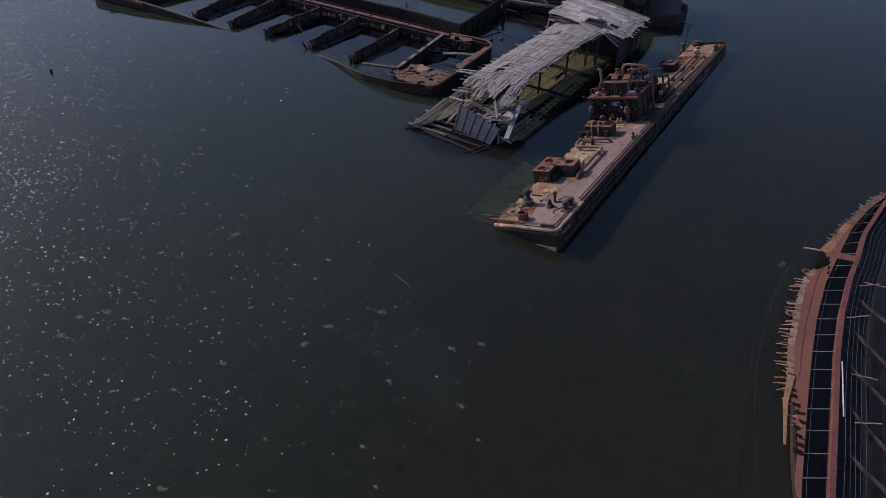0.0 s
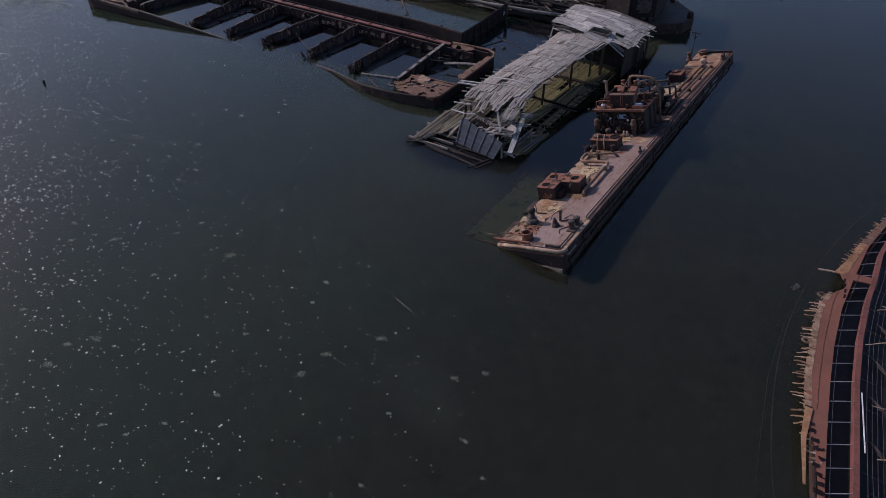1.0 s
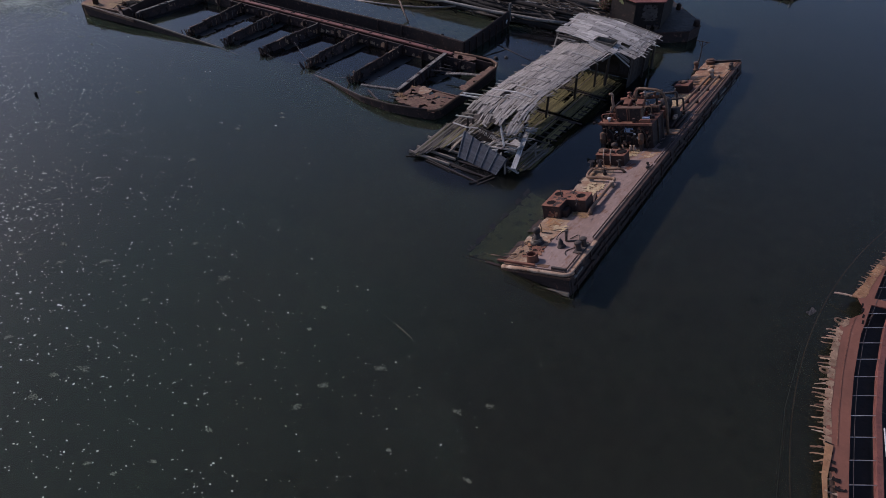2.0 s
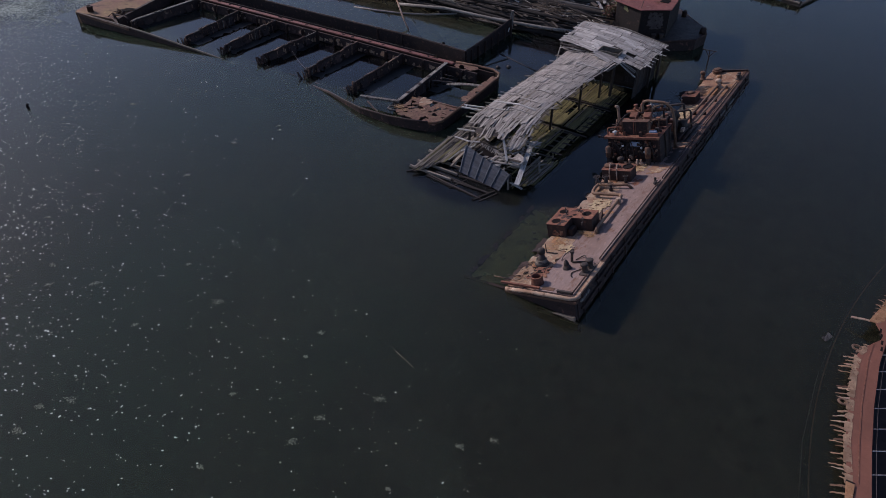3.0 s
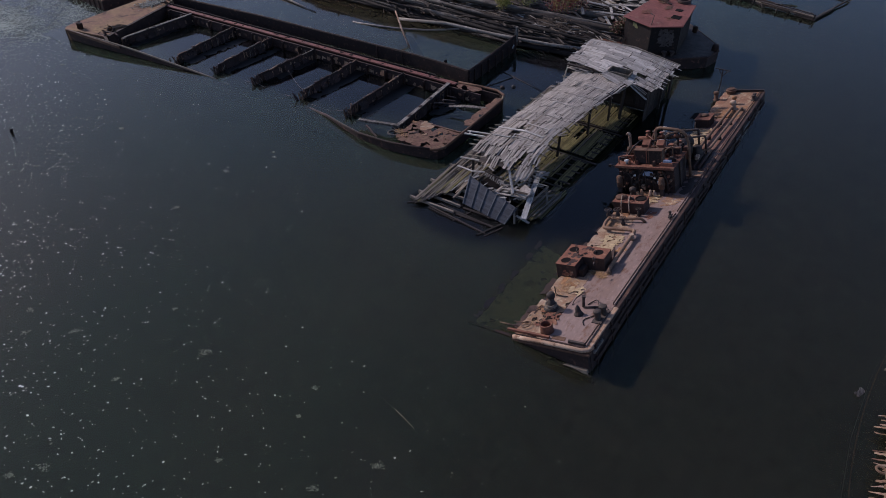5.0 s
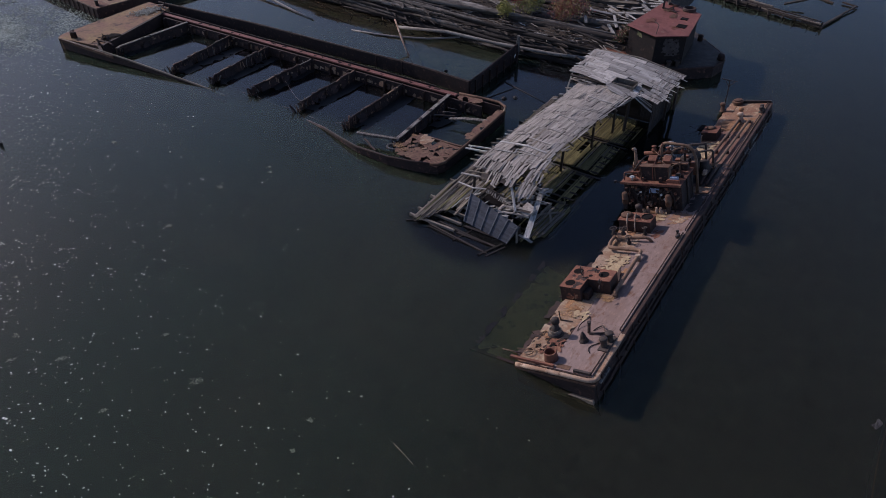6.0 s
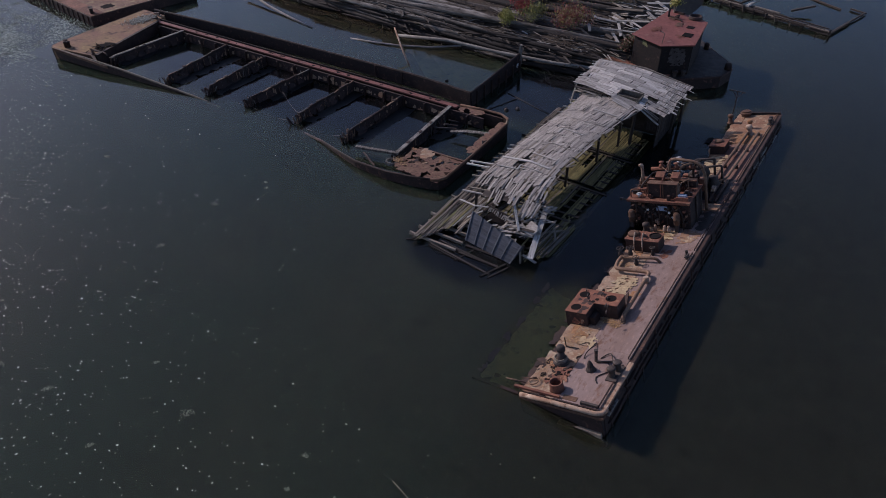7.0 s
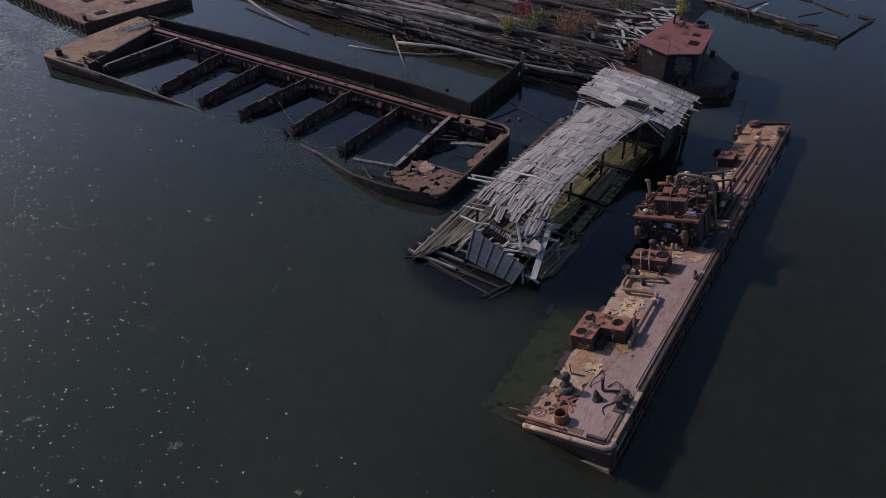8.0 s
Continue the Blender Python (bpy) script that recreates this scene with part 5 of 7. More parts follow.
for x0, x1, y0, y1 in ((5.7, 8.3, 22.7, 23.61), (5.7, 8.3, 24.81, 25.5), (5.6, 5.94, 23.3, 25.0), (8.06, 8.4, 23.3, 25.0)):
    g = Geo()
    c = ((x0, y0), (x1, y0), (x1, y1), (x0, y1))
    g.add([(p, q, upper_z(p, q) + 0.015) for p, q in c] + [(p, q, upper_z(p, q) + 0.05) for p, q in c], [(3, 2, 1, 0), (4, 5, 6, 7), (0, 1, 5, 4), (1, 2, 6, 5), (2, 3, 7, 6), (3, 0, 4, 7)])
    part("roof_sheet", g, SHEETS, shed)
# gable over the open side
for a, b in (((7.7, 22.0, 2.75), (8.6, 22.7, 3.6)), ((8.6, 22.7, 3.6), (10.35, 22.9, 2.45))):
    plank(shed, GREY_PLANKS, a, b, 0.2, 0.08, 0, "barge_board")
for k in range(5):
    x = 9.0 + k * 0.27
    part("gable_board", Geo().box(x, x + 0.24, 23.3, 23.34 + rnd(0, 0.02), 1.7 + rnd(-0.3, 0.4), 3.3 - abs(x + 0.11 - 8.6) * 0.5), ROTWOOD, shed)
for k in range(9):
    plank(shed, SHAKES if k % 3 else DARK_PLANKS, (8.6 + k * 0.02, 22.8 + k * 0.2, 3.62 + 0.02 * k), (10.2, 22.9 + k * 0.2, 2.75 + 0.06 * k), 0.18, 0.03, 0, "dormer_board")
    if random.random() < 0.8:
        plank(shed, DARK_PLANKS, (8.6 + k * 0.02, 22.8 + k * 0.2, 3.6 + 0.02 * k), (7.9, 22.4 + k * 0.2, 3.0 + 0.07 * k), 0.18, 0.03, 0, "dormer_board")
for k in range(16):
    y = 23.1 + k * 0.4
    part("wall_board", Geo().box(10.22, 10.26 + rnd(0, 0.02), y, y + 0.38, 0.05, upper_z(10.3, y) - 0.12), ROTWOOD, shed)
# battens and laths lying across the roof
def over(x, y, up=0.09):
    l, r = along(LEFT, y), along(RIGHT, y)
    return roof_at(min(1, max(0, (x - l) / (r - l))), y) + Vector((0, 0, up))


for pts, w, kinds in ((((1.7, 9.95), (4.5, 9.75), (6.3, 9.4)), 0.24, PALE_PLANKS), (((4.2, 15.2), (4.25, 16.1), (6.3, 15.6)), 0.09, PALE_PLANKS), (((3.9, 11.2), (6.2, 10.8)), 0.14, SHEET_PLANKS),
                      (((2.3, 8.4), (4.1, 8.35), (4.0, 9.0)), 0.09, PALE_PLANKS), (((4.0, 9.0), (6.0, 8.65)), 0.08, PALE_PLANKS), (((4.0, 18.4), (6.9, 18.0)), 0.1, SHEET_PLANKS), (((4.6, 13.4), (6.4, 13.0)), 0.1, SHEET_PLANKS), (((5.0, 20.6), (7.4, 20.2)), 0.12, PALE_PLANKS)):
    for (xa, ya), (xb, yb) in zip(pts, pts[1:]):
        plank(shed, kinds, over(xa, ya), over(xb, yb), w, 0.05, 0, "cross_batten")
for k in range(24):
    y = rnd(6.5, 21)
    x = rnd(along(LEFT, y) + 0.1, along(RIGHT, y) - 1.6)
    plank(shed, SHEET_PLANKS, over(x, y, 0.07), over(x + rnd(0.5, 1.5), y + rnd(-0.15, 0.1), 0.07), 0.05, 0.025, 0, "lath")
for ya, yb in ((8.5, 8.8), (8.0, 8.2)):
    plank(shed, PALE_PLANKS, (-0.3, ya, 2.55), (2.3, yb, 2.78), 0.15, 0.1, 0, "outrigger")
plank(shed, PALE_PLANKS, (0.0, 8.55, 2.6), (0.1, 8.0, 2.58), 0.1, 0.06, 0, "outrigger")
# fallen front wall: boards with battens; shade put into their blue-grey colour
BL, BR, TL, TR = Vector((3.4, 1.9, 0.15)), Vector((7.5, 1.35, 0.0)), Vector((3.3, 3.05, 2.1)), Vector((8.2, 1.85, 1.45))
out = (BR - BL).cross(TL - BL).normalized()


def slab(p, q, r, t, thick):
    """A flat board through four corners."""
    return Geo().add([p, q, r, t, p + out * thick, q + out * thick, r + out * thick, t + out * thick],
                     [(3, 2, 1, 0), (4, 5, 6, 7), (0, 1, 5, 4), (1, 2, 6, 5), (2, 3, 7, 6), (3, 0, 4, 7)])


for k in range(10):
    a, b = k / 10, (k + 1) / 10 - 0.005
    part("wall_board", slab(BL.lerp(TL, a), BR.lerp(TR, a), BR.lerp(TR, b), BL.lerp(TL, b), 0.03 + rnd(0, 0.012)), SHADE_BOARDS, shed)
for k in range(6):
    a = 0.0 + k * 0.196
    b = a + 0.018
    part("wall_batten", slab(BL.lerp(BR, a), BL.lerp(BR, b), TL.lerp(TR, b * 0.98), TL.lerp(TR, a * 0.98), 0.1), GREYBLUE, shed, "bleached wall batten")
for k in range(7):     # torn top of the wall
    a = 0.3 + 0.09 * k
    p = TL.lerp(TR, a)
    plank(shed, SHAKES if k % 2 else GREY_PLANKS, p, p + Vector((rnd(-0.3, 0.5), rnd(-0.1, 0.3), rnd(0.0, 0.3))), rnd(0.1, 0.3), 0.03, rnd(-0.4, 0.4), "splintered_board")
# black wall and block for shade inside shed and loft, pale lath ends
part("inner_wall", Geo().box(2.0, 10.0, 25.6, 25.7, 0.05, 3.3), ROTWOOD, shed, "near-black wall inside the shed, standing for its shade")
part("loft_back", Geo().prism([(3.8, 4.0), (6.6, 3.3), (6.7, 4.7), (4.0, 5.2)], 0.9, 1.25), BLACK, shed, "black shade inside the broken loft")
for k in range(13):
    p = Vector((4.0, 4.15, 1.75)).lerp(Vector((6.2, 3.55, 1.6)), k / 12)
    plank(shed, GREY_PLANKS, p + Vector((0, 0, rnd(-0.05, 0.05))), p + Vector((rnd(-0.08, 0.08), 0.35 + rnd(-0.1, 0.1), 0.3)), 0.05, 0.03, 0, "lath")
plank(shed, DARK_PLANKS, (3.8, 4.4, 2.05), (6.4, 3.9, 1.95), 0.1, 0.1, 0, "loft_beam")
# splintered boards round the fallen end
for k in range(104):
    x, y = rnd(5.5, 8.0), rnd(2.4, 6.2)
    z = 1.5 + 0.16 * (y - 2.4) + rnd(-0.3, 0.3) - 0.12 * max(0, x - 7)
    a = rnd(-0.5, 0.5) + (1.45 if random.random() < 0.6 else 0.3)
    ln = rnd(0.4, 1.3)
    plank(shed, random.choice([GREY_PLANKS, SHAKES, SHAKES, SHAKES, BROWN_PLANKS, DARK_PLANKS]), (x, y, z), (x + ln * math.cos(a), y + ln * math.sin(a), z + rnd(-0.25, 0.3)), rnd(0.06, 0.22), 0.03, rnd(-0.5, 0.5), "splintered_board")
for k in range(7):     # a fan of split shakes
    a = 1.2 + 0.16 * k
    plank(shed, PALE_PLANKS, (6.9, 4.1, 2.2), (6.9 + 1.0 * math.cos(a), 4.1 + 1.0 * math.sin(a), 2.45), 0.08, 0.03, rnd(-0.4, 0.4), "splintered_board")
for k in range(9):       # green planks left standing out by the fallen end
    plank(raft, GREEN_PLANKS if k % 3 else BROWN_PLANKS, (8.15 + k * 0.16, 1.7 + 0.22 * k + rnd(-0.3, 0.3), 0.22 - 0.02 * k), (8.2 + k * 0.17, rnd(5.5, 8.5), 0.26 - 0.02 * k), rnd(0.09, 0.14), 0.06, rnd(-0.15, 0.15))
for a, b, w, kinds in (((8.95, 1.4, 1.0), (7.7, 6.4, 2.2), 0.42, PALE_PLANKS), ((7.25, 2.85, 1.9), (5.5, 5.1, 2.95), 0.17, PALE_PLANKS), ((1.5, 4.1, 1.9), (3.15, 3.7, 2.1), 0.13, PALE_PLANKS), ((3.1, 3.72, 2.1), (4.1, 3.95, 2.2), 0.11, PALE_PLANKS),
                       ((3.0, 2.7, 1.6), (3.9, 3.5, 2.05), 0.1, GREY_PLANKS), ((4.1, 4.6, 2.4), (4.7, 4.3, 2.35), 0.1, PALE_PLANKS), ((8.6, 6.0, 0.9), (9.3, 4.9, 0.4), 0.16, BROWN_PLANKS), ((8.0, 2.1, 0.6), (9.2, 2.0, 0.4), 0.2, GREY_PLANKS),
                       ((7.9, 1.9, 1.3), (8.2, 1.5, 0.2), 0.16, BROWN_PLANKS), ((2.6, 2.3, 0.3), (3.3, 4.4, 2.0), 0.1, GREY_PLANKS), ((2.4, 2.0, 0.25), (3.1, 3.6, 1.4), 0.14, BROWN_PLANKS), ((2.2, 2.6, 0.3), (2.9, 3.4, 1.1), 0.12, BROWN_PLANKS)):
    plank(shed, kinds, a, b, w, 0.06, rnd(-0.2, 0.2), "fallen_beam")
part("torn_panel", Geo().prism([(7.3, 3.2), (8.2, 3.0), (8.4, 4.0), (7.5, 4.3)], 1.75, [1.8, 1.75, 1.95, 2.05]), SOFT_BOARDS, shed, "loose square of grey boards")
for x, y in ((3.35, 3.1), (8.0, 2.2), (7.6, 6.4), (2.2, 5.4)):
    plank(shed, DARK_PLANKS, (x, y, -0.2), (x, y, 1.4 if y < 3 else 2.0), 0.15, 0.15, 0, "post")

# ---------------------------------------------------------------- open hopper barge, side broken down
hopper = thing("hopper_barge", Matrix.Translation((0, 0, 0)), "sunken rusted hopper barge with bare cross girders", "barge")
rail_t = part("coaming", Geo().box(-52, -6.2, 11.3, 11.84, 1.12, 1.28), RED, hopper, "red-leaded side deck strip", bevel=0.02)
part("side_wall", Geo().box(-52, -1.5, 11.9, 12.05, -2, 1.1), RUST_DARK, hopper)
part("inner_wall", Geo().box(-50, -3, 10.95, 11.15, -2, 1.05), DARK_STEEL, hopper)
# flat strip added: the gap's shade between the hulls as a black sheet
part("sunken_side_deck", Geo().box(-52, -6.6, 12.06, 14.3, -0.2, 0.01), WET_SHADE_BLACK, hopper, "dark strip for the shaded gap between the hulls")
part("coaming_lip", Geo().box(-52, -9, 12.05, 12.13, 1.0, 1.36), DARK_STEEL, hopper)
for k in range(56):
    x = -49 + k * 0.82
    ln = rnd(0.3, 0.8)
    part("flaked_bracket", shift(ragged(0, ln, 0, rnd(0.4, 0.8), 0.1, 0.38, k * 1.7, edge=0.3, thick=0.03), pose(x, 10.85, 0.1 + rnd(0, 0.2), 78, 0, rnd(-6, 6))), FLAKE if -27 < x < -8 and random.random() < 0.8 or random.random() < 0.2 else RUST_BROWN if random.random() < 0.4 else RUST_DARK, hopper)
    if k % 3 == 0:
        part("frame_rib", Geo().box(x, x + 0.09, 10.6, 10.98, -1.0, 1.0), RUST_DARK, hopper)
for k in range(20):
    x = -44 + k * 1.85 + rnd(-0.4, 0.4)
    part("rust_patch", shift(ragged(0, 1.1, 0, 0.35, 0.09, 0.45, k * 2.9 + 4, thick=0.02), pose(x, 11.4, 1.3)), BLACK, rail_t)


def girder(x, y0, z0, x1, y1, z1, flange=0.15, mat=LOGWOOD, tip=0.5):
    """A cross girder: flange, deep web and stiffeners, eaten away towards its free end."""
    g = part("girder", Geo().add([(x - 0.05, y0 + tip, z0 - 0.02), (x1 - 0.05, y1, z1), (x1 - 0.05, y1, -1.6), (x - 0.05, y0 + 0.5, -1.4), (x - 0.05, y0 + 0.05, z0 - 0.7),
                                  (x + 0.05, y0 + tip, z0 - 0.02), (x1 + 0.05, y1, z1), (x1 + 0.05, y1, -1.6), (x + 0.05, y0 + 0.5, -1.4), (x + 0.05, y0 + 0.05, z0 - 0.7)],
                                 [(0, 1, 2, 3, 4), (9, 8, 7, 6, 5), (0, 5, 6, 1), (1, 6, 7, 2), (2, 7, 8, 3), (3, 8, 9, 4), (4, 9, 5, 0)]), DARK_STEEL, hopper)
    if flange > 0.2:
        part("flange", Geo().beam((x, y0 - 0.1, z0 - 0.12), (x, y0 + tip, z0), flange, 0.08, 0, 0.06).beam((x, y0 + tip, z0), (x1, y1, z1 + 0.04), flange, 0.08), mat, g)
    else:       # wasted flange: short lengths, bent and partly gone
        s = 0.0
        while s < 1:
            e = min(1, s + rnd(0.08, 0.2))
            p, q = (Vector((x + (x1 - x) * w, y0 + tip + (y1 - y0 - tip) * w, z0 + (z1 - z0 + 0.04) * w)) for w in (s, e))
            bend = Vector((rnd(-0.07, 0.07), 0, rnd(-0.07, 0.03)))
            part("flange", Geo().beam(p + bend, q + Vector((rnd(-0.05, 0.05), 0, rnd(-0.04, 0.02))), flange * rnd(0.45, 1.25), rnd(0.04, 0.09), rnd(-0.3, 0.3), 0.05), random.choice([mat, mat, IRON, RUST_DARK, RUST_BROWN, PIPE]), g)
            s = e + rnd(0.0, 0.03)
    for k in range(5):      # plates sprung off the web, their feet in the water
        foot = y0 + 0.6 + (y1 - y0 - 2.4) * (k + rnd(0.1, 0.8)) / 5
        part("sprung_plate", shift(ragged(0, 1.1, 0, rnd(0.6, 1.5), 0.09, 0.34, foot * 1.3 + x, edge=0.3, thick=0.02, hole_scale=0.3), pose(x + (x1 - x) * (foot - y0) / (y1 - y0) + 0.06, foot, rnd(0.6, 0.8), 0, rnd(62, 78), rnd(-3, 3))), random.choice([DARK_STEEL, DARK_STEEL, RUST_DARK]), g)
    for k in range(8):
        s = 0.12 + k * 0.11 + rnd(-0.03, 0.03)
        y = y0 + (y1 - y0) * s
        for sd in (-1, 1):
            part("stiffener", Geo().beam((x + sd * 0.14 + rnd(-0.05, 0.05), y, z0 + (z1 - z0) * s - 0.05), (x + sd * 0.14 + rnd(-0.1, 0.1), y + rnd(-0.1, 0.1), rnd(-0.4, 0.3)), rnd(0.04, 0.09), 0.04, 0, 0.05), random.choice([RUST_DARK, RUST_DARK, RUST_DARK, RUST_BROWN, IRON, PIPE, LOGWOOD]), g)
    for k in range(9):
        s = rnd(0.3, 0.95)
        part("hanging_scale", shift(ragged(0, rnd(0.1, 0.35), 0, rnd(0.3, 0.7), 0.06, 0.38, k * 1.9 + x, edge=0.35, thick=0.02), pose(x + (x1 - x) * s + 0.12, y0 + (y1 - y0) * s, rnd(0.1, 0.3), 84, 0, 90 + rnd(-8, 8))), random.choice([RUST_DARK, PIPE, FLAKE]), g)
    for k in range(4):      # torn plating bent over at the free end and scale peeling off the web
        w, h = rnd(0.4, 0.8), rnd(0.6, 1.2)
        part("torn_end", shift(ragged(-w / 2, w / 2, 0, h, 0.09, 0.36, k * 2.7 + x, edge=0.35, thick=0.025, hole_scale=0.35), pose(x + rnd(-0.25, 0.25), y0 + rnd(-0.15, 0.5), -0.35, 90 + rnd(-12, 12), 0, rnd(-35, 35))), random.choice([RUST_DARK, DARK_STEEL, RUST_BROWN]), g)
    for k in range(12):
        s = 0.1 + 0.075 * k + rnd(-0.02, 0.02)
        top = z0 + (z1 - z0) * s
        part("web_scale", shift(ragged(0, rnd(0.1, 0.26), 0, rnd(0.35, 0.95), 0.05, 0.34, k * 1.3 + x * 0.7, edge=0.4, thick=0.02, hole_scale=0.25), pose(x + (x1 - x) * s + 0.09, y0 + (y1 - y0) * s, top - rnd(0.9, 1.2), 90, 0, 90)), random.choice([RUST_DARK, RUST_DARK, RUST_BROWN, IRON, PIPE, FLAKE]), g)
    for k in range(17):
        yy = y0 + rnd(-0.4, 0.9)
        part("scrap", Geo().beam((x + rnd(-0.3, 0.3), yy, -0.2), (x + rnd(-0.5, 0.5), yy + rnd(-0.4, 0.4), z0 - rnd(0.0, 0.4)), rnd(0.04, 0.16), 0.05, rnd(0, 3), 0.08), random.choice([RUST_DARK, DARK_STEEL, IRON, PIPE, LOGWOOD]), g)
    # web's shadow and reflection put in as a dark sheet on the water
    part("sunken_web", shift(ragged(0, rnd(1.2, 1.7), 0, y1 - y0 - 0.7, 0.16, 0.34, x * 0.7, edge=0.3, thick=0.03, hole_scale=0.9), pose(x + 0.06, y0 + 0.6, 0.012)), WET_SHADE_BLACK, g, "dark sheet on the water for girder shadow and reflection")
    for k in range(3):
        s = rnd(0.15, 0.9)
        part("flange_scab", Geo().box(x + (x1 - x) * s - 0.12, x + (x1 - x) * s + 0.14, y0 + (y1 - y0) * s - 0.2, y0 + (y1 - y0) * s + 0.2, z0 + (z1 - z0) * s + 0.03, z0 + (z1 - z0) * s + rnd(0.08, 0.14)), RUST_DARK, g, bevel=0.03)


girder(-45.9, 1.6, 0.95, -45.0, 11.1, 1.2, 0.34, LOGWOOD, 0.5)
for x0, x1, yy in ((-36.6, -37.4, 1.4), (-30.9, -31.2, 2.0), (-25.3, -24.5, 2.4), (-18.8, -18.6, 2.3), (-12.4, -12.3, 2.0)):
    girder(x0, yy, 0.85, x1, 11.0, 1.15)
girder(-6.3, 1.7, 0.85, -6.9, 11.3, 1.2, 0.36, LOGWOOD, 0.4)
for k in range(3):
    part("girder_brace", Geo().beam((-6.0 + rnd(-0.3, 0.3), 7.5 + k, 0.8), (-5.0 + rnd(-0.3, 0.3), 9.0 + k * 0.6, 0.4), 0.15, 0.1, 0, 0.1), IRON, hopper)
part("floor_bar", Geo().beam((-10.3, 0.95, 0.6), (-6.1, 1.6, 0.85), 0.34, 0.2, 0, 0.06), LOGWOOD, hopper, "pale fallen flat bar")
part("floor_bar", Geo().beam((-9.4, 0.9, 0.3), (-7.0, -0.6, 0.5), 0.14, 0.12, 0, 0.06), RUST_DARK, hopper)
# broken near gunwale, dipping under water amidships
edge_l = [(-53.4, -0.7, 1.15), (-50, -0.55, 1.1), (-46, -0.2, 0.98), (-42.3, 0.1, 0.8), (-38, 0.4, 0.5), (-34, 0.7, 0.2), (-31, 0.9, -0.02), (-28, 1.0, -0.25)]
edge_r = [(-17.5, 1.4, -0.2), (-14.1, 0.62, 0.12), (-11.5, -0.25, 0.3), (-8.8, -1.05, 0.5), (-5.2, -1.35, 0.76), (-2.6, -0.95, 0.88), (-1.2, -0.55, 0.92)]
for e in (edge_l, edge_r):
    part("gunwale", Geo().tube([(x, y + 0.05, z + 0.02) for x, y, z in e], 0.13, 8, 0.1), BROWNWOOD if e is edge_l else RUST_DARK, hopper, "low gunwale sagging into the water", smooth=True)
    side = Geo()
    for a, b in zip(e, e[1:]):
        side.add([(a[0], a[1] - 0.03, a[2]), (b[0], b[1] - 0.03, b[2]), (b[0], b[1] + 0.1, -2), (a[0], a[1] + 0.1, -2), (a[0], a[1] + 0.1, a[2]), (b[0], b[1] + 0.1, b[2])], [(0, 3, 2, 1), (0, 1, 5, 4), (4, 5, 2, 3)])
    part("side_plate", side.weld(), DARK_STEEL, hopper)
# rounded stern wall
arc = [(-1.2, -0.55), (-0.6, -0.25), (-0.3, 0.4), (-0.3, 4), (-0.4, 8), (-0.5, 11.0), (-0.9, 12.0), (-1.9, 12.5), (-4, 12.4), (-6.2, 12.1)]
part("stern_rail", Geo().tube([(x, y, 0.95 + 0.02 * y) for x, y in arc], 0.13, 8), RUST_BROWN, hopper, smooth=True)
wall = Geo()
for a, b in zip(arc, arc[1:]):
    wall.add([(a[0], a[1], 0.95 + 0.02 * a[1]), (b[0], b[1], 0.95 + 0.02 * b[1]), (b[0], b[1], -2), (a[0], a[1], -2)], [(0, 1, 2, 3)])
part("stern_plate", wall.weld(), DARK_STEEL, hopper)
part("deck_plate", shift(ragged(-5.4, -0.5, -0.6, 3.4, 0.11, 0.47, 5.5, edge=0.15, hole_scale=0.6, thick=0.05), pose(0, 0, 0.86)), SCABBY, hopper, "rust-eaten deck plate full of holes")
part("deck_plate", shift(ragged(-4.4, -3.0, 2.3, 3.8, 0.1, 0.36, 8.1, edge=0.3, thick=0.05), pose(0, 0, 0.98, 2, -3, 4)), DECKTAN, hopper, "pale lifted deck plate")
part("deck_plate", shift(ragged(-1.4, -0.4, 3.2, 11.5, 0.11, 0.45, 15.5, edge=0.25, thick=0.05, hole_scale=0.8), pose(0, 0, 1.0)), SCABBY, hopper)
part("deck_plate", shift(ragged(-6.0, -0.6, 11.0, 12.25, 0.11, 0.46, 21.5, edge=0.2, thick=0.05), pose(0, 0, 1.14)), SCABBY, hopper)
for k in range(8):
    x, y = rnd(-5.2, -1.2), rnd(-0.4, 3.2)
    part("rust_scale", shift(ragged(0, rnd(0.4, 1.2), 0, rnd(0.3, 0.8), 0.07, 0.46, k * 3.3, edge=0.5, thick=0.015, hole_scale=0.35), pose(x, y, 0.888 + 0.001 * k, rnd(-2, 2), rnd(-2, 2), rnd(0, 180))), random.choice([OCHRE, FLAKE, PIPE, RUST_DARK, BLACK]), hopper)
tufts("dry_grass", [(-5.4, 0.7, 0.4, 110), (-4.6, 0.4, 0.3, 40)], STRAW, "tuft of dry grass on the rusted plates", 0.3, 0.02, Matrix.Translation((0, 0, 0.9)))
part("deck_beam", Geo().beam((-5.2, 3.6, 0.7), (-0.6, 3.5, 0.85), 0.2, 0.25, 0, 0.05), RUST_BROWN, hopper)
part("deck_beam", Geo().beam((-4.6, 8.0, 0.6), (-1.0, 8.9, 0.95), 0.3, 0.12, 0.3, 0.2), LOGWOOD, hopper)
part("hold_sheet", Geo().box(-4.8, -1.0, 0, 3, 0.3, 0.34), RUST_DARK, hopper)
part("ring", Geo().tube([(-5.8 + 0.5 * math.cos(k * 0.5236), 0.35 + 0.42 * math.sin(k * 0.5236), 0.78) for k in range(13)], 0.1, 8), LOGWOOD, hopper, smooth=True)
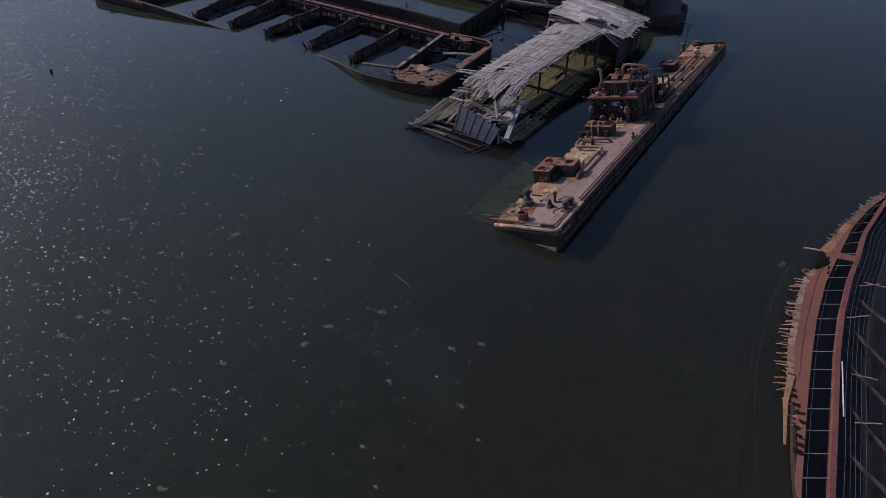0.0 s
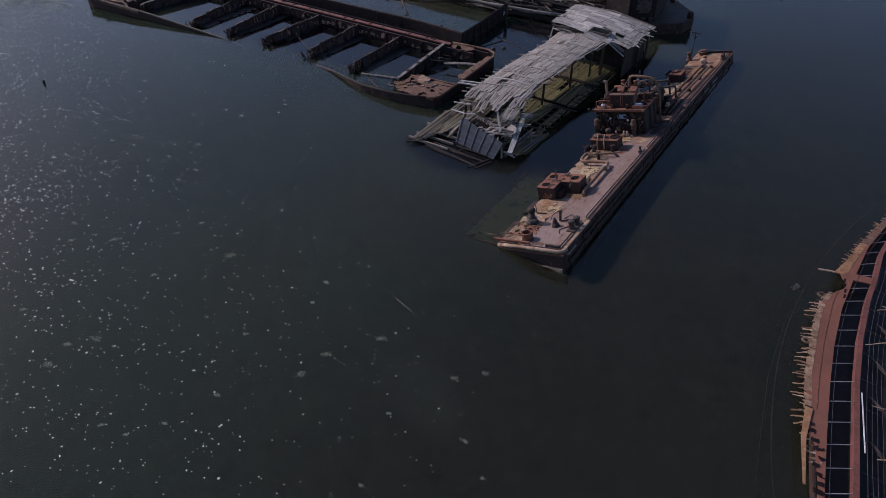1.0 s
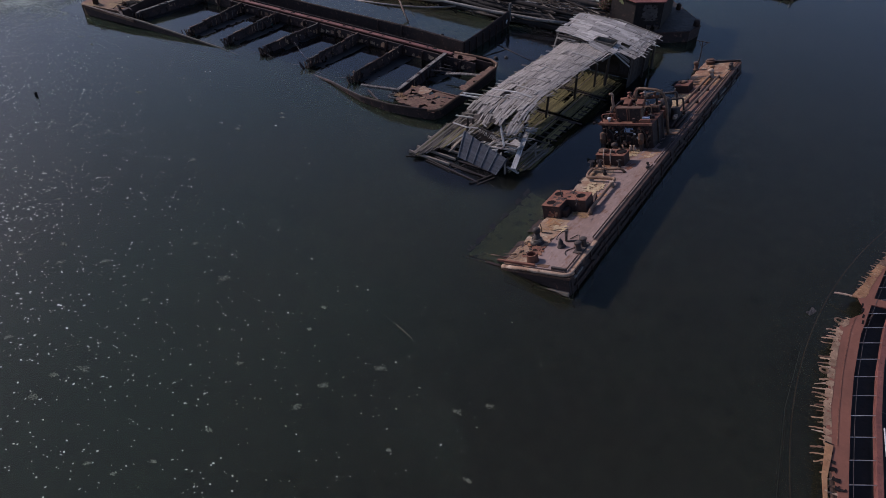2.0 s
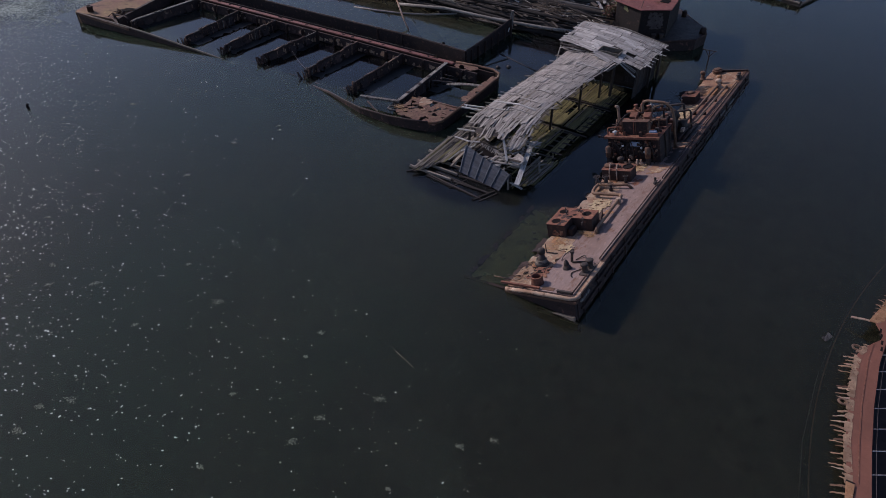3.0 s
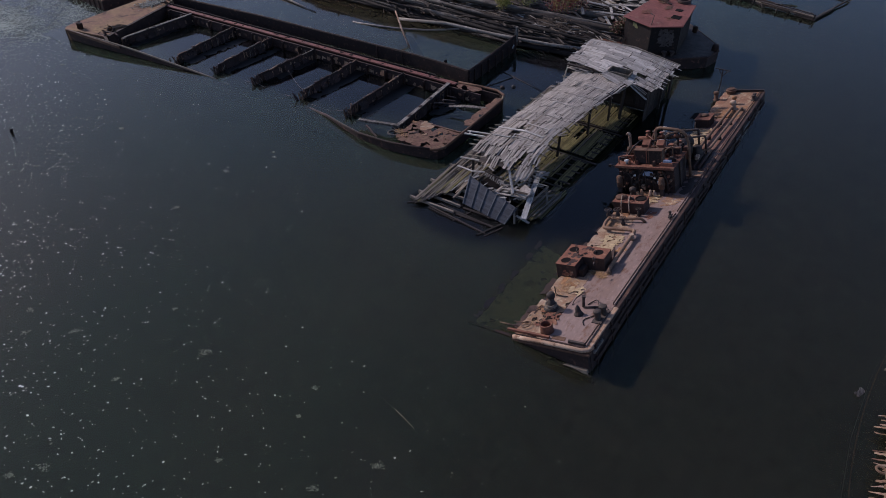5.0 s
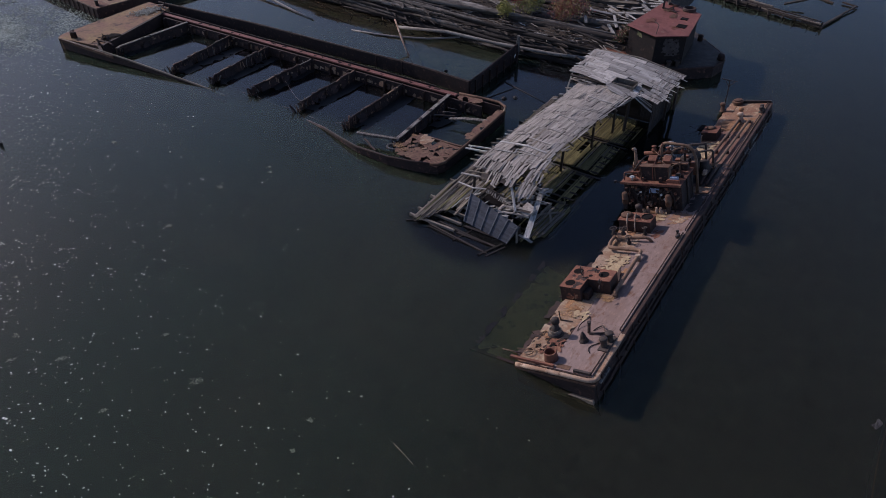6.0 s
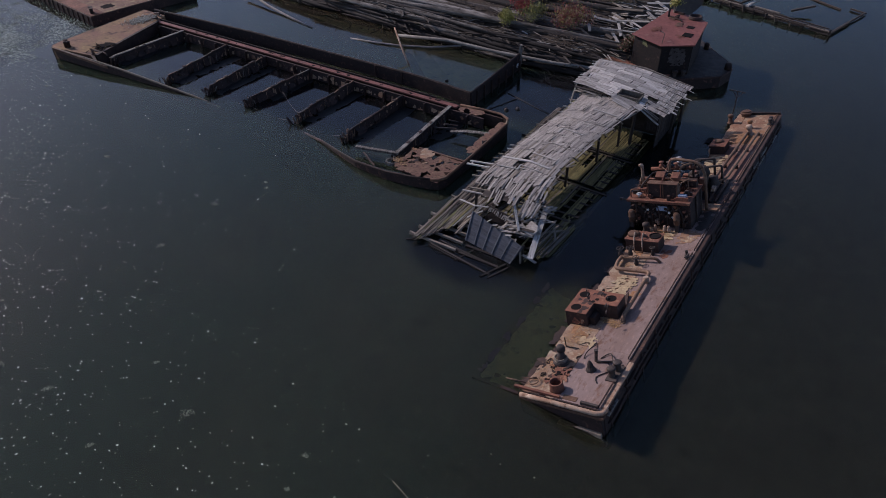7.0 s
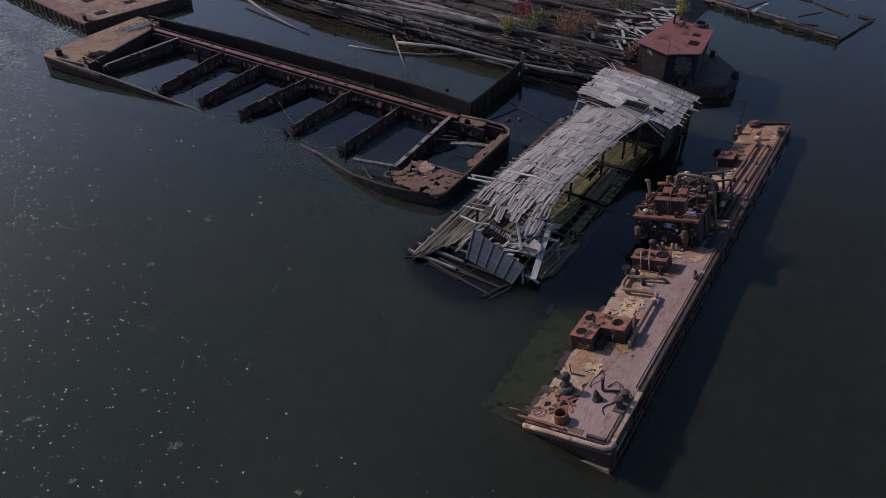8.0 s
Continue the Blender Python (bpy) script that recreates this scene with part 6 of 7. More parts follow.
# after platform
part("platform", Geo().prism([(-54.0, 0.3), (-53.75, -0.4), (-53.1, -0.72), (-47.2, 0.3), (-47.6, 2.0), (-50.2, 11.6), (-51.0, 13.3), (-54.9, 13.3)], -2, [1.3, 1.3, 1.3, 1.25, 1.25, 1.3, 1.35, 1.35]), PLATFORM, hopper, "wide rusted end deck", bevel=0.05)
part("platform_lip", Geo().beam((-54.02, 0.4, 1.14), (-55.0, 13.3, 1.19), 0.1, 0.3).beam((-53.1, -0.78, 1.14), (-44, -0.3, 0.8), 0.1, 0.3), RUST_BROWN, hopper)
part("platform_girder", Geo().beam((-47.0, 0.6, 1.22), (-50.0, 11.4, 1.28), 0.35, 0.15).beam((-46.9, 0.5, 0.5), (-49.9, 11.4, 0.5), 0.15, 1.3), RUST_DARK, hopper)
for x, y in ((-52.3, 0.55), (-51.6, 0.35), (-51.9, 0.2)):
    part("bitt", Geo().lathe([(0.2, 0), (0.2, 0.6), (0.26, 0.65), (0.1, 0.72)], 10, pose(x, y, 1.28)), RUST_DARK, hopper, smooth=True)
for k in range(14):
    x, y = rnd(-49.4, -47.2), rnd(0.2, 2.6)
    part("torn_plate", Geo().beam((x, y, 1.2), (x + rnd(-0.5, 0.6), y + rnd(-0.5, 0.5), 1.25 + rnd(0, 0.45)), rnd(0.05, 0.3), 0.04, rnd(0, 3), 0.08), random.choice([RUST_DARK, DARK_STEEL, RUST_BROWN]), hopper)
part("hole_patch", shift(ragged(-49.2, -47.8, 1.6, 3.8, 0.12, 0.38, 6.1, edge=0.4, thick=0.02, hole_scale=0.4), pose(0, 0, 1.40)), BLACK, hopper, "burnt-out hole in the deck")
crust = Geo()
for _ in range(520):
    x, y, r = random.gauss(-52.0, 0.55), random.gauss(10.7, 0.95), rnd(0.04, 0.1)
    crust.beam((x, y, 1.36 + r / 2), (x + rnd(-0.2, 0.2), y + rnd(-0.2, 0.2) + 0.05, 1.38 + r / 2), r, r * 0.8, rnd(0, 3), 0.03)
tagged(part("rubble", crust, LICHEN, hopper, "pale lichen-crusted rubble"), kind="stuff")
for a, b, w, h in (((-53, 13.2, 1.3), (-50.8, 12.4, 1.9), 0.2, 0.15), ((-51.5, 12.9, 1.4), (-51.2, 13.2, 2.4), 0.1, 0.1), ((-51.2, 12.2, 1.3), (-50.2, 11.2, 1.7), 0.3, 0.1), ((-47.8, 0.6, 1.25), (-46.3, -0.1, 1.0), 0.3, 0.2), ((-48.4, 1.2, 1.3), (-46.6, 1.6, 1.1), 0.2, 0.2)):
    part("broken_frame", Geo().beam(a, b, w, h, 0.1, 0.12), RUST_DARK, hopper)
for a, b in (((-25.6, 2.4, 0.25), (-19.5, 2.0, 0.2)), ((-24, 6, 0.5), (-18.9, 3.2, 0.3)), ((-17.0, 1.8, 0.1), (-13.0, 2.4, 0.3)), ((-31, 3, 0.4), (-26, 2.2, 0.1))):
    part("cable", Geo().tube([Vector(a).lerp(Vector(b), k / 8) + Vector((0, 0, -0.35 * math.sin(math.pi * k / 8))) for k in range(9)], 0.022, 5), WIRE, hopper, smooth=True)

# ---------------------------------------------------------------- flooded barge behind it
flood = thing("flooded_barge", Matrix.Identity(4), "flooded open barge with rusted walls awash", "barge")
near = [(-54, 14.1, 1.3), (-45, 14.6, 1.35), (-37, 15.0, 1.38), (-28, 15.2, 1.3), (-21, 15.3, 1.3), (-14, 15.2, 1.4), (-10, 14.9, 1.42), (-6.5, 14.5, 1.45)]
end = [(-6.5, 14.5, 1.45), (-6.6, 18, 1.5), (-6.8, 22, 1.6), (-6.95, 25.5, 1.7)]
for path, wide in ((near, 0.28), (end, 0.3)):
    w, n = Geo(), len(path)
    d = (Vector(path[-1]) - Vector(path[0])).normalized().cross(Vector((0, 0, 1))) * wide / 2
    d.z = 0
    vs = []
    for p in path:
        q = Vector(p)
        low = Vector((p[0], p[1], -2))
        vs += [q - d, q + d, low + d, low - d]
    fs = [(3, 2, 1, 0), (4 * n - 4, 4 * n - 3, 4 * n - 2, 4 * n - 1)]
    for i in range(n - 1):
        fs += [(4 * i + k, 4 * i + (k + 1) % 4, 4 * i + 4 + (k + 1) % 4, 4 * i + 4 + k) for k in range(4)]
    part("side_wall", w.add(vs, fs), DARK_STEEL, flood)
    part("wall_cap", Geo().tube([Vector(p) + Vector((0, 0, 0.03)) for p in path], 0.08, 6), RUST_DARK, flood)
for k in range(7):
    part("wall_frame", Geo().box(-6.4, -6.25, 15.4 + k * 1.5, 15.55 + k * 1.5, -0.6, 1.4), RUST_DARK, flood)
for x in (-19, -15.5, -11):
    part("wall_frame", Geo().box(x, x + 0.12, 14.98, 15.1, -0.6, 1.3), RUST_DARK, flood)
part("white_scale", shift(ragged(0, 0.4, 0, 0.9, 0.09, 0.3, 3.7, thick=0.03), pose(-6.25, 23.6, 0.4, 90, 0, 90)), WHITE, flood)
part("corner_post", Geo().beam((-6.9, 25.6, 0.5), (-6.9, 25.6, 2.7), 0.3, 0.3, 0, 0.04), LOGWOOD, flood)
part("silt_floor", Geo().add([(-12.5, 16.6, -0.5), (-6.6, 14.7, -0.2), (-6.9, 25.5, -0.06), (-22, 27.5, -0.2), (-40, 27, -0.3), (-31, 25.2, -0.5), (-20, 23.5, -0.5)], [(0, 1, 2, 3, 4, 5, 6)]), SILT, flood, "silt just under the water")


def timber(name, pts, r, mat, label, category="timber", r1=None):
    return tagged(new(name, Geo().tube(pts, r, 9, r1).mesh(name, mat, True)), label, category)


timber("curved_timber", [(-28.6, 22.6, -0.05), (-25, 22.9, 0.1), (-22.3, 23.5, 0.13), (-18.6, 25.0, 0.16), (-15.5, 27.1, 0.3)], 0.11, TIMBER, "slender curved grey timber lying in the water")
timber("fallen_log", [(-23.3, 25.2, 0.6), (-17, 26.4, 0.9), (-10, 26.2, 1.0), (-3, 26.6, 1.1), (1.5, 27.6, 1.1)], 0.19, TIMBER, "long pale fallen log along the shore", "log", 0.2)
timber("leaning_pole", [(-17.0, 19.1, -0.4), (-19.6, 20.9, 1.2), (-21.8, 22.6, 2.6)], 0.12, TAN, "pale pole leaning out of the water", "pole", 0.1)
timber("curved_timber", [(-51, 27.2, 0.9), (-45, 25.2, 0.35), (-40, 23.9, 0.12), (-35.0, 22.7, -0.02)], 0.17, TIMBER, "curved pale timber sinking into the water", r1=0.14)
timber("floating_log", [(-4.6, 14.8, 0.0), (-3.4, 18.5, 0.03)], 0.06, ROTWOOD, "dark thin log afloat beside the barge", "log")
timber("floating_log", [(-4.9, 19.3, -0.02), (1.4, 17.0, -0.08)], 0.1, ROTWOOD, "black waterlogged log beside the shed", "log")

# ---------------------------------------------------------------- shore of wrecked timbers
def shore_y(x):
    return float(np.interp(x, [-90, -60, -48, -35, -25, -12, -6, 2, 8], [33, 31, 30, 28.8, 27.6, 27.2, 26.6, 27.2, 31]))


mound = Geo()
NX, NY = 90, 46
vs = []
for j in range(NY):
    for i in range(NX):
        x = -95 + 100 * i / (NX - 1)
        d = 42 * (j / (NY - 1)) ** 1.4
        h = -0.6 + 2.4 * min(1, d / 1.0) + 0.6 * min(1, d / 14) - 2.6 * max(0, (d - 30) / 12)
        h += 0.5 * noise.noise(Vector((x * 0.09, d * 0.3, 1))) + 0.25 * noise.noise(Vector((x * 0.5, d * 0.9, 5)))
        fade = min(1, max(0, (5 - x) / 5))
        vs.append((x, shore_y(x) + 0.4 + d, h * fade - 0.8 * (1 - fade)))
mound.add(vs, [(j * NX + i, j * NX + i + 1, (j + 1) * NX + i + 1, (j + 1) * NX + i) for j in range(NY - 1) for i in range(NX - 1)])
setting("shore", mound, DUFF, "dark bank of rotted timber and debris", "ground", smooth=True)
LOG_MESHES = []
for k in range(6):
    r = 0.5
    pts = [(-0.5 + i / 5, rnd(-0.2, 0.2), rnd(-0.2, 0.2)) for i in range(6)]
    LOG_MESHES.append(Geo().tube(pts, 0.5, 7, rnd(0.3, 0.48)).mesh("log", LOGWOOD, True))
DARK_LOGS = []
for k in range(4):
    pts = [(-0.5 + i / 5, rnd(-0.2, 0.2), rnd(-0.2, 0.2)) for i in range(6)]
    DARK_LOGS.append(Geo().tube(pts, 0.5, 7, 0.4).mesh("log", ROTWOOD, True))


def mound_z(x, y):
    d = max(0, y - shore_y(x) - 0.4)
    h = -0.6 + 2.4 * min(1, d / 1.0) + 0.6 * min(1, d / 14)
    return h + 0.5 * noise.noise(Vector((x * 0.09, d * 0.3, 1)))


pile = thing("log_pile", Matrix.Identity(4), "heap of grey driftwood logs and rotted barge timbers", "log pile")


def log_between(a, b, r, kinds):
    piece("log", random.choice(kinds), pile, lay(a, b, 2 * r, 2 * r, rnd(0, 6)))


for k in range(120):          # stacked face over the water
    x = rnd(-58, 0)
    ln = rnd(5, 14)
    y = shore_y(x) + rnd(-0.2, 1.4)
    z = 0.1 + rnd(0, 1.25) * min(1.6, 0.5 + (y - shore_y(x)))
    log_between((x - ln / 2, shore_y(x - ln / 2) + y - shore_y(x), z), (min(3, x + ln / 2), shore_y(x + ln / 2) + y - shore_y(x) + rnd(-0.4, 0.4), z + rnd(-0.2, 0.2)), rnd(0.12, 0.3), DARK_LOGS if random.random() < 0.9 else LOG_MESHES)
for k in range(46):           # great trunks lying along the bank
    x, d = rnd(-58, -3), 0.8 + 20 * random.random() ** 1.3
    y, ln = shore_y(x) + d, rnd(8, 22)
    a, z = random.gauss(-0.05, 0.05), mound_z(x, y) + rnd(0.1, 0.35)
    dx, dy = ln / 2 * math.cos(a), ln / 2 * math.sin(a)
    if x + dx < 2:
        log_between((x - dx, y - dy, z), (x + dx, y + dy, z + rnd(-0.15, 0.15)), rnd(0.2, 0.44), LOG_MESHES if random.random() < 0.5 else DARK_LOGS)
for k in range(130):          # top of the heap
    x, d = rnd(-60, 1), 1.2 + 22 * random.random() ** 1.5
    y = shore_y(x) + d
    ln, a = rnd(1.5, 8), random.gauss(-0.04, 0.2)
    z = mound_z(x, y) + rnd(0.05, 0.4)
    dx, dy = ln / 2 * math.cos(a), ln / 2 * math.sin(a)
    if x + dx < 3:
        log_between((x - dx, y - dy, z + rnd(-0.15, 0.2)), (x + dx, y + dy, z + rnd(-0.15, 0.2)), rnd(0.05, 0.15), LOG_MESHES if random.random() < 0.52 else DARK_LOGS)
for a, b, r in (((-26, 30.4, 2.6), (-3.0, 31.8, 2.6), 0.36), ((-38, 32.4, 2.6), (-14, 31.6, 2.6), 0.32), ((-34, 29.0, 1.8), (-20, 28.4, 1.9), 0.3), ((-20, 40.4, 3.1), (-2, 40.9, 3.0), 0.38), ((-45, 30.6, 2.2), (-30, 29.6, 2.3), 0.3)):
    log_between(a, b, r, LOG_MESHES)
def litter(name, count, x0, x1, d0, d1, mat, label, ln0, ln1, w):
    g = Geo()
    for _ in range(count):
        x = rnd(x0, x1)
        y = shore_y(x) + d0 + (d1 - d0) * random.random() ** 1.6
        a = random.gauss(-0.05, 0.45)
        ln = rnd(ln0, ln1)
        z = mound_z(x, y) + rnd(0.0, 0.3)
        g.beam((x, y, z), (x + ln * math.cos(a), y + ln * math.sin(a), z + rnd(-0.2, 0.2)), rnd(0.4, 1.3) * w, rnd(0.3, 0.8) * w, rnd(0, 3), 0.05)
    return setting(name, g, mat, label, "driftwood", "stuff")


LITTER = surface("wood_litter", (0.058, 0.044, 0.036), (0.024, 0.018, 0.015), (0.2, 0.175, 0.15), rough=0.9, scale=1.2, grain=9, bump=0.5, spread=0.8, third_cover=0.66, island=True)
litter("wood_litter", 1500, -62, 2, 0.5, 20, LITTER, "splintered driftwood strewn over the bank", 0.3, 2.6, 0.07)
STICKS = surface("pale_sticks", (0.30, 0.27, 0.235), (0.17, 0.15, 0.125), None, rough=0.9, scale=1.2, grain=9, bump=0.5, spread=0.6, island=True)
litter("pale_sticks", 520, -62, 2, 2.2, 22, STICKS, "bleached sticks scattered over the bank", 0.3, 2.2, 0.075)
litter("rotted_timbers", 1000, -60, 1, -0.3, 1.6, ROTWOOD, "black rotted timbers along the water line", 0.6, 3.0, 0.2)

# tumbled pale boards between the heap and the cabin
wreckage = thing("broken_timbers", Matrix.Identity(4), "tumbled pale boards and broken hull ribs", "timber")
for k in range(64):
    x, y = rnd(-4, 4.2), rnd(34, 48)
    a = rnd(-1.2, 0.4)
    ln = rnd(1.5, 5.0)
    z = 2.3 + rnd(0, 0.9)
    x = min(x, 3.6 - max(0, ln * math.cos(a)))
    plank(wreckage, GREY_PLANKS if random.random() < 0.45 else DARK_PLANKS if random.random() < 0.5 else BROWN_PLANKS, (x, y, z), (x + ln * math.cos(a), y + ln * math.sin(a), z + rnd(-0.4, 0.6)), rnd(0.15, 0.4), 0.08, rnd(-0.5, 0.5), "board")
for k in range(60):
    x, y = rnd(-14, 2), rnd(27.4, 31)
    a = rnd(-0.5, 0.3)
    ln = rnd(0.6, 2.4)
    z = mound_z(x, y) + rnd(0.1, 0.5)
    plank(wreckage, GREY_PLANKS if random.random() < 0.16 else BROWN_PLANKS if random.random() < 0.5 else DARK_PLANKS, (x, y, z), (x + ln * math.cos(a), y + ln * math.sin(a), z + rnd(-0.2, 0.2)), rnd(0.06, 0.16), 0.06, rnd(-0.5, 0.5), "board")
for a, b in (((1.0, 34.4, 1.9), (4.0, 33.6, 2.2)), ((0.4, 38.0, 2.2), (3.6, 36.0, 2.8)), ((-1.8, 33.4, 1.9), (0.6, 36.2, 2.4))):
    plank(wreckage, GREY_PLANKS, a, b, 0.3, 0.12, 0.2, "board")


def shrub(name, x, y, z, r, h, mats, label, stems=9, leaves=700):
    s = thing(name, Matrix.Translation((x, y, z)), label, "shrub", "shrubs on the wrecks")
    tips, wood = [], Geo()
    for k in range(stems):
        a, d = rnd(0, 6.283), rnd(0.2, 0.9) * r
        tip = Vector((d * math.cos(a), d * math.sin(a), h * rnd(0.55, 1.0)))
        midp = tip * 0.5 + Vector((rnd(-0.1, 0.1), rnd(-0.1, 0.1), 0.1 * h))
        wood.tube([(0, 0, -0.3), midp, tip], 0.04, 5, 0.012)
        tips += [tip, midp.lerp(tip, 0.5), midp.lerp(tip, 0.25)]
    part("stems", wood, BROWNWOOD, s)
    for m in mats:
        g = Geo()
        for k in range(2 * leaves // len(mats)):
            p = random.choice(tips) + Vector((random.gauss(0, 0.27), random.gauss(0, 0.27), random.gauss(0, 0.2))) * r
            q = Euler((rnd(0, 6), rnd(0, 6), rnd(0, 6))).to_matrix()
            w = rnd(0.06, 0.14)
            g.add([p + q @ Vector(c) for c in ((-w, 0, 0), (0, -w * 0.5, 0), (w, 0, 0), (0, w * 0.5, 0))], [(0, 1, 2, 3)])
        part("foliage", g, m, s)
    return s


shrub("shrub", -11.5, 30.8, 2.3, 1.2, 1.9, [YELLOWLEAF], "yellow-green autumn shrub on the log heap")
shrub("shrub", -11.4, 34.1, 2.5, 1.6, 2.3, [REDLEAF], "bright red autumn shrub on the log heap")
shrub("shrub", -9.3, 33.3, 2.4, 1.6, 2.1, [YELLOWLEAF, GREENLEAF], "yellow-green autumn shrub among logs")
shrub("shrub", -5.0, 33.8, 2.4, 2.4, 2.0, [RUSTLEAF, REDLEAF, RUSTLEAF, YELLOWLEAF], "russet autumn shrub on the log heap", 13, 1400)
shrub("shrub", 3.2, 31.6, 1.2, 1.0, 2.6, [GREENLEAF, RUSTLEAF], "olive green shrub beside the rusted cabin")
shrub("shrub", -17.5, 44.5, 2.3, 2.2, 1.9, [RUSTLEAF, GREENLEAF], "brown and green shrub on the log heap", 10, 800)
shrub("shrub", -3.5, 45.5, 2.2, 1.8, 1.8, [GREENLEAF], "green shrub on the log heap", 8, 600)
shrub("shrub", -26.0, 42.0, 2.3, 2.0, 1.5, [GREENLEAF, YELLOWLEAF], "green shrub on the log heap", 8, 600)
tufts("dry_grass", [(-20, 38, 6, 700), (-10, 41, 5, 600), (-32, 37, 6, 500), (-4, 29.5, 2, 150), (-30, 46, 7, 900), (-14, 47, 6, 900)], BRUSH, "brown dead brush growing on the rotted timbers", 0.7, 0.03, Matrix.Translation((0, 0, 2.6)))

# ---------------------------------------------------------------- wrecked hull with steel cabin
wreck = thing("cabin_wreck", Matrix.Identity(4), "sunken steel vessel with rusted red cabin", "boat")
outline = [(-2, 31.0), (5.5, 29.2), (9.2, 28.9), (13.1, 32.4), (13.6, 34.9), (12.8, 36.6), (8.8, 41.0), (4, 45), (-2, 46)]
part("hull", Geo().prism(outline, -2, 1.25), DARK_STEEL, wreck, bevel=0.06)
part("deck", Geo().prism([(x * 0.985 + 0.06, 37 + (y - 37) * 0.985) for x, y in outline], 1.254, 1.29), IRON, wreck, "dark scaled deck plating")
part("rub_rail", Geo().tube([(x, y, 1.2) for x, y in outline], 0.1, 6), RUST_DARK, wreck)
cab_plan = [(3.9, 30.6), (7.4, 29.0), (10.0, 30.9), (9.2, 37.6), (4.6, 39.8)]
cabin = part("cabin", Geo().prism(cab_plan, 1.29, [4.4, 4.45, 4.5, 4.55, 4.5]), SHADED_STEEL, wreck, "cabin walls with shade put into their near-black colour", bevel=0.03)
part("roof", Geo().prism([(3.6, 30.4), (7.4, 28.65), (10.25, 30.6), (9.4, 37.9), (4.5, 40.2)], 4.46, [4.5, 4.55, 4.6, 4.62, 4.56]), ROOF_RED, cabin, "faded red cabin roof", bevel=0.03)
for x, y, w, l in ((8.3, 35.3, 0.75, 0.75), (8.75, 32.9, 0.95, 1.1)):
    part("roof_opening", Geo().box(x - w / 2, x + w / 2, y - l / 2, y + l / 2, 4.6, 4.645), BLACK, cabin, "black roof opening")
for k, (x, y, a, b, mt) in enumerate(((4.9, 32.0, 1.4, 1.8, RUST), (6.6, 34.6, 1.2, 1.6, RUST_BROWN), (8.0, 31.4, 1.0, 1.2, RUST), (5.4, 36.4, 1.3, 1.5, RUST_BROWN), (4.6, 30.9, 0.5, 0.5, RUST_DARK))):
    part("worn_patch", shift(ragged(0, a, 0, b, 0.05, 0.5, 70 + k * 2.9, edge=0.6, thick=0.005, hole_scale=0.16), pose(x, y, 4.625, 0, 0, 15)), mt, cabin)
part("funnel_stub", Geo().lathe([(0.75, 0), (0.75, 0.5), (0.6, 0.55), (0.55, 0.2)], 16, pose(7.9, 38.3, 4.4)), RUST_DARK, cabin, smooth=True)
for a, b, w, h in (((5.0, 37.6, 4.66), (6.9, 36.6, 4.7), 0.16, 0.1), ((5.2, 37.4, 4.6), (5.1, 37.8, 5.3), 0.2, 0.14), ((5.9, 37.5, 4.6), (6.3, 37.3, 4.95), 0.3, 0.25), ((5.3, 39.3, 4.65), (6.4, 38.9, 4.75), 0.3, 0.2)):
    part("roof_scrap", Geo().beam(a, b, w, h, 0, 0.1), RUST_DARK, cabin)
part("bent_rod", Geo().tube([(7.2, 29.4, 4.55), (7.05, 30.4, 5.2), (6.4, 31.2, 5.1)], 0.04, 5), IRON, cabin)
part("peeling_paint", shift(ragged(-0.9, 0.9, 0, 1.9, 0.1, 0.40, 7.7, edge=0.4, thick=0.02, hole_scale=0.2), pose(8.85, 29.98, 2.3, 90, 0, 36)), WIRE, cabin, "peeling pale paint on the wall")
part("peeling_paint", shift(ragged(-0.5, 0.5, 0, 0.8, 0.1, 0.42, 2.7, edge=0.4, thick=0.02, hole_scale=0.4), pose(5.4, 29.86, 3.4, 90, 0, -25)), GREENLEAF, cabin)
bt = part("bitt", Geo().lathe([(0.22, 0), (0.2, 0.4), (0.3, 0.42), (0.3, 0.55)], 10, pose(9.0, 29.8, 1.29)).lathe([(0.22, 0), (0.2, 0.4), (0.3, 0.42), (0.3, 0.55)], 10, pose(9.7, 30.35, 1.29)), IRON, wreck)
part("bow_fairlead", Geo().lathe([(0.4, 0), (0.36, 0.5), (0.25, 0.7)], 10, pose(13.2, 34.6, 1.29)), RUST_DARK, wreck, smooth=True)
part("mooring_post", Geo().lathe([(0.3, 0), (0.28, 0.5), (0.34, 0.6), (0.1, 0.75)], 10, pose(9.6, 39.0, 1.29)), RUST_DARK, wreck, smooth=True)
part("deck_edge_plate", shift(ragged(-1, 8.6, 29.3, 31.2, 0.2, 0.4, 6.6, edge=0.4, thick=0.05), pose(0, 0, 1.35)), RUST, wreck)
shrub("shrub", 5.2, 39.2, 4.6, 0.8, 2.0, [YELLOWLEAF], "yellow sapling growing on the cabin roof", 7, 520)

# ---------------------------------------------------------------- ruined pier beyond
pier = thing("ruined_pier", Matrix.Identity(4), "ruined pier of rotted timbers awash in the water", "pier")
for k in range(64):
    s = random.random()
    p = Vector((-4, 62.2, 0.35)).lerp(Vector((20.2, 54.6, 0.2)), s)
    off = rnd(0, 2.6) * (1 - s * 0.75)
    ln = rnd(2, 7)
    d = Vector((24.2, -7.6, 0)).normalized()
    q = p + Vector((0, off, rnd(-0.1, 0.4)))
    plank(pier, random.choice([DARK_PLANKS, DARK_PLANKS, BROWN_PLANKS]), q - d * ln / 2, q + d * min(ln / 2, (20.4 - q.x) * 1.0), rnd(0.1, 0.34), rnd(0.1, 0.28), rnd(-0.3, 0.3), "timber")
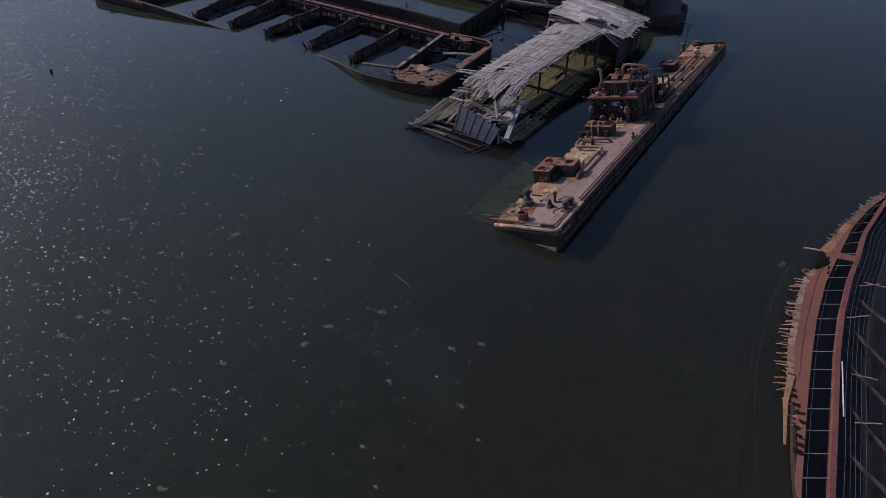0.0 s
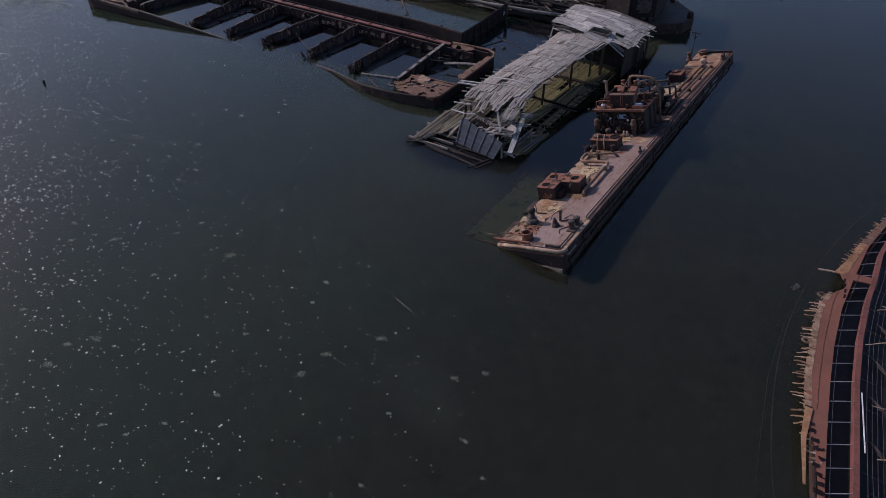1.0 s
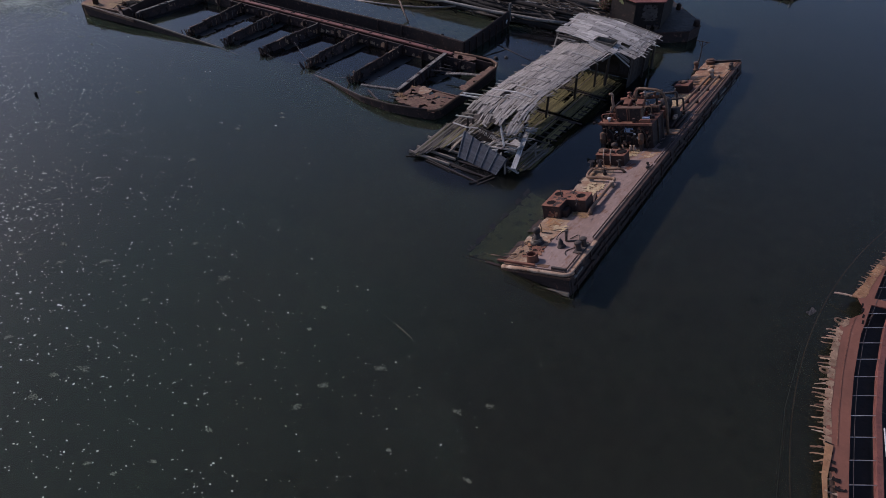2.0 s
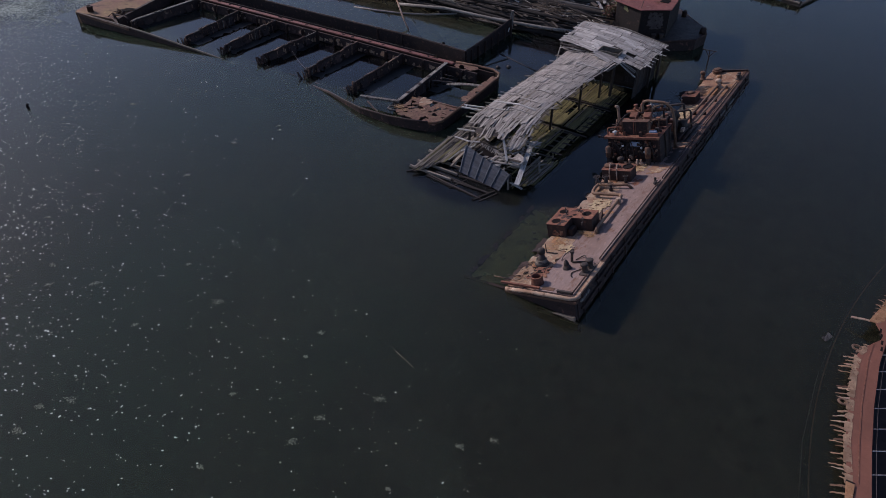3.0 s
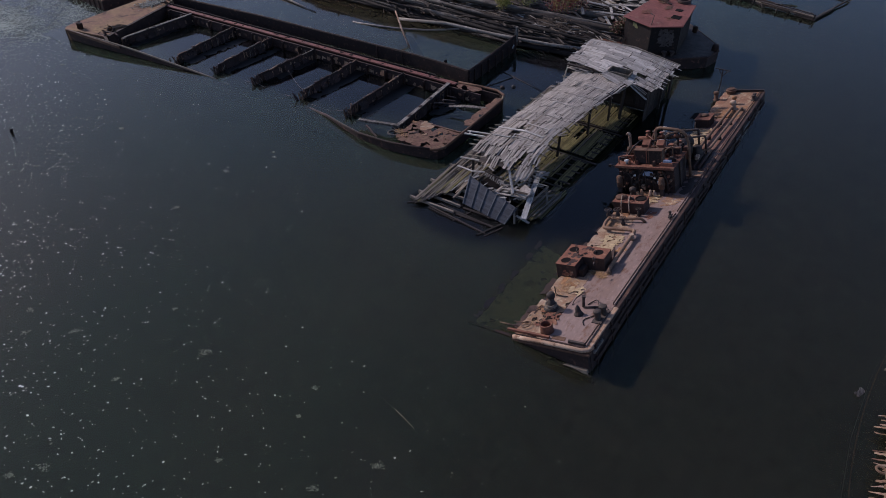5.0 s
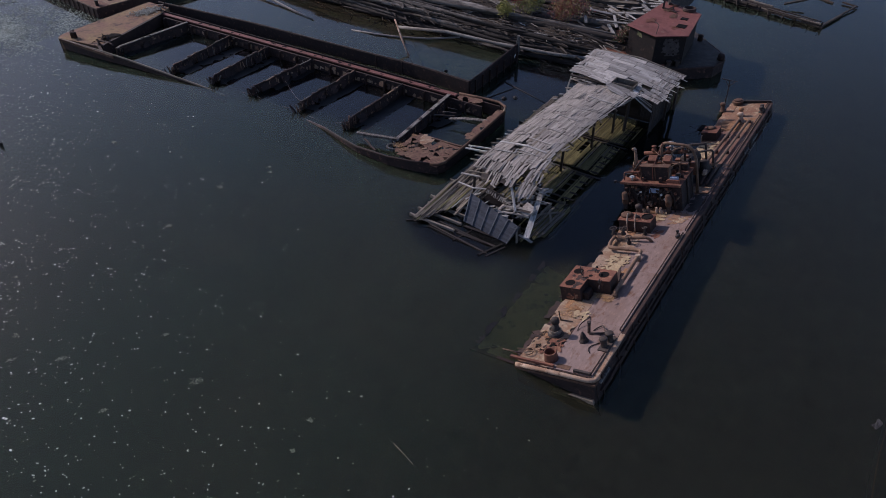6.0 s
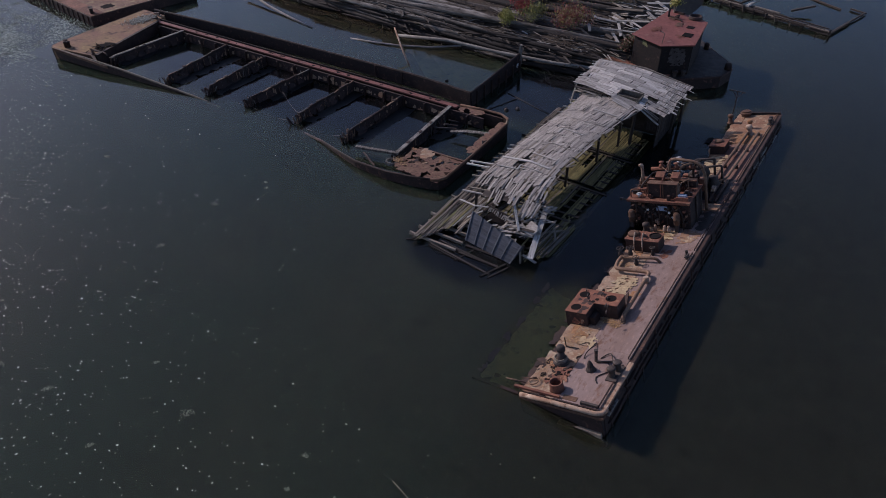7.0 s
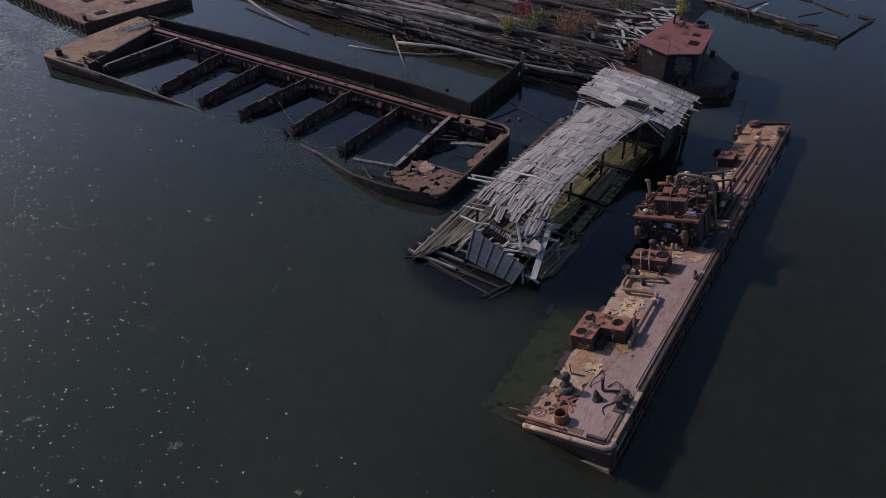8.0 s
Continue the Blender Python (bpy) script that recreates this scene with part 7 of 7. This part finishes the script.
for k in range(15):
    p = Vector((-2, 61.6, 0)).lerp(Vector((20, 54.7, 0)), k / 14)
    plank(pier, DARK_PLANKS, p + Vector((rnd(-0.3, 0.3), 0, -1)), p + Vector((rnd(-0.3, 0.3), rnd(-0.3, 0.3), rnd(0.3, 0.9))), 0.2, 0.2, 0, "pile")
for a, b, w in (((20.1, 54.6, 0.2), (21.6, 60.6, 0.25), 0.3), ((21.4, 60.2, 0.2), (22.8, 65.4, 0.3), 0.16), ((14.5, 60.2, 0.5), (17.0, 62.6, 0.9), 0.34), ((8.4, 58.4, 0.9), (10.2, 60.8, 1.5), 0.3), ((9.4, 58.0, 0.8), (10.4, 61.4, 1.1), 0.4),
                ((6, 71.5, 0.1), (14.9, 69.1, 0.1), 0.18), ((14.9, 69.1, 0.1), (20, 65.6, 0.1), 0.16), ((22.9, 65.4, 0.2), (20.9, 66.4, 0.2), 0.2)):
    plank(pier, DARK_PLANKS if w < 0.4 else GREY_PLANKS, a, b, w, 0.2, 0, "timber")

# ---------------------------------------------------------------- rusted deck barge beyond the hopper
FAR = pose(-58.6, 8.0, 0, 0, 0, -8.0)
far_barge = thing("deck_barge", FAR, "flat rusted deck barge with corroded edge", "barge")
part("hull", Geo().box(-34, 0, 0, 15, -2, 1.2), RUST_DARK, far_barge, bevel=0.05)
part("deck", Geo().box(-33.9, -0.1, 0.1, 14.9, 1.204, 1.27), DECKBROWN, far_barge, "patchy brown steel deck", bevel=0.03)
for k in range(8):
    part("margin_plate", Geo().box(-33.8 + k * 4.22, -29.6 + k * 4.22, 0.12, 1.9, 1.272, 1.284 + rnd(0, 0.006)), RUST, far_barge, "red-brown margin plate")
for x, y in ((-3.0, 2.6), (-4.2, 7.2), (-9.0, 4.0)):
    part("deck_opening", shift(ragged(x, x + 1.4, y, y + 1.6, 0.15, 0.25, x, edge=0.3, thick=0.02), pose(0, 0, 1.29)), BLACK, far_barge)
part("bitt", Geo().lathe([(0.2, 0), (0.2, 0.6), (0.3, 0.7)], 10, pose(-1.6, 0.9, 1.27)).lathe([(0.2, 0), (0.2, 0.6), (0.3, 0.7)], 10, pose(-1.0, 0.7, 1.27)), RUST_DARK, far_barge)
for k in range(24):
    part("side_frame", Geo().box(-1 - k * 1.4, -0.85 - k * 1.4, -0.12, 0.0, -0.8, 1.15), RUST_DARK, far_barge)

# ---------------------------------------------------------------- curved hulk with frayed deck edge
hulk = thing("hulk", Matrix.Identity(4), "long sunken steel hulk with faded red side deck", "ship")
OUT = [(-34, 39.8), (-28, 38.0), (-25.5, 37.35), (-21.7, 36.6), (-17.5, 35.95), (-13, 35.6), (-10.3, 35.55), (-9.2, 36.1), (-8.2, 36.75), (-7.0, 36.1), (-3.9, 36.55), (0.2, 37.5), (3.6, 38.6), (10, 41.6)]
INN = [(-34, 40.2), (-27.7, 38.83), (-24.6, 38.4), (-21.3, 37.95), (-17.6, 37.5), (-14.4, 37.2), (-10.6, 37.05), (-7.0, 37.25), (-2.8, 37.56), (2.9, 38.75), (10, 41.9)]
COAM = [(-34, 41.5), (-27.3, 40.1), (-23.7, 39.64), (-20.5, 39.22), (-16.8, 38.73), (-13, 38.4), (-9.15, 38.3), (-6.6, 38.4), (-3.1, 38.4), (2.2, 39.14), (10, 42.2)]
HZ = 0.75


def strip(a, b, z0, z1, step=0.5, y0=-34, y1=10):
    """A slab between two plan curves x(y)."""
    g = Geo()
    ys = np.arange(y0, y1 + 0.01, step)
    for y, yn in zip(ys, ys[1:]):
        g.add([(along(a, y), y, z0), (along(b, y), y, z0), (along(b, yn), yn, z0), (along(a, yn), yn, z0), (along(a, y), y, z1), (along(b, y), y, z1), (along(b, yn), yn, z1), (along(a, yn), yn, z1)],
              [(4, 5, 6, 7), (3, 2, 1, 0), (0, 4, 7, 3), (1, 2, 6, 5)])
    return g.weld()


deck_out = [(-34, 40.15), (-28.2, 38.85), (-27.5, 38.5), (-25, 38.15), (-22.6, 37.6), (-21.2, 36.9)] + [(y, x + 0.3) for y, x in OUT if y > -20]
side_deck = part("side_deck", strip(deck_out, INN, HZ - 0.06, HZ), SALMON, hulk, "faded red curved side deck")
part("deck_step", strip([(y, x - 0.62) for y, x in INN], [(y, x - 0.56) for y, x in INN], HZ, HZ + 0.02, 0.5, -20, -9), RUST, hulk)
part("hull_side", strip([(y, x + 0.75) for y, x in OUT], [(y, x + 0.85) for y, x in OUT], -2, HZ - 0.08), RUST_DARK, hulk)
part("inner_side", strip([(y, x - 0.02) for y, x in INN], [(y, x + 0.06) for y, x in INN], -2, HZ - 0.08), RUST_DARK, hulk)
part("coaming", strip([(y, x - 0.14) for y, x in COAM], [(y, x + 0.14) for y, x in COAM], HZ - 0.4, HZ + 0.1), RED, hulk, "faded red hatch coaming")
part("hold_floor", strip(INN, [(-34, 60), (10, 60)], 0.02, 0.06, 2), WET_SHADE_BLACK, hulk, "near-black hold floor")
part("deck_bracket", Geo().prism([(37.1, -7.3), (38.5, -7.0), (38.4, -6.3), (37.2, -6.5)], HZ - 0.06, HZ + 0.01), SALMON, hulk)
part("sunken_plating", strip([(-34, 37.6), (-28.5, 36.2), (-24, 35.35), (-18, 34.5), (-12.7, 34.3), (-7.5, 34.6), (-1.2, 35.4), (3.4, 36.7), (10, 40)], [(y, x + 0.8) for y, x in OUT], -0.2, -0.03), WET_SHADE_BLACK, hulk, "black wet plating just awash")
part("sunken_rail", Geo().tube([(34.55 + 0.018 * (y + 12.5) ** 2 * (0.6 if y < -12 else 0.55), y, -0.07) for y in range(-30, 5)], 0.06, 6), RUST_BROWN, hulk, smooth=True)
# tongues of plate left along the frayed edge
def frond(y, ln, w0, w1, mat, skew=0.0):
    """A thin wasted tongue of plate, curling down towards the water."""
    slope = (along(deck_out, y + 0.4) - along(deck_out, y - 0.4)) / 0.8
    turn = 180 - math.degrees(math.atan(max(-0.6, min(0.6, slope))))
    m = pose(along(deck_out, y), y, HZ - 0.02, 0, rnd(-3, 9), turn + rnd(-10, 10) + skew)
    n, vs = 7, []
    for k in range(n + 1):
        s = k / n
        w = max(0.012, (w0 + (w1 - w0) * s ** 0.6) * rnd(0.55, 1.45))
        c = rnd(-0.035, 0.035)
        for z in (0, -0.025):
            vs += [(-0.25 + (ln + 0.25) * s, c - w, z - 0.25 * s * s * ln), (-0.25 + (ln + 0.25) * s, c + w, z - 0.25 * s * s * ln)]
    fs = [(0, 1, 3, 2), (4 * n, 4 * n + 2, 4 * n + 3, 4 * n + 1)]
    for k in range(n):
        p = 4 * k
        fs += [(p, p + 4, p + 5, p + 1), (p + 2, p + 3, p + 7, p + 6), (p, p + 2, p + 6, p + 4), (p + 1, p + 5, p + 7, p + 3)]
    part("frayed_plate", Geo().add(vs, fs, m), mat, side_deck)


y = -23.6
while y < 3.6:
    if not -9.3 < y < -6.9:
        far = y > -7
        frond(y, (0.18 + 0.62 * random.random() ** 1.5) * (0.7 if far else 1.0), rnd(0.05, 0.13), rnd(0.012, 0.05), random.choice([OCHRE, PIPE, PIPE, FLAKE, RUST_BROWN] if far else [FLAKE, FLAKE, PIPE, TAN, RUST_BROWN]), -24 if far else 0)
    y += rnd(0.1, 0.34) if y > -7 else rnd(0.14, 0.5)
# scale-covered band along the edge, rust-orange beyond the notch
for y0, y1, seed, w, mat in ((-20.4, -15.5, 3.0, 0.26, FLAKE), (-15.3, -9.6, 8.0, 0.24, FLAKE), (-6.7, -2.5, 5.0, 0.36, OCHRE), (-2.4, 3.2, 2.0, 0.34, PIPE)):
    steps = 7
    for q in range(steps):
        ya, yb = y0 + (y1 - y0) * q / steps, y0 + (y1 - y0) * (q + 1) / steps
        a, b = Vector((along(deck_out, ya), ya, 0)), Vector((along(deck_out, yb), yb, 0))
        d = b - a
        part("frayed_band", shift(ragged(0, d.length + 0.02, -w, 0.14, 0.055, 0.36, seed + q, edge=0.22, thick=0.02, hole_scale=0.3), Matrix.Translation((a.x, a.y, HZ + 0.012 + 0.0007 * q)) @ Matrix.Rotation(math.atan2(d.y, d.x), 4, "Z")), mat, side_deck)
# eye plates left standing in the fringe
for y in (-9.9, -14.8):
    x0 = along(deck_out, y) - 0.3
    part("eye_plate", Geo().tube([(x0 + 0.24 * math.cos(k * 0.5236), y + 0.2 * math.sin(k * 0.5236), HZ - 0.03) for k in range(13)], 0.06, 6), PIPE, side_deck, "flaking eye plate", smooth=True)
# holes rusted through the lower deck edge
for k in range(11):
    y = -25.5 + k * 0.52
    part("rust_hole", shift(ragged(0, rnd(0.3, 0.55), 0, rnd(0.22, 0.4), 0.05, 0.3, 4 + k * 2.1, edge=0.3, thick=0.01, hole_scale=0.25), pose(along(deck_out, y) - rnd(0.02, 0.3), y, HZ + 0.03 + 0.001 * k)), BLACK, side_deck, "hole rusted through the plate")
part("bent_strip", Geo().prism([(37.5, -25.3), (37.62, -25.3), (37.12, -22.4), (37.05, -20.2), (36.66, -20.2), (36.86, -22.4)], HZ + 0.02, HZ + 0.07), OCHRE, side_deck, "strip of plate hanging from the deck edge", bevel=0.01)
part("deck_tip", Geo().prism([(36.02, -7.05), (36.5, -6.95), (36.95, -6.2), (36.78, -4.9), (36.4, -5.6)], HZ - 0.05, HZ + 0.004), OCHRE, side_deck, "scaling orange-brown tip of the deck")
part("stray_bar", Geo().beam((35.1, -6.9, 0.5), (36.1, -7.0, 0.75), 0.14, 0.06, 0, 0.05), TAN, side_deck)
part("bent_plate", shift(ragged(0, 0.75, 0, 0.34, 0.09, 0.3, 5.1, thick=0.03), pose(34.2, -9.5, 0.02, 20, 0, 70)), LOGWOOD, hulk, "bent plate poking through the water")
for k in range(26):
    y = -33 + k * 1.55
    xi, xo = along(INN, y), along(COAM, y + 0.75)
    part("cross_bar", Geo().tube([(xi, y, HZ - 0.05), (xo, y + 0.75, HZ)], 0.026, 6), BARGREY, hulk, "thin pale cross bar")
part("wire", Geo().tube([(along(INN, y) + 0.2, y, HZ + 0.02) for y in np.arange(-33, 3, 1.0)], 0.012, 5), WIRE, hulk)
# twisted rail cage inside the coaming
for k in range(5):
    dx = 0.45 + k * 0.28
    part("rail_pipe", Geo().tube([(along(COAM, y) + dx + 0.02 * math.sin(y * 0.7 + k), y, 0.95 - 0.1 * k) for y in np.arange(-33, 2, 0.8)], 0.012, 5), WIRE, hulk)
for k in range(15):
    y = -32 + k * 2.2
    part("rail_stanchion", Geo().tube([(along(COAM, y) + 0.1, y, 0.95), (along(COAM, y) + 1.0, y + 0.2, 0.7), (along(COAM, y) + 1.65, y + 0.3, 0.5)], 0.012, 5), WIRE, hulk)
for k in range(6):
    y = -27 + k * 3.3
    part("hold_beam", Geo().beam((along(COAM, y) + 0.8, y, 0.3), (along(COAM, y) + 7.5, y - 5.5 + rnd(-1, 1), 0.3), 0.15, 0.14), WIRE if k % 2 else IRON, hulk)
for k in range(5):
    y = rnd(-25, -8)
    x = along(COAM, y) + rnd(0.3, 1.4)
    a = rnd(0.1, 1.0)
    part("loose_bar", Geo().beam((x, y, 0.75), (x + 1.3 * math.cos(a), y + 1.3 * math.sin(a), 0.85), 0.06, 0.03, 0, 0.05), TAN, hulk, "loose pale strip")
part("loose_bar", Geo().beam((39.05, -17.7, HZ + 0.2), (39.75, -21.9, HZ + 0.2), 0.05, 0.05), WHITE, hulk)

WEEDMAT = surface("algae_mat", (0.40, 0.44, 0.37), (0.25, 0.285, 0.235), None, rough=0.9, scale=3, island=True, spread=0.45)
for x, y in ((36.75, -7.6), (36.85, -8.1), (36.95, -8.7), (37.0, -9.3)):
    part("deck_slot", Geo().box(x - 0.06, x + 0.06, y - 0.2, y + 0.2, HZ + 0.002, HZ + 0.012), BLACK, side_deck, "rusted-through slot")
# ---------------------------------------------------------------- on the water
def scatter(name, count, mat, label, size, density, seed, category="scum"):
    """Flat flecks afloat, thickest where density(x, y) is high."""
    rg = random.Random(seed)
    g = Geo()
    made = 0
    while made < count:
        x, y = rg.uniform(-95, 22), rg.uniform(-56, 22)
        thick = density(x, y)
        if rg.random() > thick:
            continue
        made += 1
        s = size * (0.7 + 0.62 * min(1, thick)) * min(1.8, math.exp(rg.gauss(0, 0.42)))
        a, el2 = rg.gauss(0.5, 0.7), rg.uniform(0.28, 0.8)
        n = 6
        vs = []
        for k in range(n):
            t = 2 * math.pi * k / n
            px, py = s * math.cos(t) * rg.uniform(0.7, 1.2), s * el2 * math.sin(t) * rg.uniform(0.7, 1.2)
            vs.append((x + px * math.cos(a) - py * math.sin(a), y + px * math.sin(a) + py * math.cos(a), 0.006))
        top = [(p[0] * 0.75 + x * 0.25, p[1] * 0.75 + y * 0.25, 0.02 + 0.05 * s) for p in vs]
        g.add(vs + top, [tuple(range(n, 2 * n))] + [(k, (k + 1) % n, n + (k + 1) % n, n + k) for k in range(n)])
    return setting(name, g, mat, label, category, "stuff")


def drift(x, y):
    """Scum gathers away from the wrecks, in wind-blown patches."""
    if -56 < x < 0 and y > -3:
        return 0
    d = -0.5 * (x - 5.5) - 0.866 * (y + 24.5)
    t = max(0.0, min(1.0, (d + 9) / 26))
    cl = 0.75 + 0.8 * noise.noise(Vector((x * 0.13, y * 0.2, 3)))
    t *= 0.45 + 0.55 * min(1, max(0, (y + 48) / 12))
    return t * t * max(0.2, min(1.2, cl)) * (0.34 + 0.66 * min(1, max(0, (d - 6) / 30)))


scatter("floating_scum", 18000, FLOATS, "pale flecks of scum adrift on the water", 0.056, drift, 1)
def thin_drift(x, y):
    """Sparse litter reaching further out than the scum."""
    if -56 < x < 0 and y > -3 or (x > 9 and y > -20):
        return 0
    d = -0.5 * (x - 5.5) - 0.866 * (y + 24.5)
    return max(0.0, min(1.0, (d + 18) / 24)) * max(0.1, 0.5 + 0.9 * noise.noise(Vector((x * 0.1, y * 0.16, 9))))


scatter("floating_leaves", 4200, WEED, "dull green leaf litter adrift on the water", 0.044, thin_drift, 2, "leaves")

def algae(x, y):
    """A torn mat of algae beyond the hulls."""
    if x > -57.5 and y > -1.5:
        return 0
    patch = 0.55 + 1.1 * noise.noise(Vector((x * 0.16, y * 0.22, 11)))
    return math.exp(-((x + 67) / 10) ** 2 - ((y + 0.5) / 7.5) ** 2) * max(0.05, patch)


scatter("algae_mat", 17000, WEEDMAT, "pale green algae mat adrift on the water", 0.078, algae, 7, "algae")


# rafts of matted weed: (x, y, half length)
MATS = [(7.9, -25.9, 0.3), (8.5, -27.9, 0.2), (14.1, -28.1, 0.42), (12.2, -30.9, 0.36), (12.0, -32.9, 0.42), (19.5, -28.3, 0.3), (20.8, -27.0, 0.28), (22.3, -31.7, 0.24), (17.9, -32.4, 0.18), (19.4, -36.7, 0.15),
        (24.2, -33.1, 0.16), (21.4, -38.2, 0.14), (-7.9, -30.6, 0.4), (0.4, -27.4, 0.5), (-0.3, -37.6, 0.42), (-2.3, -31.7, 0.28), (7.0, -32.3, 0.24)]
MATS += [(-6.4, -38.5, 0.3), (-1.3, -38.8, 0.3), (-4.3, -25.8, 0.24), (-10.4, -32.4, 0.34), (-13.5, -33.4, 0.26), (-12.0, -31.0, 0.3), (-0.8, -40.4, 0.4), (8.3, -39.5, 0.2), (7.2, -41.1, 0.2), (5.6, -41.4, 0.18),
         (12.8, -44.0, 0.26), (9.2, -36.6, 0.22)]


def clumps():
    """Matted rafts of weed: many small flecks heaped together."""
    rg = random.Random(5)
    g = Geo()
    spots = MATS + [(rg.uniform(-56, -12), rg.uniform(-34, -4), rg.uniform(0.15, 0.4)) for _ in range(16)] + [(rg.uniform(-90, -58), rg.uniform(-6, 8), rg.uniform(0.4, 1.2)) for _ in range(60)]
    for x, y, r in spots:
        a = rg.uniform(0.1, 0.9)
        for _ in range(int(14 + 120 * r)):
            px, py = rg.gauss(0, r * 0.4), rg.gauss(0, r * 0.26)
            cx, cy = x + px * math.cos(a) - py * math.sin(a), y + px * math.sin(a) + py * math.cos(a)
            s = rg.uniform(0.025, 0.07)
            t = rg.uniform(0, 6.283)
            g.add([(cx + s * math.cos(t + k * 1.57) * (1 if k % 2 else 0.5), cy + s * math.sin(t + k * 1.57) * (1 if k % 2 else 0.5), 0.012 + rg.uniform(0, 0.05)) for k in range(4)], [(0, 1, 2, 3)])
    setting("weed_mats", g, WEED, "matted clumps of pale weed afloat", "weed", "stuff")


clumps()


def floater(x, y, s, mat, label, name="float"):
    ob = new(name, Geo().lathe([(s * 0.3, -s * 0.5), (s, -s * 0.1), (s * 0.9, s * 0.5), (s * 0.4, s * 0.9), (s * 0.1, s)], 10).mesh(name, mat, True))
    ob.matrix_world = pose(x, y, 0, 12, 8, 20)
    return tagged(ob, label, "float", "floats between the hulls")


floater(-3.05, 15.7, 0.25, IRON, "dark metal float bobbing beside the hulls")
floater(-2.2, 16.5, 0.24, LOGWOOD, "pale float bobbing beside the hulls")
floater(2.3, 18.2, 0.22, IRON, "dark float beside the shed")
floater(-11.8, 18.3, 0.2, BLACK, "black float in the flooded barge")
timber("mooring_stake", [(-36.5, -17.8, -1.5), (-36.5, -17.8, 0.15), (-36.45, -17.75, 0.32)], 0.13, BLACK, "black stake standing out of the water", "stake")
stand = thing("iron_stand", pose(16.0, 27.2, 0), "thin rusted iron stand with a cross arm over the water", "stand")
part("post", Geo().tube([(0, 0, -1), (0.02, 0, 0.9), (-0.06, 0.02, 2.3)], 0.06, 6), IRON, stand)
part("cross_arm", Geo().tube([(-0.85, 0.1, 2.25), (0.7, -0.1, 2.35)], 0.05, 6), IRON, stand)
part("brace", Geo().tube([(-0.5, 0.06, 2.27), (-0.03, 0, 1.6)], 0.035, 5), IRON, stand)
part("brace", Geo().tube([(0.5, -0.06, 2.32), (-0.03, 0, 1.6)], 0.035, 5), IRON, stand)
timber("floating_twig", [(12.7, -24.6, 0.02), (13.5, -24.85, 0.05), (14.3, -25.1, 0.02)], 0.022, BROWNWOOD, "thin branch drifting on the water", "twig", 0.015)
